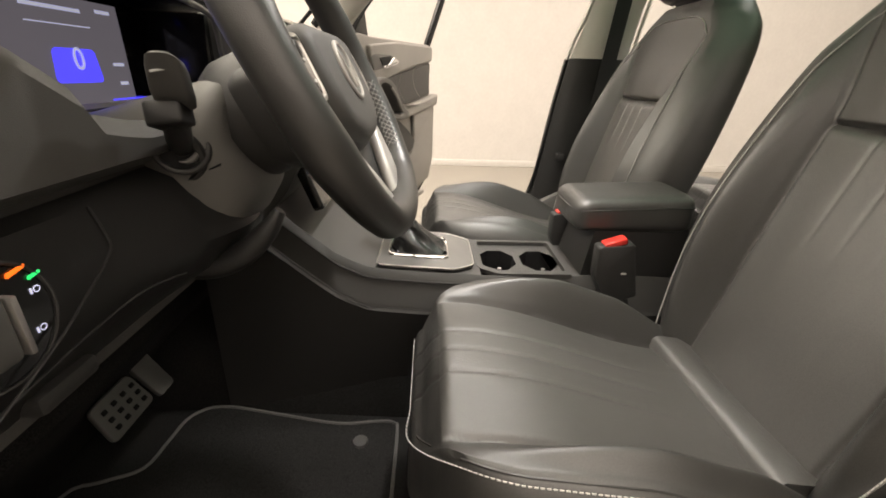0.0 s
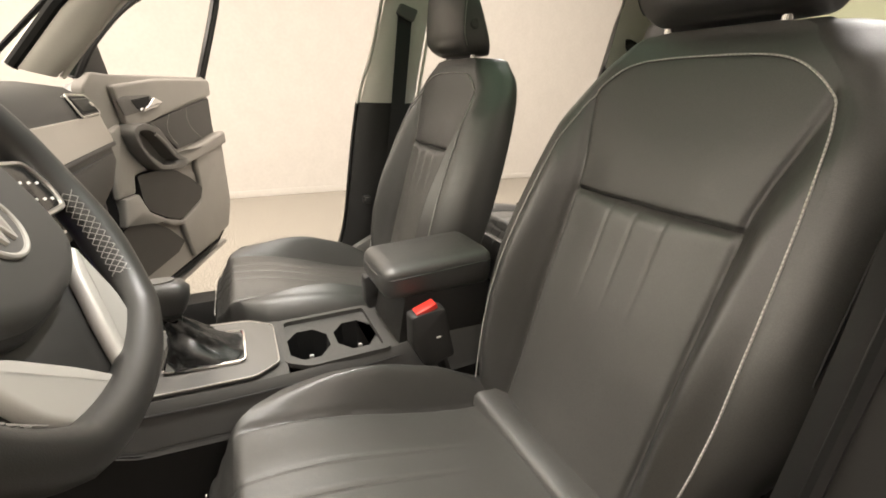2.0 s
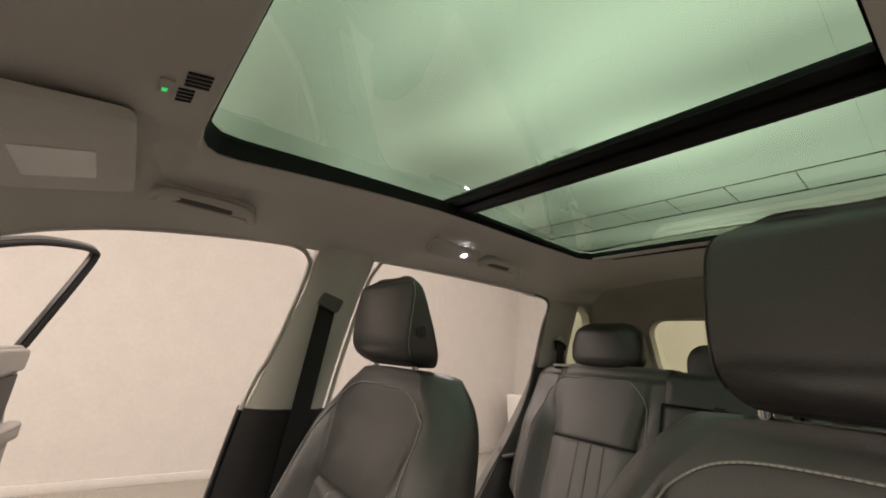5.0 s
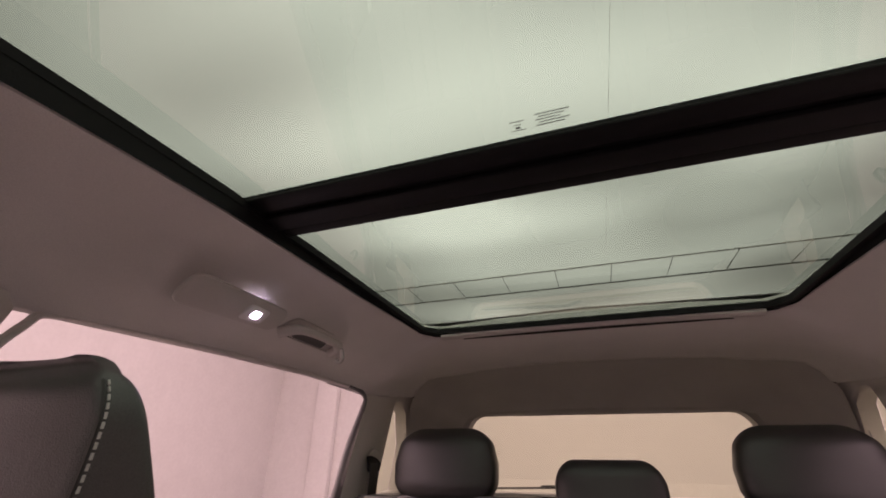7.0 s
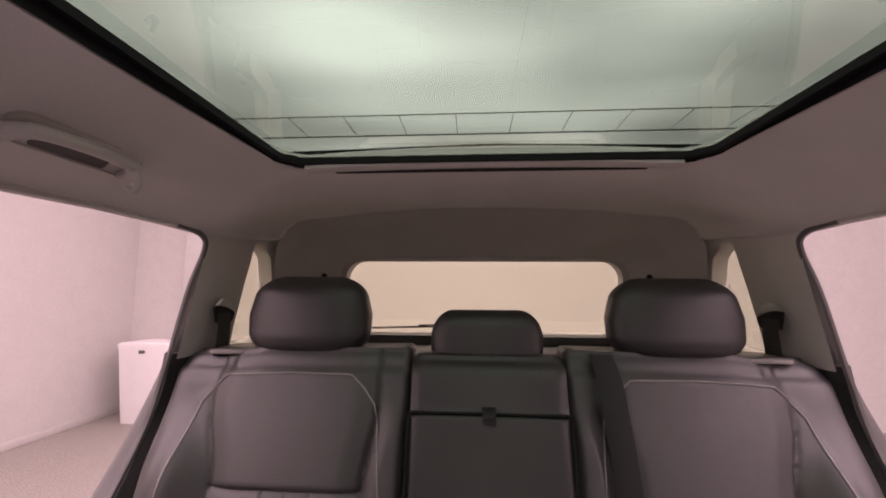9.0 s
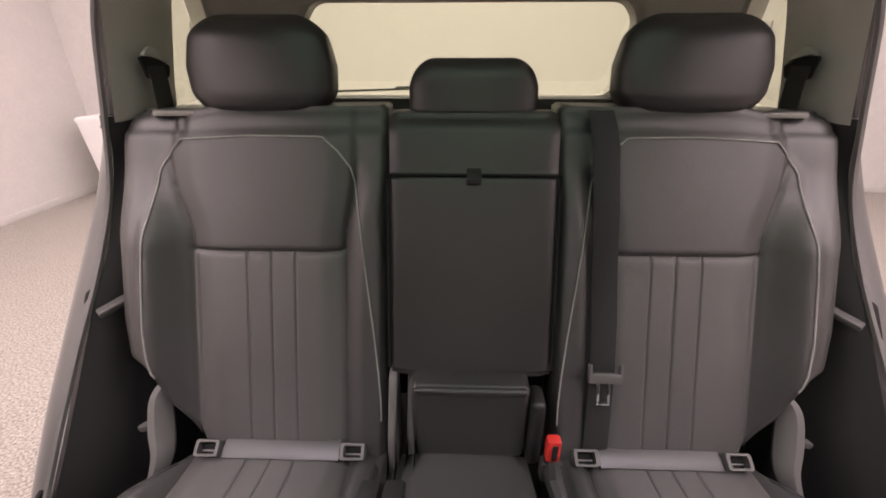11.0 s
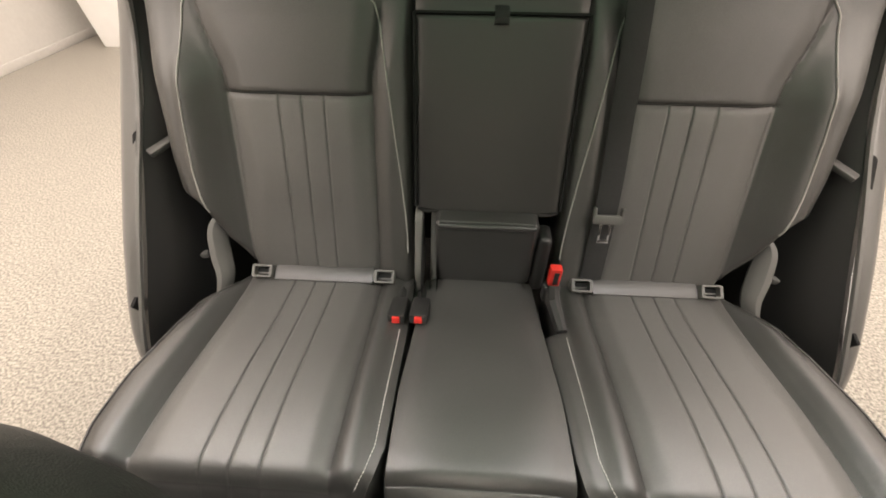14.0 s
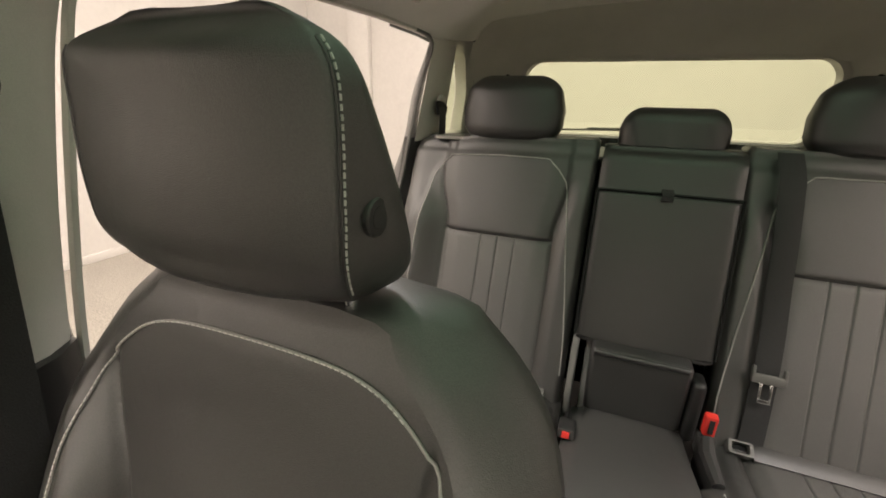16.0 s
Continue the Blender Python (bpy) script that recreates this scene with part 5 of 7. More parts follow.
def rear_cushion(s):
    loops = []
    for y in grid_between(0.405, 0.905, 84, (0.434, 0.438, 0.442)):
        xi, xo = rc_edge(s, y), rc_out(y)
        loop = []
        for xf in RC_XS:
            x = min(max(xf, xi), xo)
            loop.append((s * x, y, rc_top(x, y) - 0.008 * (bell(x - xi, 0.007) + bell(xo - x, 0.007))))
        zb = 0.44
        loop += [(s * (xo + 0.005), y, rc_top(xo, y) - 0.03), (s * (xo - 0.0), y, zb + 0.05), (s * (xo - 0.02), y, zb), (s * (xi + 0.02), y, zb), (s * (xi - 0.002), y, zb + 0.05), (s * (xi - 0.002), y, rc_top(xi, y) - 0.03)]
        loops.append(loop)
    f = loops[0]
    c = [(p[0], p[1] - 0.012, p[2] - 0.025 if p[2] > 0.5 else p[2] + 0.01) for p in f]
    return loft([c] + loops)


bench = thing("rear_bench", "black leather rear bench with fluted inserts and three headrests", "rear seat", at=(0, 0, 0))
for s in (-1, 1):
    rb = part("backrest", rear_back(s), LEATHER, bench, "black leather outer rear backrest with fluted insert", smooth=60)
    inlay(rb, LEATHER_INSERT, lambda p: 0.238 < abs(p.x) < 0.529 and p.z < 0.967 and p.y < rb_y(p.z) + 0.02)
    path = [(0.590, 0.752), (0.600, 0.79), (0.604, 0.84), (0.602, 0.93), (0.598, 1.0), (0.590, 1.06), (0.580, 1.112), (0.557, 1.140), (0.533, 1.164), (0.40, 1.171), (0.272, 1.170), (0.245, 1.146), (0.222, 1.115), (0.208, 1.03), (0.195, 0.93), (0.181, 0.83), (0.172, 0.755), (0.168, 0.70), (0.167, 0.66)]
    way = resample([Vector((x, 0, z)) for x, z in path], 0.012)
    ln = [(s * p.x, rb_y(p.z) - rb_front(p.x, p.z) - 0.001, p.z) for p in way]
    part("piping", tube(ln, 0.0018, 6), PIPING, rb, "pale grey piping round the backrest panel")
    for q in ([(0.533 + 0.026 * (z - 0.97) / 0.14 if z > 0.97 else 0.531, z) for z in [0.62 + 0.49 * i / 24 for i in range(25)]], [(0.236 - 0.016 * max(0, z - 0.97) / 0.14, z) for z in [0.62 + 0.49 * i / 24 for i in range(25)]], [(0.238 + 0.29 * i / 24, 0.968) for i in range(25)]):
        part("seam", tube([(s * x, rb_y(z) - rb_front(x, z) + 0.002, z) for x, z in q], 0.0014, 4), LEATHER_DARK, rb)
    cu = part("cushion", rear_cushion(s), LEATHER, bench, "black leather outer rear cushion with fluted insert", smooth=60)
    inlay(cu, LEATHER_INSERT, lambda p: 0.230 < abs(p.x) < 0.535 and p.z > 0.57 and p.y > 0.438)
    yy_ = [0.86 - 0.43 * i / 40 for i in range(41)]
    wl_ = [(s * (rc_in(y) + 0.014), y, rc_top(rc_in(y) + 0.014, y) + 0.0005) for y in [0.74 - 0.30 * i / 30 for i in range(31)]] + [(s * x, 0.4185 + 0.012 * bell(x - 0.21, 0.02), rc_top(x, 0.4185) + 0.0005) for x in [0.225 + 0.02 * i for i in range(14)]]
    part("stitching", dashes(wl_, 0.0008), THREAD, cu, "white sewn stitches along the cushion edge")
    part("piping", tube([(s * (rc_out(y) - 0.012), y, rc_top(rc_out(y) - 0.012, y) + 0.001) for y in yy_], 0.0022, 6), LEATHER_DARK, cu)
    # strip with the two child seat anchor covers
    for i in (0.219, 0.498):
        IM = frame_of((s * i, 0.878, 0.619), (1, 0, 0), (0, 0.80, 0.60))
        ring4 = rounded([(-0.024, -0.015), (0.024, -0.015), (0.024, 0.015), (-0.024, 0.015)], 0.005, 2)
        iso = part("anchor_cover", loft([[tuple(IM @ Vector((a * k, b * k, h))) for a, b in ring4] for k, h in ((1.0, -0.018), (1.0, 0.004), (0.94, 0.007), (0.70, 0.007), (0.66, -0.010))], cap=False), PLASTIC_GREY, bench, "grey plastic child seat anchor cover", smooth=30)
        part("anchor_hole", prism([(x * 0.68, y * 0.68) for x, y in ring4], 0.001, 0, IM @ pose(0, 0, -0.010)), RUBBER, iso)
        part("anchor_bar", tube([IM @ Vector((-0.015, -0.004, -0.007)), IM @ Vector((0.015, -0.004, -0.007))], 0.0018, 8), STRAP_GREY, iso)
    part("rear_strip", loft([[(s * x, 0.870, 0.596), (s * x, 0.868, 0.606), (s * x, 0.882, 0.617), (s * x, 0.905, 0.621), (s * x, 0.91, 0.594)] for x in [0.246 + 0.226 * i / 8 for i in range(9)]]), LEATHER_DARK, bench, "dark grey leather strip behind the cushion")
    hr = part("headrest", headrest_bm(headrest_surface([(0.0, 0.122), (0.25, 0.133), (0.5, 0.136), (0.8, 0.124), (1.0, 0.108)], 1.200, 1.368, 1.105, 0.14, 0.105, 0.075, 0.045, 0.012)), LEATHER_DARK, bench, "black leather outer rear headrest", smooth=60)
    hr.location = (s * 0.390, 0, 0)
    hl_ = [(s * 0.112, 1.116 + 0.12 * (z - 1.205) + 0.012, z) for t, z in [(i / 20, 1.215 + 0.14 * i / 20) for i in range(21)]]
    part("seam", tube(hl_, 0.0012, 5), PIPING, hr)
    for g in (-1, 1):
        part("headrest_post", tube([(s * 0.390 + g * 0.06, 1.165, 1.16), (s * 0.390 + g * 0.06, 1.168, 1.23)], 0.006, 10), CHROME, bench, "chrome headrest post")
    # hinge bracket and latch tab beside the backrest
    br = spline([(s * 0.592, 0.955, 0.715), (s * 0.606, 0.935, 0.69), (s * 0.600, 0.905, 0.64), (s * 0.590, 0.875, 0.60), (s * 0.60, 0.84, 0.555)], 6)
    part("hinge_bracket", tube(br, [0.012 + 0.013 * math.sin(math.pi * i / (len(br) - 1)) for i in range(len(br))], 8, flat=0.7), PLASTIC_GREY, bench, "grey plastic hinge bracket")
    part("latch_tab", box(-0.028, 0.028, -0.008, 0.008, -0.008, 0.008, 0.004, m=pose(s * 0.680, 0.925, 0.612, 0, 0, s * -15)), PLASTIC_GREY, bench, "grey plastic folding latch")

# middle seat
loops = []
for z in grid_between(0.781, 1.208, 60, (1.11, 1.114, 1.118, 1.122, 1.126)):
    y0 = 0.920 + 0.285 * (z - 0.77)
    hw = 0.145
    n = 30
    loop = []
    for i in range(n + 1):
        x = hw * (2 * i / n - 1)
        g = 0.010 * bell(z - 1.118, 0.004) + 0.006 * (bell(x - hw, 0.008) + bell(x + hw, 0.008))
        y = y0 + g - 0.004 * (1 - (x / hw) ** 2) + 1.5 * max(0, z - 1.18) ** 2 * 20 + 0.01 * step(z, 1.118, 1.125)
        loop.append((x, y, z))
    loop += [(hw, y0 + 0.09, z), (-hw, y0 + 0.09, z)]
    loops.append(loop)
mid = part("centre_backrest", loft([scaled_end(loops[0], 0.97, -0.008)] + loops + [scaled_end(loops[-1], 0.96, 0.004)]), LEATHER_DARK, bench, "black folding armrest backrest of the middle seat", smooth=60)
for p, q in (((-0.146, 0.786), (-0.146, 1.118)), ((0.146, 0.786), (0.146, 1.118)), ((-0.146, 1.118), (0.146, 1.118)), ((-0.142, 0.781), (0.142, 0.781))):
    part("seam", tube([(p[0] + (q[0] - p[0]) * t, 0.921 + 0.285 * (p[1] + (q[1] - p[1]) * t - 0.77), p[1] + (q[1] - p[1]) * t) for t in [i / 12 for i in range(13)]], 0.0032, 5), RUBBER, mid)
part("pull_strap", loft([[(-0.012, y, z), (0.012, y, z), (0.012, y + 0.003, z), (-0.012, y + 0.003, z)] for y, z in ((1.026, 1.128), (1.008, 1.124), (0.999, 1.117), (0.999, 1.108), (1.005, 1.105))]), WEBBING, bench, "black pull strap of the armrest")
part("centre_lower", box(-0.104, 0.104, 0.878, 0.95, 0.612, 0.782, 0.012, 4), LEATHER_DARK, bench, "black padded lower block of the middle seat")
part("centre_lip", box(-0.098, 0.098, 0.873, 0.886, 0.769, 0.781, 0.005, 3), LEATHER_DARK, bench)
part("centre_side", box(0.106, 0.134, 0.872, 0.93, 0.60, 0.752, 0.012, 4), KNEE, bench)
for x, y0, y1 in ((-0.148, 0.80, 0.90), (-0.116, 0.83, 0.90)):
    part("split_bracket", prism(rounded([(0.0, 0.60), (0.045, 0.57), (0.06, 0.66), (0.115, 0.77), (0.145, 0.775), (0.15, 0.60)], 0.012), 0.016, 0.004, Matrix(((0, 0, 1, x), (1, 0, 0, y0), (0, 1, 0, 0.0), (0, 0, 0, 1)))), PLASTIC_GREY, bench, "grey plastic bracket in the bench split")
loops = []
for y in grid_between(0.425, 0.885, 40, (0.447, 0.45)):
    hw = interp([(0.425, 0.132), (0.45, 0.138), (0.6, 0.138), (0.885, 0.118)], y)
    zt = 0.607 + 0.045 * step(-y, -0.88, -0.47) - 0.05 * step(-y, -0.475, -0.425) ** 2 - 0.010 * bell(y - 0.452, 0.004)
    loop = [(-0.008 + hw * (2 * i / 30 - 1), y, zt + 0.012 * (1 - (2 * i / 30 - 1) ** 4) - 0.004 * bell(1 - abs(2 * i / 30 - 1) - 0.10, 0.03)) for i in range(31)]
    loop += [(-0.008 + hw + 0.004, y, zt - 0.02), (-0.008 + hw, y, 0.44), (-0.008 - hw, y, 0.44), (-0.008 - hw - 0.004, y, zt - 0.02)]
    loops.append(loop)
part("centre_cushion", loft([[(p[0], p[1] - 0.012, p[2] - 0.03 if p[2] > 0.5 else p[2]) for p in loops[0]]] + loops), LEATHER, bench, "smooth black leather middle cushion", smooth=60)
hr = part("headrest", headrest_bm(headrest_surface([(0.0, 0.108), (0.3, 0.118), (0.6, 0.118), (1.0, 0.102)], 1.178, 1.298, 1.105, 0.12, 0.085, 0.065, 0.034, 0.008)), LEATHER_DARK, bench, "low black leather middle headrest", smooth=60)
part("bench_base", box(-0.60, 0.60, 0.46, 0.95, 0.255, 0.45, 0.02), CARPET, bench, "black carpeted bench base")
part("bench_rail", box(-0.62, 0.62, 1.235, 1.30, 0.50, 1.16, 0.01), CARPET, bench)
# rear belt with its tongue over the outer backrest
bl = [(0.225, 1.214), (0.229, 1.19), (0.232, 1.16), (0.238, 1.05), (0.243, 0.95), (0.246, 0.85), (0.246, 0.78), (0.243, 0.70), (0.240, 0.625)]
belt = thing("seat_belt", "black rear seat belt hanging over the backrest", "seat belt")
part("webbing", loft([[(x - 0.023 * k, rb_y(z) - rb_front(x, z) - 0.018 - 0.004 * g, z) for k, g in ((-1, 0), (0, 1), (1, 0))] + [(x + 0.023, rb_y(z) - rb_front(x, z) - 0.015, z), (x - 0.023, rb_y(z) - rb_front(x, z) - 0.015, z)] for x, z in bl]), WEBBING, belt)
tz = 0.774
ty = rb_y(tz) - 0.038
part("tongue", merge(box(-0.031, 0.031, -0.006, 0.006, -0.014, 0.006, 0.004, m=pose(0.245, ty, tz, -18)), box(-0.031, -0.024, -0.006, 0.006, -0.012, 0.022, 0.003, m=pose(0.245, ty, tz, -18)), box(0.024, 0.031, -0.006, 0.006, -0.012, 0.022, 0.003, m=pose(0.245, ty, tz, -18))), PLASTIC_GREY, belt, "grey plastic belt tongue")
part("metal_plate", merge(box(-0.012, -0.007, -0.002, 0.002, -0.052, -0.012, 0.001, m=pose(0.243, ty, tz, -18)), box(0.007, 0.012, -0.002, 0.002, -0.052, -0.012, 0.001, m=pose(0.243, ty, tz, -18)), box(-0.012, 0.012, -0.002, 0.002, -0.056, -0.048, 0.001, m=pose(0.243, ty, tz, -18))), CHROME, belt, "steel belt plate")
# rear buckles
for x, y, z, tilt, grey in ((0.143, 0.842, 0.688, 0, 0), (-0.176, 0.757, 0.624, 70, 1), (-0.130, 0.752, 0.633, 70, 1)):
    bk = thing("belt_buckle", "grey seat belt buckle with a red release button" if grey else "upright red and black rear seat belt buckle", "belt buckle", "seat belt buckles", (x, y, z))
    R = pose(0, 0, 0, tilt)
    part("housing", box(-0.018, 0.018, -0.011, 0.011, -0.075, 0.0 if grey else -0.03, 0.005, m=R), PLASTIC, bk)
    part("release_button", box(-0.008, 0.008, -0.007, 0.007, -0.003, 0.004, 0.002, m=R) if grey else box(-0.012, 0.012, -0.010, 0.010, -0.026, 0.022, 0.004), RED, bk, "red release button")
    if not grey:
        part("slot", box(-0.004, 0.006, -0.0125, -0.010, -0.018, 0.016, 0.001), KNEE, bk)
        part("stalk", tube([(0, 0, -0.03), (0.004, -0.02, -0.06), (0.015, -0.09, -0.072)], [0.014, 0.016, 0.012], 8, flat=1.0), KNEE, bk)
    else:
        part("stalk", tube([Vector((0, 0.055, -0.03)), Vector((0, 0.09, -0.03)), Vector((0, 0.12, -0.04))], 0.012, 8), PLASTIC, bk)


# ---- dashboard ----
dash = thing("dashboard", "dark soft plastic dashboard with silver trim and a lit cluster", "dashboard", at=(0, 0, 0))
DP = [(-1.16, 1.035), (-0.95, 1.060), (-0.80, 1.068), (-0.72, 1.058), (-0.685, 1.035), (-0.672, 1.005), (-0.668, 0.975), (-0.655, 0.930), (-0.650, 0.880), (-0.668, 0.820), (-0.70, 0.765), (-0.74, 0.720), (-0.82, 0.680), (-1.05, 0.66), (-1.16, 0.66)]


def dash_row(x):
    a = abs(x)
    end = step(a, 0.60, 0.685)
    drv = step(x, 0.125, 0.150)
    well = step(x, 0.140, 0.156) * (1 - step(x, 0.535, 0.560))
    zl = interp([(0.13, 0.96), (0.16, 0.930), (0.49, 0.928), (0.535, 0.938), (0.547, 0.956), (0.585, 0.980), (0.62, 0.998), (0.69, 1.005)], x)
    top = [(-1.16, 1.035), (-0.95, 1.060), (-0.905, 1.064), (-0.885, 1.050), (-0.885, 0.905), (-0.735, 0.902), (-0.702, zl - 0.008), (-0.690, zl), (-0.682, zl - 0.014), (-0.684, 0.900), (-0.715, 0.885), (-0.74, 0.72), (-0.82, 0.68), (-1.05, 0.66), (-1.16, 0.66)]
    flat = [(-1.16, 1.035), (-0.95, 1.060), (-0.80, 1.058), (-0.76, zl + 0.040), (-0.735, zl + 0.022), (-0.715, zl + 0.010)]
    rows = []
    for i, (y, z) in enumerate(DP):
        back = 0.05 * end if y > -0.9 else 0.0
        p = Vector((y - back, z - 0.03 * end * (1 if z > 0.9 else -0.5)))
        d = Vector(top[i])
        if i < 6:
            d = Vector(flat[i]).lerp(d, well)
        q = p.lerp(d, drv)
        rows.append((x, q.x, q.y))
    return rows


dx = sorted({round(-0.69 + 1.38 * i / 60, 4) for i in range(61)} | {0.125, 0.13, 0.135, 0.14, 0.144, 0.148, 0.152, 0.156, 0.535, 0.541, 0.547, 0.553, 0.56, 0.57, 0.58, 0.59, 0.61})
part("dash_body", loft([dash_row(x) for x in dx]), PLASTIC_SOFT, dash, "dark grey soft plastic dash body", smooth=35)
part("decor_strip", loft([[(x, y - 0.05 * step(abs(x), 0.60, 0.685) + 0.004, z) for y, z in ((-0.664, 0.994), (-0.660, 0.975), (-0.652, 0.945), (-0.650, 0.930), (-0.668, 0.930), (-0.68, 0.994))] for x in [-0.665 + 0.545 * i / 24 for i in range(25)]]), DECOR, dash, "satin silver decor strip across the dash")
part("dash_ledge", tube([(-0.67, -0.672, 0.925), (-0.60, -0.648, 0.924), (-0.13, -0.648, 0.924)], 0.006, 8), PLASTIC, dash)
for xc, hw in ((-0.535, 0.080), (-0.005, 0.105)):
    VF = frame_of((xc, -0.6765, 1.017), (-1, 0, 0), (0, -0.42, 0.907))
    vo = rounded([(-hw, -0.025), (hw, -0.023), (hw * 0.78, 0.024), (-hw, 0.028)], 0.009)
    vent = part("air_vent", prism(vo, 0.014, 0.003, VF @ pose(0, 0, -0.008)), GLOSS_BLACK, dash, "black air vent with bright edge")
    part("vent_well", prism([(x * 0.90, y * 0.80) for x, y in vo], 0.0008, 0, VF @ pose(0, 0, 0.0062)), RUBBER, vent)
    for i in range(6):
        x = hw * (-0.72 + 0.27 * i)
        part("slat", box(-0.0028, 0.0028, -0.015, 0.016, 0.006, 0.0105, 0.001, m=VF @ pose(x, 0, 0, 0, 0, 22)), PLASTIC_GREY, vent)
    part("vent_edge", tube([VF @ Vector((x, y, 0.005)) for x, y in vo], 0.0022, 6, closed=True), SILVER, vent)
    part("vent_tab", box(hw * 0.35, hw * 0.35 + 0.016, -0.006, 0.004, 0.009, 0.014, 0.002, m=VF), SILVER, vent)
part("glovebox_lid", prism(rounded([(-0.60, 0.905), (-0.16, 0.905), (-0.17, 0.735), (-0.57, 0.735)], 0.02), 0.012, 0.005, Matrix(((1, 0, 0, 0), (0, 0.45, -0.9, -0.655 - 0.45 * 0.905 + 0.008), (0, 1, 0.1, 0.0), (0, 0, 0, 1)))), PLASTIC_SOFT, dash, "dark grey glovebox lid")
# cluster
part("cluster_hood", box(0.15, 0.552, -0.93, -0.755, 1.045, 1.062, 0.008), GLOSS_BLACK, dash, "black hood over the instrument cluster")
for b_ in ((0.145, 0.160, -0.93, -0.775, 0.905, 1.044), (0.545, 0.558, -0.93, -0.80, 0.905, 1.044)):
    part("hood_cheek", box(*b_, 0.006), GLOSS_BLACK, dash)
part("hood_floor", box(0.161, 0.544, -0.93, -0.785, 0.896, 0.908, 0.004), GLOSS_BLACK, dash)
clu = part("cluster_display", box(0.17, 0.525, -0.878, -0.865, 0.912, 1.044, 0.004), GLOSS_BLACK, dash, "lit digital instrument display")
part("screen", box(0.215, 0.505, -0.8645, -0.8635, 0.920, 1.040, 0), SCREEN, clu)
part("blue_field", prism(rounded([(-0.036, -0.017), (0.036, -0.017), (0.031, 0.020), (-0.031, 0.020)], 0.007), 0.0006, 0, frame_of((0.306, -0.8630, 0.966), (-1, 0, 0), (0, 0, 1))), BLUE, clu, smooth=0)
part("speed_number", (lambda b: (bmesh.ops.transform(b, matrix=frame_of((0.303, -0.8615, 0.974), (-1, 0, 0), (0, 0, 1)), verts=b.verts), b)[1])(text_mesh("0", 0.035)), LIGHT_TEXT, clu, "glowing number 0", smooth=0)
for x0, x1, z in ((0.28, 0.36, 1.025), (0.27, 0.36, 1.010), (0.405, 0.44, 0.998), (0.41, 0.44, 0.972), (0.23, 0.255, 1.028), (0.225, 0.245, 0.968), (0.225, 0.24, 0.945)):
    part("screen_line", box(x0, x1, -0.8634, -0.8628, z, z + (0.0012 if z == 1.010 else 0.004), 0), LIGHT_TEXT if z != 1.028 else LIGHT_TEXT, clu, smooth=0)
part("blue_line", box(0.19, 0.262, -0.8634, -0.8626, 0.9262, 0.9280, 0), BLUE, clu, smooth=0)
part("cluster_trim", loft([[(x, -0.815, 0.934 - 0.004 * bell(x - 0.34, 0.1)), (x, -0.795, 0.920), (x, -0.755, 0.9065), (x, -0.755, 0.9035), (x, -0.815, 0.9035)] for x in [0.19 + 0.31 * i / 12 for i in range(13)]]), DECOR, dash, "satin silver ledge under the cluster", smooth=20)
part("trim_groove", tube([(0.20, -0.8, 0.9255), (0.49, -0.8, 0.9255)], 0.0015, 6), PLASTIC, dash)
part("hood_edge", tube(spline([(0.30, -0.752, 1.052), (0.20, -0.752, 1.040), (0.165, -0.758, 1.022), (0.153, -0.76, 0.985), (0.152, -0.745, 0.960)], 6), 0.004, 6), PLASTIC_GREY, dash)
# centre screen and climate panel
part("centre_display", box(-0.115, 0.115, -0.690, -0.640, 0.835, 0.975, 0.01), GLOSS_BLACK, dash, "glossy black centre touch screen")
clim = part("climate_panel", prism(rounded([(-0.11, -0.05), (0.11, -0.05), (0.11, 0.05), (-0.11, 0.05)], 0.01), 0.02, 0.004, frame_of((0, -0.665, 0.775), (1, 0, 0), (0, -0.35, 0.94)) @ pose(0, 0, -0.01)), GLOSS_BLACK, dash, "glossy black climate control panel")
part("climate_edge", tube([(-0.105, -0.640, 0.835), (0.105, -0.640, 0.835)], 0.003, 6), SILVER, clim)
for i in range(5):
    part("touch_mark", box(-0.08 + 0.04 * i, -0.062 + 0.04 * i, -0.648, -0.642, 0.80, 0.806, 0.001), BLUE if i == 3 else RED_LED if i == 0 else LIGHT_TEXT, clim)
# driver's knee panel, light switch, start button
def knee_y(x):
    return 0.058 * bell(x - 0.40, 0.10)


part("knee_panel", loft([[(x, -0.735, 0.892), (x, -0.705 + 0.3 * knee_y(x), 0.872), (x, -0.700 + knee_y(x), 0.812), (x, -0.712 + 0.8 * knee_y(x), 0.775), (x, -0.735, 0.735), (x, -0.79, 0.69), (x, -0.86, 0.68), (x, -0.86, 0.892)] for x in [0.16 + 0.52 * i / 40 for i in range(41)]]), KNEE, dash, "black panel below the steering column", smooth=50)
part("panel_ridge", tube(spline([(0.668, -0.694, 0.775), (0.618, -0.692, 0.797), (0.588, -0.693, 0.812), (0.550, -0.694, 0.835), (0.546, -0.696, 0.850), (0.547, -0.702, 0.872)], 6), 0.0011, 6), KNEE, dash)
part("panel_ridge", tube(spline([(0.668, -0.708, 0.766), (0.623, -0.704, 0.775), (0.568, -0.700, 0.783), (0.525, -0.690, 0.790), (0.49, -0.676, 0.788)], 6), 0.0011, 6), KNEE, dash)
sw = part("light_switch", tube([(0.640, -0.722, 0.825), (0.640, -0.702, 0.825), (0.640, -0.699, 0.825)], [0.040, 0.040, 0.037], 36), GLOSS_BLACK, dash, "glossy black round light switch")
part("switch_ring", tube([(0.640 + 0.0395 * math.cos(w), -0.6985, 0.825 + 0.0395 * math.sin(w)) for w in [2 * math.pi * i / 40 for i in range(40)]], 0.0014, 6, closed=True), PLASTIC, sw)
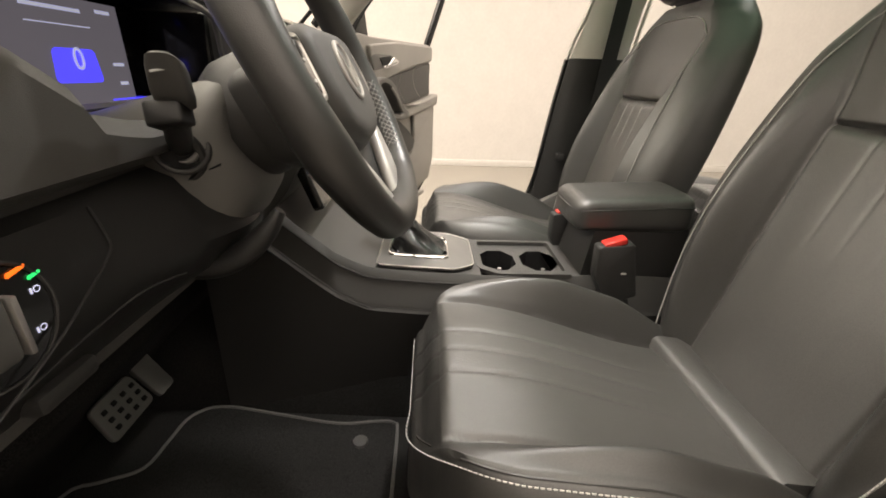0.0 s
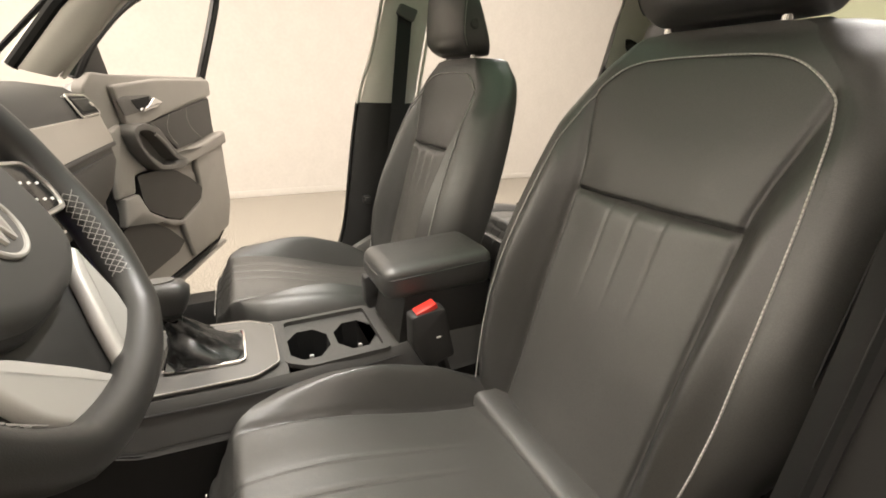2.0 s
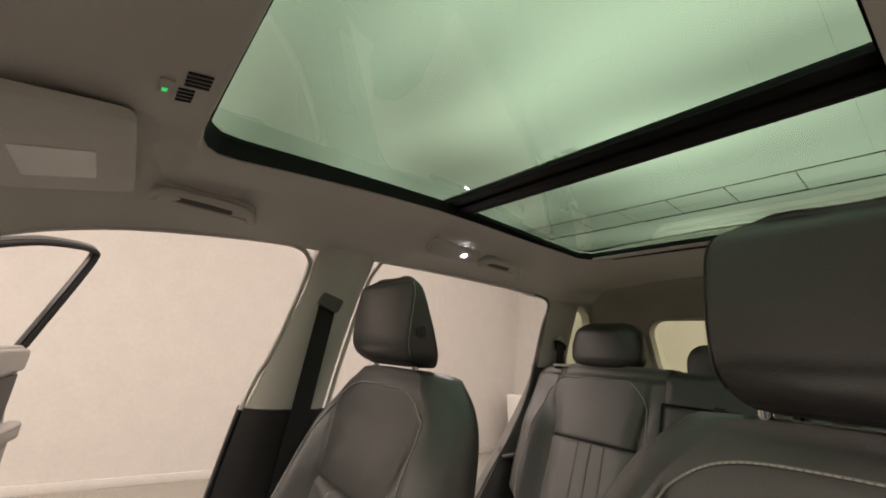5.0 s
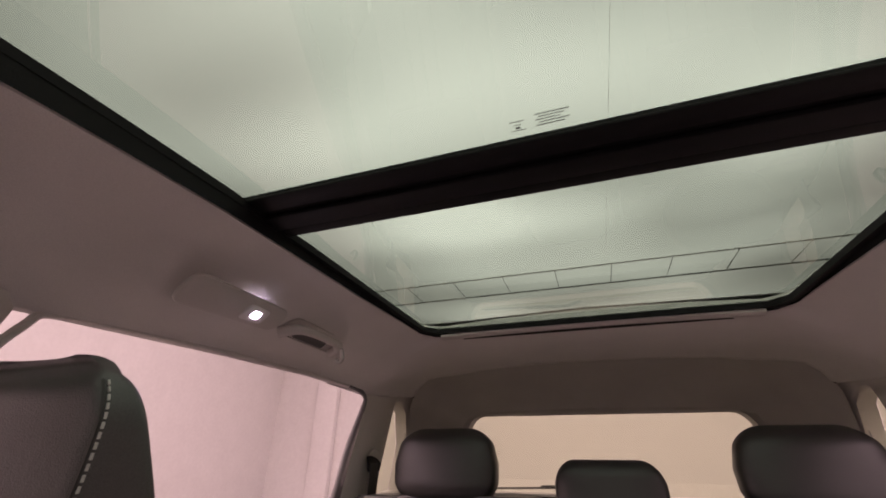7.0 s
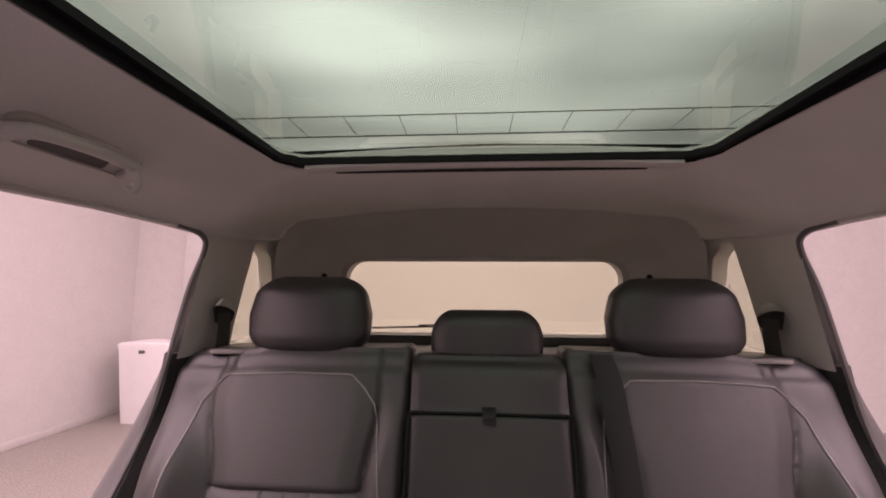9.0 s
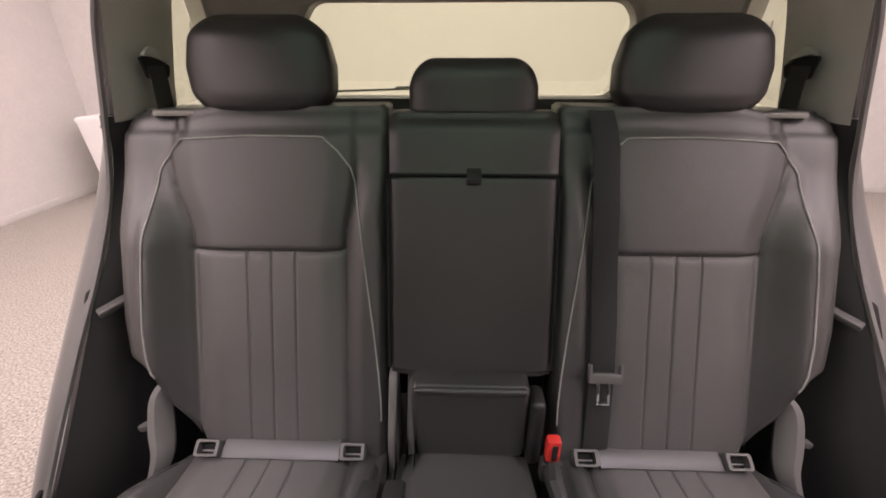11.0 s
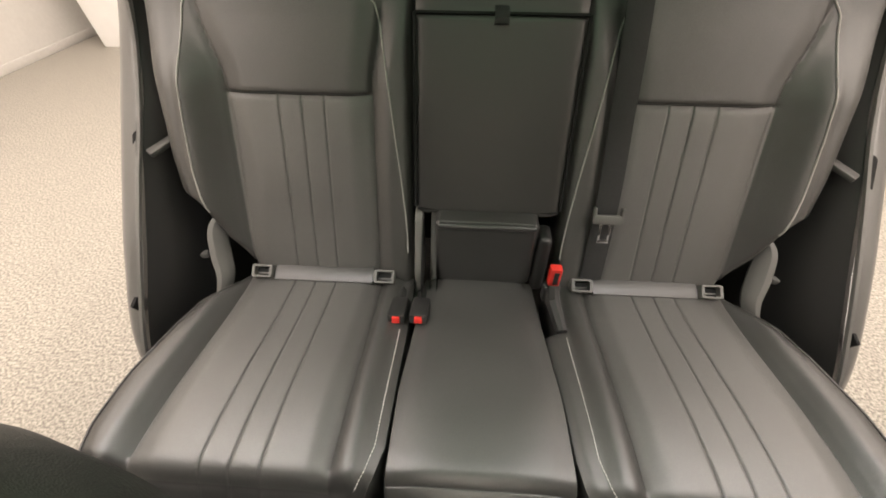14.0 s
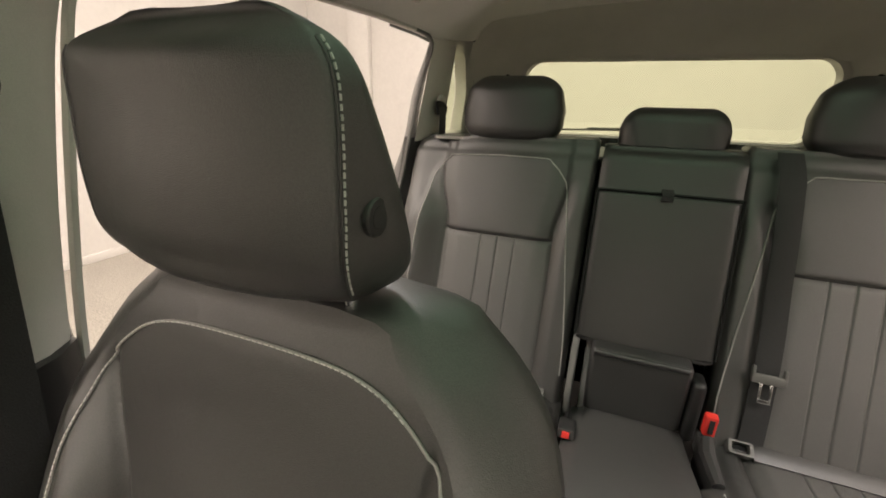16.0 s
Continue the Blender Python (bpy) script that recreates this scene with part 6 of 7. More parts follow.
part("switch_knob", box(0.6365, 0.658, -0.702, -0.690, 0.802, 0.846, 0.005), PLASTIC_SOFT, sw)
part("knob_edge", box(0.6315, 0.6360, -0.702, -0.6885, 0.803, 0.844, 0.0015), SILVER, sw)
part("amber_lamp", prism(rounded([(-0.0065, -0.0025), (0.006, 0.000), (0.0065, 0.0022), (-0.006, 0.0004)], 0.0008), 0.0012, 0, frame_of((0.6185, -0.6985, 0.8530), (-1, 0, 0), (0, 0, 1))), AMBER_LED, sw, smooth=0)
part("green_lamp", prism(rounded([(-0.0045, -0.0018), (0.0045, 0.000), (0.0045, 0.0018), (-0.004, 0.0006)], 0.0008), 0.0012, 0, frame_of((0.6085, -0.6985, 0.8455), (-1, 0, 0), (0, 0, 1))), GREEN_LED, sw, smooth=0)
for x, z in ((0.6095, 0.8360), (0.6145, 0.8100)):
    part("switch_mark", merge(tube([(x + 0.0022 * math.cos(w), -0.6983, z + 0.0021 * math.sin(w)) for w in [2 * math.pi * i / 16 for i in range(16)]], 0.0004, 4, closed=True), box(x + 0.0034, x + 0.0046, -0.6988, -0.6980, z - 0.002, z + 0.002, 0)), LIGHT_TEXT, sw, smooth=0)
part("lever_bezel", box(0.565, 0.622, -0.742, -0.716, 0.735, 0.752, 0.005), PLASTIC, dash)

# ---- steering wheel ----
SW = frame_of((0.362, -0.549, 0.970), (-1, 0, 0), (0, -0.443, 0.896))
wheel_ = thing("steering_wheel", "black leather steering wheel with silver spokes and round badge", "steering wheel")


def sw(bm):
    bmesh.ops.transform(bm, matrix=SW, verts=bm.verts)
    return bm


rim_pts = []
for i in range(96):
    w = 2 * math.pi * i / 96
    x, y = 0.182 * math.cos(w), 0.182 * math.sin(w)
    if y < -0.145:
        y = -0.145 - (-0.145 - y) * 0.55
    rim_pts.append((x, y, 0.0))
part("rim", sw(tube(rim_pts, [0.0190 + 0.0020 * bell(abs(math.sin(math.pi * 2 * i / 96)) - 0.35, 0.2) for i in range(96)], 16, closed=True)), LEATHER_DARK, wheel_, "black leather rim")
part("rim_seam", sw(dashes([(p[0] * 0.918, p[1] * 0.918, 0.004) for p in rim_pts + rim_pts[:1]], 0.0006, 0.003, 0.002)), PIPING, wheel_)
# perforated grips with their lattice stitching
for g in (-1, 1):
    def on_rim(w, phi):
        q = 0.182 + 0.0212 * math.cos(phi)
        return Vector((g * q * math.cos(w), q * math.sin(w), 0.0212 * math.sin(phi)))

    runs = []
    for row in range(2):
        pa, pb = radians(186 - 24 * row), radians(186 - 24 * (row + 1))
        for k in range(12):
            w0, w1 = -0.72 + 0.62 * k / 12, -0.72 + 0.62 * (k + 1) / 12
            for p0, p1 in ((pa, pb), (pb, pa)):
                runs.append(tube([on_rim(w0 + (w1 - w0) * t, p0 + (p1 - p0) * t) for t in (0.0, 0.33, 0.67, 1.0)], 0.0005, 4))
    lat = merge(*runs)
    part("grip_lattice", sw(lat), PIPING, wheel_, "pale lattice stitching on the grip", smooth=0)
hub = rounded([(-0.100, 0.036), (-0.070, 0.046), (0.070, 0.046), (0.100, 0.036), (0.102, -0.020), (0.090, -0.056), (0.040, -0.078), (-0.040, -0.078), (-0.090, -0.056), (-0.102, -0.020)], 0.022)
airbag = part("airbag_cover", sw(prism(hub, 0.045, 0.018, pose(0, 0, -0.031), 5)), PLASTIC_SOFT, wheel_, "dark grey airbag cover", smooth=60)
part("badge", sw(tube([(0, -0.004, 0.008), (0, -0.004, 0.0155)], 0.029, 32)), PLASTIC_GREY, airbag, "round grey badge")
part("badge_ring", sw(tube([(0.0295 * math.cos(w), -0.004 + 0.0295 * math.sin(w), 0.015) for w in [2 * math.pi * i / 40 for i in range(40)]], 0.0026, 8, closed=True)), BADGE, airbag, "pale satin badge ring")
for p, q in (((-0.020, 0.020), (-0.007, -0.018)), ((-0.007, -0.018), (0.0, 0.002)), ((0.0, 0.002), (0.007, -0.018)), ((0.007, -0.018), (0.020, 0.020))):
    part("badge_bar", sw(tube([(p[0], p[1] - 0.004, 0.016), (q[0], q[1] - 0.004, 0.016)], 0.0024, 6)), BADGE, airbag)
part("hub_lower", sw(prism(rounded([(-0.088, -0.040), (0.088, -0.040), (0.080, -0.066), (0.040, -0.084), (-0.040, -0.084), (-0.080, -0.066)], 0.016), 0.035, 0.012, pose(0, 0, -0.035), 4)), PLASTIC, airbag, "black lower lip of the airbag cover", smooth=60)
part("hub_back", sw(prism([(x * 0.92, y * 0.9 - 0.006) for x, y in hub], 0.05, 0.012, pose(0, 0, -0.08))), PLASTIC, wheel_)
for g in (-1, 1):
    part("spoke", sw(prism(rounded([(g * 0.090, 0.030), (g * 0.175, 0.012), (g * 0.178, -0.026), (g * 0.092, -0.034)][::g], 0.008), 0.020, 0.005, pose(0, 0, -0.024))), PLASTIC, wheel_, "black spoke with buttons")
    btn = part("button_panel", sw(prism(rounded([(g * 0.098, 0.030), (g * 0.150, 0.022), (g * 0.158, -0.006), (g * 0.150, -0.024), (g * 0.102, -0.022)][::g], 0.010), 0.008, 0.003, pose(0, 0, -0.004))), GLOSS_BLACK, wheel_, "glossy black button panel")
    part("button_frame", sw(tube([(x, y, 0.0025) for x, y in rounded([(g * 0.097, 0.031), (g * 0.151, 0.024), (g * 0.160, -0.006), (g * 0.152, -0.026), (g * 0.101, -0.024)], 0.010)], 0.0028, 6, closed=True)), SILVER, btn)
    for i in range(3):
        for j in range(2):
            part("button_mark", sw(box(g * (0.112 + 0.014 * i) - 0.003, g * (0.112 + 0.014 * i) + 0.003, 0.008 - 0.018 * j - 0.003 * i, 0.0105 - 0.018 * j - 0.003 * i, 0.004, 0.0046, 0)), THREAD, btn, smooth=0)
    leg = rounded([(g * 0.110, -0.054), (g * 0.076, -0.074), (g * 0.036, -0.118), (g * 0.004, -0.160), (g * 0.006, -0.172), (g * 0.066, -0.170), (g * 0.102, -0.118)][::g], 0.012)
    part("lower_spoke", sw(prism(leg, 0.014, 0.006, pose(0, 0, -0.014), 3)), SPOKE, wheel_, "satin silver lower spoke", smooth=60)
part("spoke_filler", sw(prism(rounded([(-0.085, -0.070), (0.085, -0.070), (0.02, -0.160), (-0.02, -0.160)], 0.012), 0.008, 0.003, pose(0, 0, -0.022))), PLASTIC, wheel_)
colm = thing("steering_column", "dark grey steering column shroud with indicator stalk", "steering column")
def shroud_ring(y, w, h, zc):
    ring = []
    for j in range(36):
        q = 2 * math.pi * j / 36
        a_, b_ = math.copysign(abs(math.cos(q)) ** 0.62, math.cos(q)), math.copysign(abs(math.sin(q)) ** 0.72, math.sin(q))
        ring.append((0.365 + a_ * w * (1 - 0.12 * max(0.0, -b_)), y + 0.045 * max(0.0, -b_) * (1 if y > -0.63 else 0.4), zc + b_ * h))
    return ring


part("shroud", loft([shroud_ring(*r) for r in ((-0.640, 0.052, 0.040, 0.908), (-0.642, 0.066, 0.054, 0.905), (-0.648, 0.076, 0.063, 0.901), (-0.665, 0.084, 0.076, 0.887), (-0.70, 0.088, 0.085, 0.868), (-0.75, 0.091, 0.090, 0.848), (-0.82, 0.093, 0.090, 0.828))]), PLASTIC_GREY, colm, "dark grey column shroud", smooth=60)
lv = spline([(0.430, -0.745, 0.782), (0.432, -0.70, 0.768), (0.430, -0.655, 0.778), (0.424, -0.622, 0.806), (0.418, -0.606, 0.830)], 6)
part("adjust_lever", tube(lv, [0.006 + 0.009 * math.sin(math.pi * min(1.0, 0.15 + 0.85 * i / (len(lv) - 1))) for i in range(len(lv))], 12, flat=1.4), KNEE, colm, "black wheel adjusting lever", smooth=60)
part("shroud_collar", sw(tube([(0, -0.004, -0.050), (0, -0.004, -0.056), (0, -0.004, -0.110), (0, -0.004, -0.125)], [0.058, 0.064, 0.066, 0.060], 32)), PLASTIC, colm, "black collar behind the wheel", smooth=50)
part("shroud_seam", tube([(0.4440, -0.648, 0.884), (0.4480, -0.69, 0.866), (0.4515, -0.76, 0.842)], 0.0010, 5), RUBBER, colm)
stk = part("indicator_stalk", merge(tube(spline([(0.440, -0.684, 0.897), (0.466, -0.670, 0.908), (0.490, -0.656, 0.922), (0.508, -0.646, 0.938)], 5), [0.0095] * 6 + [0.0105] * 10, 12), box(-0.012, 0.009, -0.017, 0.012, -0.010, 0.010, 0.003, m=pose(0.512, -0.645, 0.938, 10, -18, 0))), KNEE, colm, "black indicator stalk", smooth=60)
part("stalk_head", loft([[tuple(Vector((0.512 + 0.017 * t, -0.640 + 0.008 * t, 0.944 + 0.034 * t)) + Vector((0.010 * k * math.copysign(abs(math.cos(w)) ** 0.6, math.cos(w)), 0.0140 * k * math.copysign(abs(math.sin(w)) ** 0.6, math.sin(w)), 0.006 * k * math.cos(w)))) for w in [2 * math.pi * j / 24 for j in range(24)]] for t, k in ((0, 0.75), (0.05, 0.95), (0.25, 1.0), (0.75, 0.92), (0.92, 0.80), (1.0, 0.55))]), PLASTIC_SOFT, stk, "dark grey stalk head", smooth=50)
part("stalk_mark", box(-0.0010, 0.0010, -0.006, 0.006, -0.0006, 0.0006, 0.0003, m=pose(0.5312, -0.636, 0.969, 20, 60, 30)), PIPING, stk)
part("stalk_socket", tube([(0.449 + 0.004 * math.sin(w), -0.686 + 0.024 * math.cos(w), 0.893 + 0.024 * math.sin(w)) for w in [2 * math.pi * i / 28 for i in range(28)]], 0.0045, 8, closed=True), KNEE, colm)
SB = frame_of((0.4515, -0.6780, 0.9000), (-0.473, 0.881, 0), (-0.317, -0.170, 0.930))
part("stalk_opening", prism([(0.0215 * math.cos(2 * math.pi * i / 32), 0.0215 * math.sin(2 * math.pi * i / 32)) for i in range(32)], 0.0030, 0.001, SB @ pose(0, 0, 0.0005)), RUBBER, colm, "dark round opening of the stalk", smooth=40)
part("opening_rim", tube([SB @ Vector((0.0225 * math.cos(2 * math.pi * i / 36), 0.0225 * math.sin(2 * math.pi * i / 36), 0.0030)) for i in range(36)], 0.0030, 8, closed=True), PLASTIC, colm, smooth=60)
part("stalk_ball", tube([SB @ Vector((0.0135 * math.cos(w), 0.0135 * math.sin(w), 0.0045)) for w in [-1.9 + 0.16 * i for i in range(14)]], [0.0006 + 0.0024 * math.sin(math.pi * i / 13) for i in range(14)], 8), STRAP_GREY, colm, "bright crescent edge of the stalk joint")
part("wiper_stalk", tube(spline([(0.29, -0.645, 0.925), (0.25, -0.635, 0.950), (0.21, -0.630, 0.970), (0.19, -0.628, 0.978)], 5), 0.010, 10), PLASTIC, colm, "black wiper stalk")

# ---- pedals and mat ----
ped = thing("brake_pedal", "worn metal brake pedal with rubber studs over the mat", "pedal", "pedals")
PM = frame_of((0.315, -0.95, 0.445), (-1, 0, 0), (0, -0.45, 0.85))
part("pad", prism(rounded([(-0.050, -0.032), (0.050, -0.032), (0.045, 0.034), (-0.045, 0.034)], 0.012), 0.010, 0.003, PM), PLASTIC_GREY, ped)
for i in range(4):
    for j in range(3):
        part("stud", box(-0.034 + 0.021 * i, -0.025 + 0.021 * i, -0.020 + 0.016 * j, -0.012 + 0.016 * j, 0.0095, 0.0135, 0.0015, m=PM), RUBBER, ped)
part("arm", tube([(0.315, -0.965, 0.45), (0.31, -1.03, 0.54), (0.31, -1.08, 0.70)], 0.010, 8), PLASTIC, ped)
acc = thing("accelerator_pedal", "slim metal accelerator pedal beside the brake", "pedal", "pedals")
AM = frame_of((0.205, -0.985, 0.435), (-1, 0, 0), (0, -0.55, 0.85))
part("pad", prism(rounded([(-0.022, -0.06), (0.022, -0.06), (0.026, 0.05), (-0.026, 0.05)], 0.010), 0.010, 0.003, AM), PLASTIC_GREY, acc)
part("arm", tube([(0.205, -1.0, 0.44), (0.205, -1.06, 0.56), (0.21, -1.10, 0.68)], 0.009, 8), PLASTIC, acc)
mat_ = thing("floor_mat", "black carpet floor mat with grey sewn edge", "floor mat")
mo = [(p.x, p.y) for p in spline([(0.185, -0.508, 0), (0.182, -0.540, 0), (0.193, -0.624, 0), (0.176, -0.747, 0), (0.160, -0.875, 0), (0.190, -0.928, 0), (0.250, -0.938, 0), (0.312, -0.948, 0), (0.339, -1.003, 0), (0.37, -1.05, 0), (0.54, -1.05, 0), (0.575, -1.0, 0), (0.59, -0.80, 0), (0.585, -0.53, 0), (0.56, -0.50, 0), (0.36, -0.50, 0), (0.21, -0.50, 0)], 4, closed=True)]


def mat_rise(y):
    return 0.022 * min(1.0, max(0.0, (-y - 0.5) / 0.4))


mb = prism(mo, 0.008, 0.002, pose(0, 0, 0.2705))
for v in mb.verts:
    v.co.z += mat_rise(v.co.y)
part("carpet", mb, CARPET, mat_)
part("edge_binding", tube([(x, y, 0.2785 + mat_rise(y)) for x, y in mo], 0.0036, 6, closed=True), PLASTIC_GREY, mat_, "grey sewn edge binding")
part("eyelet", tube([(0.238, -0.572, 0.279), (0.238, -0.572, 0.287)], [0.018, 0.014], 20), PLASTIC_SOFT, mat_)

# ---- centre console ----
con = thing("centre_console", "dark grey centre console with cup holders and gear selector", "centre console")
CS = [(-0.86, 0.135, 0.80), (-0.74, 0.128, 0.745), (-0.68, 0.124, 0.690), (-0.62, 0.122, 0.640), (-0.56, 0.120, 0.612), (-0.45, 0.118, 0.602), (-0.30, 0.108, 0.592), (-0.135, 0.098, 0.588), (-0.10, 0.094, 0.588), (0.16, 0.088, 0.588)]


def con_row(y, w, z):
    return [(-w - 0.012, y, z - 0.085), (-w - 0.004, y, z - 0.075), (-w, y, z - 0.015), (-w + 0.012, y, z), (w - 0.012, y, z), (w, y, z - 0.015), (w + 0.004, y, z - 0.075), (w + 0.012, y, z - 0.085)]


rows_ = []
cup_at = (-0.332, -0.142)
ys_c = sorted({round(-0.86 + 1.02 * i / 52, 5) for i in range(53)} | set(cup_at))
for y in ys_c:
    w, z = interp(CS, y)
    rows_.append(con_row(y, w, z))
cbm = loft(rows_)
gone = [f for f in cbm.faces if all(cup_at[0] - 1e-4 <= v.co.y <= cup_at[1] + 1e-4 and v.co.z > 0.57 and abs(v.co.x) < 0.1 for v in f.verts) and abs(f.calc_center_median().x) < 0.02]
bmesh.ops.delete(cbm, geom=gone, context="FACES")
part("console_body", cbm, PLASTIC_SOFT, con, "dark grey soft console body", smooth=40)
part("console_side", loft([[(-w - 0.024, y, 0.30), (-w - 0.016, y, z - 0.20), (-w - 0.010, y, z - 0.084), (w + 0.010, y, z - 0.084), (w + 0.016, y, z - 0.20), (w + 0.024, y, 0.30)] for y, w, z in [(y, *interp(CS, y)) for y in ys_c[::4]]]), PLASTIC, con, "black lower console side", smooth=50)
part("console_edge", tube([(0.121, -0.655, 0.803), (0.121, -0.620, 0.770), (0.121, -0.584, 0.733)], 0.006, 8, flat=0.6), SPOKE, con, "bright silver edge of the centre stack")
for dz, nm in ((-0.080, "lower"), (-0.016, "upper")):
    ln = []
    for i in range(40):
        y = -0.74 + 0.62 * i / 39
        w, z = interp(CS, y)
        ln.append((w + (0.005 if dz < -0.05 else 0.0015), y, z + dz))
    part("console_seam", tube(ln, 0.003 if dz < -0.05 else 0.002, 6), PLASTIC, con)
plate = rounded([(0.105, -0.545), (0.100, -0.385), (0.070, -0.345), (-0.070, -0.345), (-0.100, -0.39), (-0.102, -0.545)], 0.012)
sel = thing("gear_selector", "black gear selector with crumpled leather boot in a silver frame", "gear selector")
part("trim_plate", prism(plate, 0.006, 0.002, Matrix(((1, 0, 0, 0), (0, 1, 0, 0), (0, -0.07, 1, 0.5735), (0, 0, 0, 1)))), STRAP_GREY, sel, "dark satin grey trim plate")
part("plate_edge", tube([(x, y, 0.5800 - 0.07 * y) for x, y in plate], 0.0014, 6, closed=True), SILVER, sel)
br_ = rounded([(0.055, -0.525), (0.052, -0.40), (-0.058, -0.40), (-0.060, -0.525)], 0.012)
part("boot_frame", tube([(x, y, 0.5825 - 0.07 * y) for x, y in br_], 0.0032, 6, closed=True), CHROME, sel, "chrome frame round the boot")
bsec = []
for i in range(31):
    t = i / 30
    cx, cy, cz = -0.002 + 0.004 * t, -0.462 - 0.040 * t, 0.612 + 0.080 * t
    k = (1 - t) ** 1.4 * 0.75 + 0.25
    row = []
    for j in range(40):
        w = 2 * math.pi * j / 40
        f = 1 + 0.13 * math.sin(4 * w + 7 * t) * math.sin(math.pi * t) + 0.05 * math.sin(7 * w - 13 * t) * math.sin(math.pi * t)
        row.append((cx + 0.056 * k * f * math.copysign(abs(math.cos(w)) ** 0.7, math.cos(w)), cy + 0.060 * k * f * math.copysign(abs(math.sin(w)) ** 0.7, math.sin(w)), cz + 0.004 * math.sin(7 * w + 3 * t)))
    bsec.append(row)
part("boot", loft(bsec), BOOT, sel, "crumpled glossy black boot", smooth=70)
part("neck", tube([(0.0, -0.498, 0.682), (0.0, -0.505, 0.722)], [0.013, 0.015], 12), PLASTIC, sel)
part("knob", loft([[(a * w, y0 + b * d, z) for a, b in [(math.copysign(abs(math.cos(q)) ** 0.6, math.cos(q)), math.copysign(abs(math.sin(q)) ** 0.6, math.sin(q))) for q in [2 * math.pi * j / 24 for j in range(24)]]] for z, w, d, y0 in ((0.700, 0.014, 0.016, -0.502), (0.710, 0.020, 0.026, -0.504), (0.728, 0.025, 0.036, -0.506), (0.745, 0.026, 0.038, -0.506), (0.758, 0.022, 0.032, -0.508), (0.764, 0.012, 0.02, -0.509))]), LEATHER_DARK, sel, "black leather knob", smooth=60)
part("knob_cap", loft([[(0.013 * math.cos(q), -0.508 + 0.020 * math.sin(q), z) for q in [2 * math.pi * j / 24 for j in range(24)]] for z in (0.7625, 0.766)]), STRAP_GREY, sel, "grey satin knob inlay")
for i in range(3):
    part("button", box(0.064, 0.092, -0.52 + 0.045 * i, -0.482 + 0.045 * i, 0.6085 - 0.003 * i, 0.6125 - 0.003 * i, 0.002), GLOSS_BLACK if i == 0 else STRAP_GREY, sel)
    part("button_mark", box(0.072, 0.084, -0.508 + 0.045 * i, -0.500 + 0.045 * i, 0.6127 - 0.003 * i, 0.6131 - 0.003 * i, 0), THREAD, sel, smooth=0)
cup = thing("cup_holder", "twin cup holder tray with black wells and pale rim", "cup holder")
to = rounded([(-0.094, -0.336), (0.066, -0.336), (0.094, -0.295), (0.094, -0.138), (-0.094, -0.138)], 0.012)
tm = [(x * 0.86, -0.237 + (y + 0.237) * 0.88) for x, y in to]
cb = bmesh.new()
L_ = [[cb.verts.new((x, y, z)) for x, y in pts] for pts, z in ((to, 0.586), (to, 0.5955), (tm, 0.5965), (tm, 0.586))]
for A, B in zip(L_, L_[1:]):
    for j in range(len(to)):
        cb.faces.new((A[j], A[(j + 1) % len(to)], B[(j + 1) % len(to)], B[j]))
part("rim", cb, PLASTIC_SOFT, cup, "dark grey tray rim", smooth=30)
octs = [[(0.006 + 0.056 * math.cos(math.pi * (i + 0.5) / 4), cy + 0.044 * math.sin(math.pi * (i + 0.5) / 4)) for i in range(8)] for cy in (-0.286, -0.190)]
fb = bmesh.new()
for loop_pts in [tm] + octs:
    lv = [fb.verts.new((x, y, 0.5865)) for x, y in loop_pts]
    for p, q in zip(lv, lv[1:] + lv[:1]):
        fb.edges.new((p, q))
bmesh.ops.triangle_fill(fb, use_beauty=True, use_dissolve=False, edges=fb.edges[:])
part("tray", fb, PLASTIC_SOFT, cup, "dark grey tray plate", smooth=0)
for oc, cy in zip(octs, (-0.286, -0.190)):
    well = part("well", loft([[(x, y, 0.587) for x, y in oc], [(0.006 + (x - 0.006) * 0.9, cy + (y - cy) * 0.9, 0.515) for x, y in oc], [(0.006, cy, 0.515)] * 8], cap=False), RUBBER, cup, "deep black octagonal cup well", smooth=20)
    part("grip_tab", box(0.046, 0.051, cy - 0.004, cy + 0.004, 0.575, 0.588, 0.0015), PIPING, well)
arm = thing("armrest", "padded black leather armrest on the centre console", "armrest")
al = []
for i in range(41):
    t = i / 40
    y = -0.147 + 0.246 * t
    e = max(0.0, 1 - t / 0.12, (t - 0.92) / 0.08)
    ins = 0.026 * (1 - math.sqrt(max(0.0, 1 - min(1, e) ** 2)))
    z1, z0, hw = 0.752 + 0.012 * t - ins * 0.8, 0.682 + ins * 0.7, 0.082 - ins * 0.8
    zc, hz = (z0 + z1) / 2, (z1 - z0) / 2
    al.append([(hw * math.copysign(abs(math.cos(w)) ** 0.35, math.cos(w)), y, zc + hz * math.copysign(abs(math.sin(w)) ** 0.42, math.sin(w))) for w in [2 * math.pi * j / 48 for j in range(48)]])
part("pad", loft(al), LEATHER, arm, "padded black leather armrest lid", smooth=60)
part("pad_seam", tube([(-0.078, -0.13, 0.730), (-0.083, 0.09, 0.742)], 0.0015, 5), LEATHER_DARK, arm)
part("pad_seam", tube(spline([(0.0835, 0.09, 0.742), (0.083, -0.10, 0.732), (0.070, -0.139, 0.728), (0.0, -0.1480, 0.727), (-0.070, -0.139, 0.728), (-0.083, -0.10, 0.732)], 6), 0.0015, 5), LEATHER_DARK, arm)
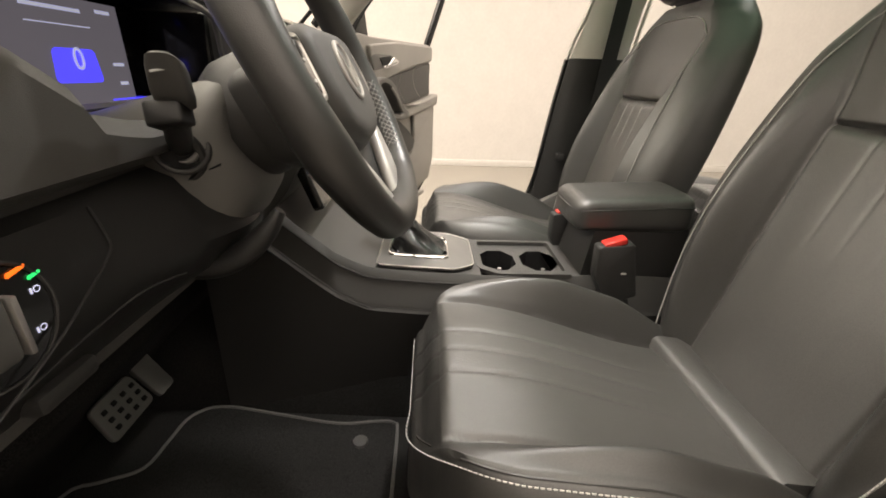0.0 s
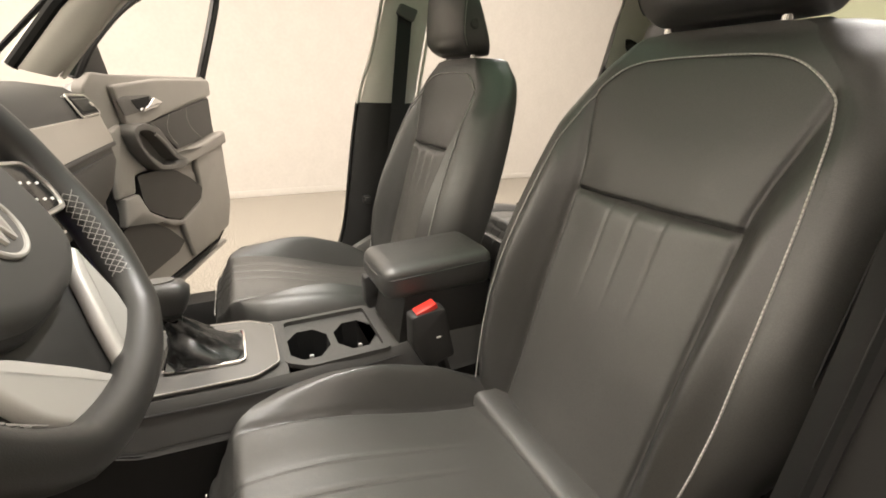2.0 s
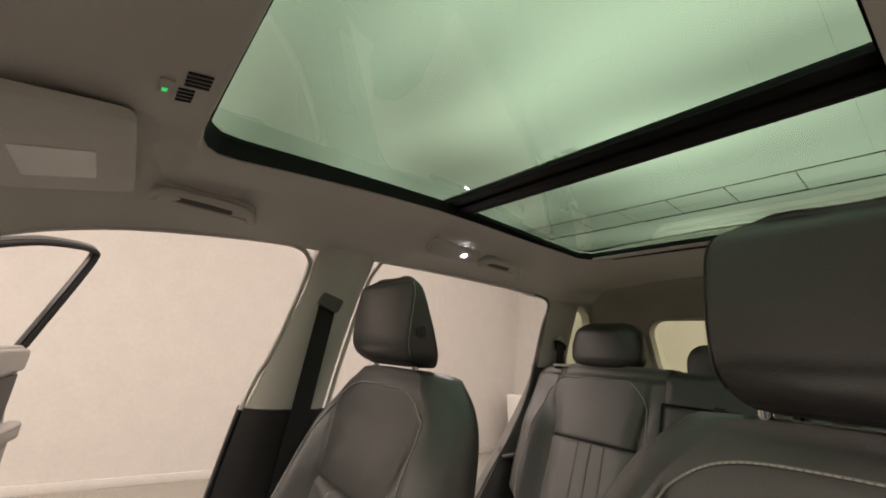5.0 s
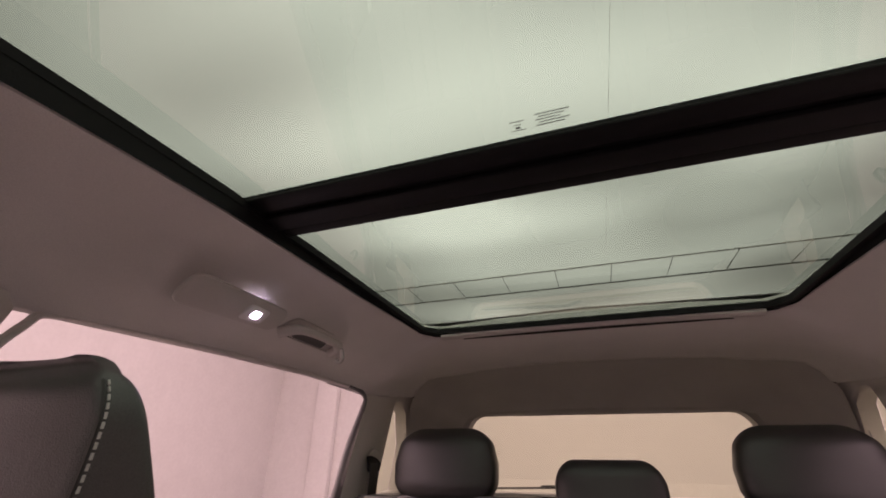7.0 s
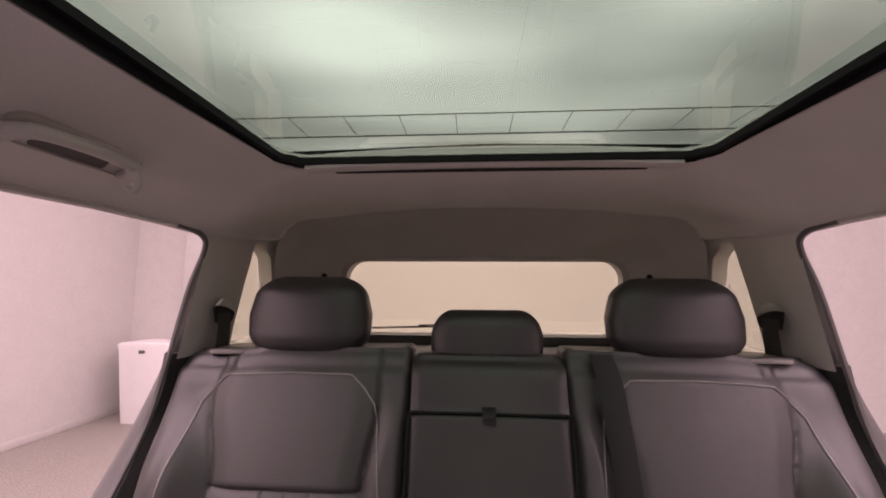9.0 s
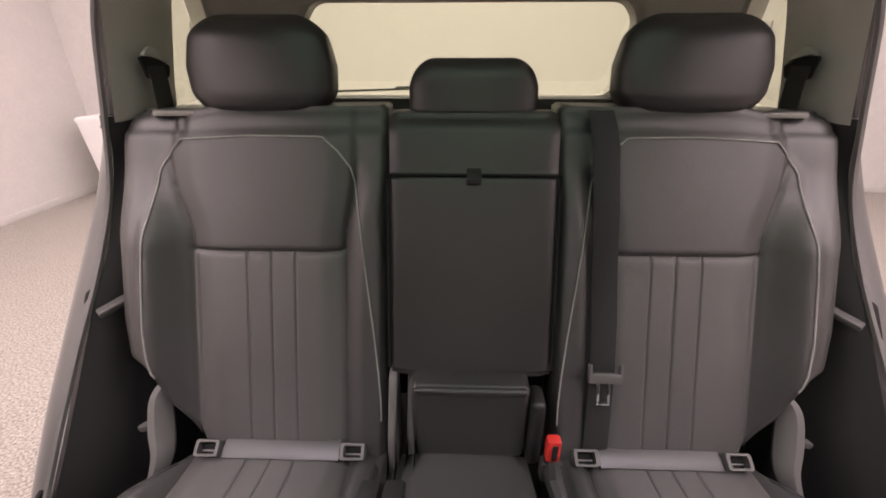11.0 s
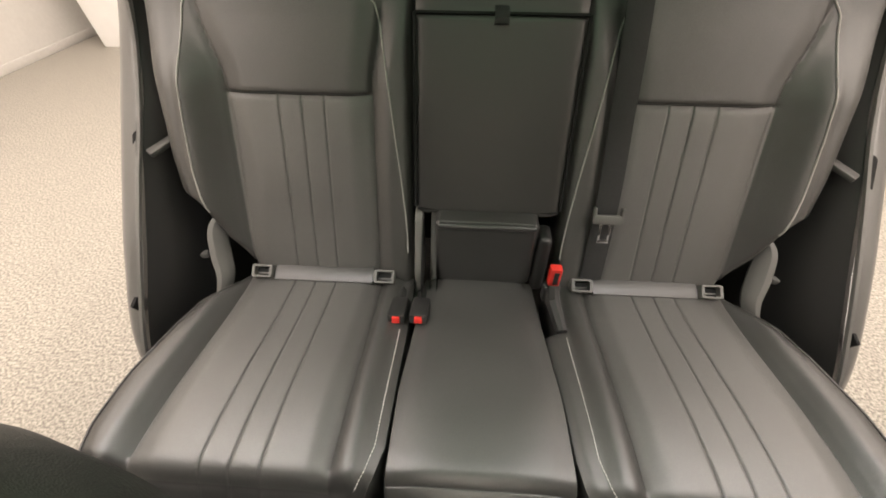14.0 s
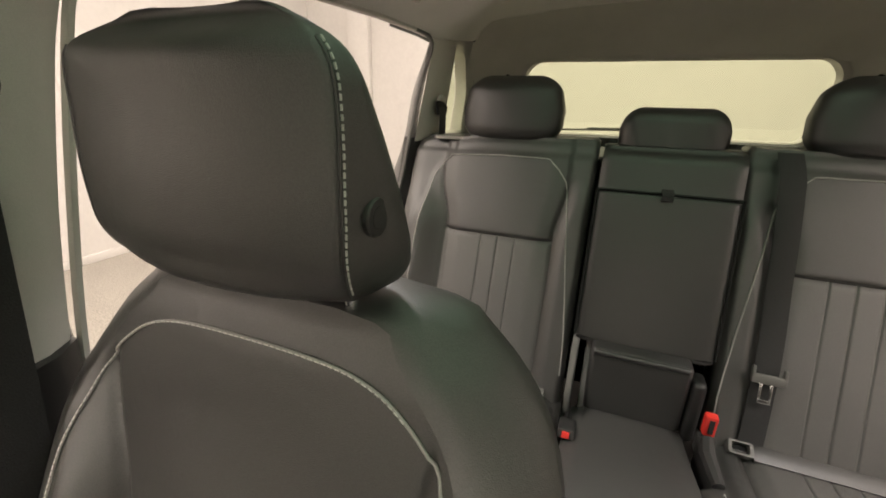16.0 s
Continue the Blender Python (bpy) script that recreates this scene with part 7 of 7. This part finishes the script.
part("pedestal", loft([[(a * w, y0 + (b + 1) * 0.5 * (y1 - y0), z) for a, b in ((-1, -1), (1, -1), (1, 1), (-1, 1))] for z, w, y0, y1 in ((0.40, 0.086, -0.128, 0.13), (0.58, 0.080, -0.120, 0.12), (0.692, 0.072, -0.100, 0.095))]), PLASTIC, arm, "black armrest pedestal", smooth=20)

# ---- front passenger door ----
HD, DD, ND = Vector((-0.78, -0.75, 0)), Vector((-0.945, 0.327, 0)), Vector((0.327, 0.945, 0))
DM = frame_of(tuple(HD), tuple(DD), (0, 0, 1))


def dp(s_, z, n_):
    return tuple(HD + DD * s_ + ND * n_ + Vector((0, 0, z)))


door = thing("front_passenger_door", "open front passenger door with grey trim and dark pocket", "car door", "open doors")
POCKET = [(0.115, 0.790), (0.20, 0.790), (0.30, 0.782), (0.37, 0.765), (0.48, 0.712), (0.562, 0.656), (0.532, 0.615), (0.343, 0.580), (0.25, 0.610), (0.14, 0.668), (0.118, 0.708)]
pock = rounded(POCKET, 0.012, 3)


def holed(outline, depth, m):
    """A flat panel with the door pocket cut through it."""
    bm = bmesh.new()
    rings = []
    for z in (0.0, depth):
        pair = []
        for pts in (outline, pock):
            vs = [bm.verts.new((x, y, z)) for x, y in pts]
            pair.append((vs, [bm.edges.new((vs[i], vs[(i + 1) % len(vs)])) for i in range(len(vs))]))
        bmesh.ops.triangle_fill(bm, use_beauty=True, use_dissolve=False, edges=pair[0][1] + pair[1][1])
        rings.append(pair)
    for (a, _), (b, _) in zip(*rings):
        for i in range(len(a)):
            bm.faces.new((a[i], a[(i + 1) % len(a)], b[(i + 1) % len(a)], b[i]))
    rim = [e for e in rings[1][0][1]]
    bmesh.ops.recalc_face_normals(bm, faces=bm.faces)
    bmesh.ops.bevel(bm, geom=rim, offset=0.007, segments=3, affect="EDGES", profile=0.5)
    bmesh.ops.transform(bm, matrix=m, verts=bm.verts)
    return bm


skin = rounded([(-0.02, 0.34), (-0.02, 0.96), (0.10, 1.07), (0.84, 1.09), (0.855, 0.80), (0.85, 0.46), (0.76, 0.33)], 0.04)
part("outer_panel", merge(prism(skin, 0.022, 0.010, DM @ pose(0, 0, -0.085)), holed(skin, 0.064, DM @ pose(0, 0, -0.064))), PAINT, door, "dark grey painted outer panel")
trimo = rounded([(0.0, 0.40), (0.0, 1.06), (0.05, 1.10), (0.14, 1.095), (0.36, 1.100), (0.82, 1.108), (0.835, 1.09), (0.825, 0.93), (0.85, 0.86), (0.845, 0.52), (0.79, 0.41), (0.70, 0.375), (0.10, 0.385)], 0.02)
part("trim_panel", holed(trimo, 0.030, DM), DOOR_TRIM, door, "grey plastic door trim panel")
part("upper_trim", prism(rounded([(0.10, 1.065), (0.36, 1.090), (0.815, 1.100), (0.828, 1.085), (0.822, 1.030), (0.60, 1.005), (0.36, 0.965), (0.20, 0.935), (0.13, 0.95)], 0.015), 0.020, 0.008, DM @ pose(0, 0, 0.030)), DOOR_TRIM, door, "padded upper door trim", smooth=20)
part("fabric_inset", prism(rounded([(0.255, 0.946), (0.43, 0.970), (0.60, 0.992), (0.815, 1.020), (0.808, 0.868), (0.62, 0.846), (0.44, 0.835), (0.38, 0.885)], 0.008), 0.010, 0.004, DM @ pose(0, 0, 0.030)), PLASTIC_SOFT, door, "dark grey sewn inset", smooth=20)
for (a0, b0), (a1, b1) in (((0.295, 0.940), (0.352, 0.890)), ((0.425, 0.968), (0.45, 0.852)), ((0.575, 0.988), (0.665, 0.858))):
    part("inset_stitch", dashes([dp(a0 + (a1 - a0) * q + 0.045 * math.sin(math.pi * q) * (-1 if a0 > 0.4 else 0.3), b0 + (b1 - b0) * q, 0.0405) for q in [i / 16 for i in range(17)]], 0.0012, 0.008, 0.001), PIPING, door)
part("arm_ledge", prism(rounded([(0.34, 0.835), (0.46, 0.828), (0.62, 0.842), (0.872, 0.870), (0.872, 0.812), (0.62, 0.790), (0.40, 0.772)], 0.012), 0.045, 0.014, DM @ pose(0, 0, 0.025), 4), DOOR_TRIM, door, "padded grey arm ledge", smooth=60)
part("lower_trim", prism(rounded([(0.555, 0.785), (0.865, 0.812), (0.862, 0.52), (0.79, 0.41), (0.40, 0.395), (0.375, 0.47), (0.345, 0.572), (0.53, 0.600), (0.565, 0.655)], 0.014), 0.022, 0.010, DM @ pose(0, 0, 0.029), 3), DOOR_TRIM, door, "grey lower door trim", smooth=60)
part("handle_bezel", prism(rounded([(0.10, 1.021), (0.135, 1.034), (0.29, 1.037), (0.352, 1.012), (0.25, 0.990), (0.127, 0.974)], 0.012), 0.004, 0.002, DM @ pose(0, 0, 0.048)), PLASTIC_GREY, door)
part("handle_recess", prism(rounded([(0.172, 1.022), (0.285, 1.033), (0.278, 1.008), (0.205, 0.991)], 0.006), 0.002, 0.0005, DM @ pose(0, 0, 0.0522)), RUBBER, door)
part("door_handle", prism(rounded([(0.208, 0.988), (0.262, 1.010), (0.295, 1.030), (0.345, 1.014), (0.30, 0.996)], 0.006), 0.012, 0.005, DM @ pose(0, 0, 0.054)), CHROME, door, "chrome inner door handle")
l_out = [(0.090, 0.926), (0.117, 0.950), (0.195, 0.948), (0.262, 0.915), (0.345, 0.835), (0.42, 0.800), (0.40, 0.778), (0.29, 0.782), (0.19, 0.802), (0.115, 0.873)]
l_core = [(0.126, 0.910), (0.142, 0.924), (0.180, 0.918), (0.225, 0.890), (0.288, 0.826), (0.300, 0.815), (0.285, 0.808), (0.25, 0.812), (0.215, 0.826), (0.148, 0.868)]
l_in = [(a + (c - a) * 0.26, b + (d - b) * 0.26) for (a, b), (c, d) in zip(l_core, l_out)]
so, si = spline([(*p, 0) for p in l_out], 5, closed=True), spline([(*p, 0) for p in l_in], 5, closed=True)
rows_h = []
for q, h, k in ((so, 0.030, 0.0), (so, 0.078, 0.0), (so, 0.086, 0.12), (so, 0.088, 0.5), (so, 0.086, 0.9), (si, 0.078, 0.0), (si, 0.040, 0.0)):
    rows_h.append([dp(a_.x + (b_.x - a_.x) * k, a_.y + (b_.y - a_.y) * k, h) if q is so else dp(b_.x, b_.y, h) for a_, b_ in zip(so, si)])
part("pull_handle", loft(rows_h, cap=False), PLASTIC_GREY, door, "dark grey pull handle loop", smooth=50)
part("pull_back", prism([(p.x, p.y) for p in si][::-1], 0.004, 0.0, DM @ pose(0, 0, 0.0335)), DOOR_TRIM, door)
part("pull_inlay", tube(spline([dp(0.205, 0.915, 0.088), dp(0.25, 0.882, 0.090), dp(0.30, 0.835, 0.090)], 6), 0.008, 8, flat=0.5), STRAP_GREY, door)
def bowl(k, h, sink=0.0):
    return [dp(0.335 + (x - 0.335) * k, 0.690 + (y - 0.690) * k - sink, h) for x, y in pock]


# Black plastic here puts the bowl's inner shade into its colour.
part("door_pocket", loft([bowl(1.0, 0.0525), bowl(0.975, 0.0505), bowl(0.955, 0.040), bowl(0.93, 0.010), bowl(0.89, -0.020), bowl(0.80, -0.042, 0.004), bowl(0.60, -0.052, 0.008), bowl(0.30, -0.055, 0.01)]), PLASTIC, door, "deep open door pocket coloured black for its inner shade", smooth=50)
part("pocket_lip", prism(rounded([(0.0, 0.650), (0.024, 0.735), (0.10, 0.735), (0.118, 0.700), (0.14, 0.664), (0.25, 0.604), (0.343, 0.575), (0.350, 0.555), (0.27, 0.572), (0.18, 0.622), (0.09, 0.668)], 0.006), 0.026, 0.006, DM @ pose(0, 0, 0.030)), DOOR_TRIM, door, "grey lip of the door pocket", smooth=50)
part("front_trim", prism(rounded([(0.0, 0.735), (0.02, 0.93), (0.10, 0.955), (0.115, 0.87), (0.19, 0.798), (0.115, 0.79), (0.10, 0.735)], 0.012), 0.018, 0.008, DM @ pose(0, 0, 0.030)), DOOR_TRIM, door, smooth=50)
part("speaker_grille", prism(rounded([(0.005, 0.636), (0.09, 0.658), (0.18, 0.612), (0.27, 0.562), (0.365, 0.480), (0.30, 0.455), (0.02, 0.448)], 0.012), 0.006, 0.002, DM @ pose(0, 0, 0.030)), PLASTIC, door, "dark speaker grille", smooth=20)
part("bottom_seal", tube([dp(0.0, 0.375, 0.02), dp(0.35, 0.365, 0.02), dp(0.70, 0.365, 0.02), dp(0.79, 0.40, 0.02), dp(0.85, 0.52, 0.015)], 0.009, 8), RUBBER, door)
part("bottom_flange", box(0.0, 0.78, -0.075, 0.03, 0.325, 0.345, 0.005, m=Matrix(((DD.x, ND.x, 0, HD.x), (DD.y, ND.y, 0, HD.y), (0, 0, 1, 0), (0, 0, 0, 1)))), PAINT, door)
wf = spline([dp(0.03, 1.085, -0.01), dp(0.10, 1.19, 0.02), (dp(0.28, 1.325, 0.055)), dp(0.52, 1.415, 0.085), dp(0.74, 1.455, 0.105), dp(0.86, 1.462, 0.11), dp(0.885, 1.44, 0.105), dp(0.872, 1.36, 0.085), dp(0.845, 1.22, 0.045), dp(0.825, 1.09, 0.005)], 6)
part("window_frame", tube(wf, 0.013, 8), GLOSS_BLACK, door, "black door window frame")
part("frame_seal", tube([(x + 0.012 * ND.x, y + 0.012 * ND.y, z - 0.008) for x, y, z in wf], 0.010, 8), RUBBER, door)
part("mirror_corner", prism([(0.03, 1.09), (0.16, 1.09), (0.13, 1.21), (0.10, 1.19)], 0.02, 0.003, DM @ pose(0, 0, -0.005)), PLASTIC, door, "black mirror corner trim")
# Black block fills the hinge gap as its shadow; the door has no such part.
part("hinge_gap_shade", loft([[dp(0.012, z, 0.033), dp(-0.10, z, -0.01), dp(-0.10, z, -0.07), dp(0.012, z, -0.06)] for z in (0.36, 0.6, 0.90)]), RUBBER, door)
drv_door = copy_thing(door, Matrix.Diagonal((-1, 1, 1, 1)))
drv_door.name = "front_driver_door"
tagged(drv_door, "open driver's door with grey trim and dark pocket", "car door", "open doors")
# the rear doors stand open along the flanks
for s in (-1, 1):
    rd = thing("rear_passenger_door", "open rear car door in dark grey paint", "car door", "open doors")
    RM = frame_of((s * 0.80, 0.20, 0), (s * 0.955, 0.295, 0), (0, 0, 1))
    out = rounded([(0.0, 0.36), (0.0, 1.08), (0.76, 1.10), (0.80, 0.85), (0.55, 0.42), (0.50, 0.36)], 0.04)
    part("outer_panel", prism(out, 0.09, 0.01, RM @ pose(0, 0, -0.045)), PAINT, rd)
    part("trim_panel", prism([(x * 0.96 + 0.015, 0.7 + (z - 0.7) * 0.94) for x, z in out], 0.03, 0.008, RM @ pose(0, 0, 0.046 if s < 0 else -0.076)), DOOR_TRIM, rd, "grey plastic door trim panel")
    fr_ = [RM @ Vector(p) for p in ((0.0, 1.07, 0), (0.01, 1.25, 0), (0.03, 1.42, 0), (0.10, 1.47, 0), (0.60, 1.47, 0), (0.72, 1.40, 0), (0.77, 1.25, 0), (0.76, 1.09, 0))]
    part("window_frame", tube(spline(fr_, 5), 0.018, 8), GLOSS_BLACK, rd, "black door window frame")

# ---- under the roof in front ----
visor = thing("sun_visor", "grey fabric sun visor with a pale mirror cover", "sun visor", "sun visors")
VM = frame_of((-0.325, -0.372, 1.418), (1, 0, -0.0), (0, 0.97, 0.24))
part("pad", prism(rounded([(-0.19, -0.085), (0.195, -0.092), (0.165, 0.072), (-0.172, 0.088)], 0.02), 0.018, 0.006, VM @ pose(0, 0, -0.009)), FABRIC, visor)
part("mirror_cover", prism(rounded([(-0.100, -0.052), (0.035, -0.052), (0.040, 0.034), (-0.087, 0.034)], 0.004), 0.0012, 0, VM @ pose(0, 0, -0.0103)), WHITE_LACQUER, visor, "pale mirror cover", smooth=0)
part("pivot", tube([(-0.505, -0.440, 1.402), (-0.53, -0.445, 1.42)], 0.008, 8), TAILTRIM, visor)
copy_thing(visor, pose(0.65, 0, 0))
ovh = thing("overhead_console", "pale grey overhead console with lamps, vents and a green light", "overhead console")
OC = rounded([(-0.185, -0.228), (0.185, -0.228), (0.200, -0.30), (0.190, -0.40), (0.135, -0.53), (-0.135, -0.53), (-0.190, -0.40), (-0.200, -0.30)], 0.03)
OM = Matrix(((1, 0, 0, 0), (0, 1, 0, 0), (0, 0.22, 1, 1.545), (0, 0, 0, 1)))
part("housing", prism(OC, 0.06, 0.012, OM @ pose(0, 0, -0.03)), PILLAR, ovh, "pale grey console housing")
part("flap", prism(rounded([(-0.085, -0.41), (0.085, -0.41), (0.085, -0.48), (-0.085, -0.48)], 0.01), 0.003, 0.001, OM @ pose(0, 0, -0.0325)), FABRIC, ovh)
part("flap_grip", box(-0.045, 0.035, -0.468, -0.455, -0.0345, -0.0322, 0.001, m=OM), TAILTRIM, ovh)
for i in range(4):
    part("vent_slot", box(-0.125 + 0.009 * i, -0.121 + 0.009 * i, -0.272, -0.256, -0.0316, -0.0300, 0, m=OM), RUBBER, ovh)
    part("vent_slot", box(-0.085 + 0.009 * i, -0.081 + 0.009 * i, -0.268, -0.244, -0.0316, -0.0300, 0, m=OM), RUBBER, ovh)
part("switch", box(-0.108, -0.080, -0.290, -0.276, -0.0330, -0.0300, 0.001, m=OM), TAILTRIM, ovh)
part("green_lamp", box(-0.104, -0.097, -0.286, -0.281, -0.0340, -0.0328, 0, m=OM), GREEN_LED, ovh, smooth=0)
mir = thing("interior_mirror", "black framed interior mirror below the windscreen header", "mirror")
part("housing", box(-0.12, 0.12, -0.015, 0.015, -0.033, 0.033, 0.012, 3, m=pose(0, -0.60, 1.385, 10)), PLASTIC, mir)
part("mirror_glass", box(-0.110, 0.110, 0.0155, 0.0165, -0.026, 0.026, 0, m=pose(0, -0.60, 1.385, 10)), MIRROR, mir)
part("stem", tube([(0, -0.61, 1.40), (0, -0.64, 1.43), (0, -0.60, 1.46)], 0.010, 8), PLASTIC, mir)

# belt tongue parked on the driver's centre pillar
tng = thing("belt_tongue", "bright steel belt tongue parked beside the driver's pillar", "belt tongue", "seat belts", (0.648, 0.080, 0.860))
part("plate", prism(rounded([(-0.030, -0.012), (0.030, -0.012), (0.030, 0.012), (-0.030, 0.012)], 0.005), 0.003, 0.001, frame_of((0, 0, 0), (0, 0.85, 0.5), (0, -0.5, 0.85))), CHROME, tng)
part("grip", box(-0.007, 0.007, -0.022, 0.022, -0.014, 0.014, 0.005, m=pose(0, 0.018, 0.012, 30)), PLASTIC, tng)
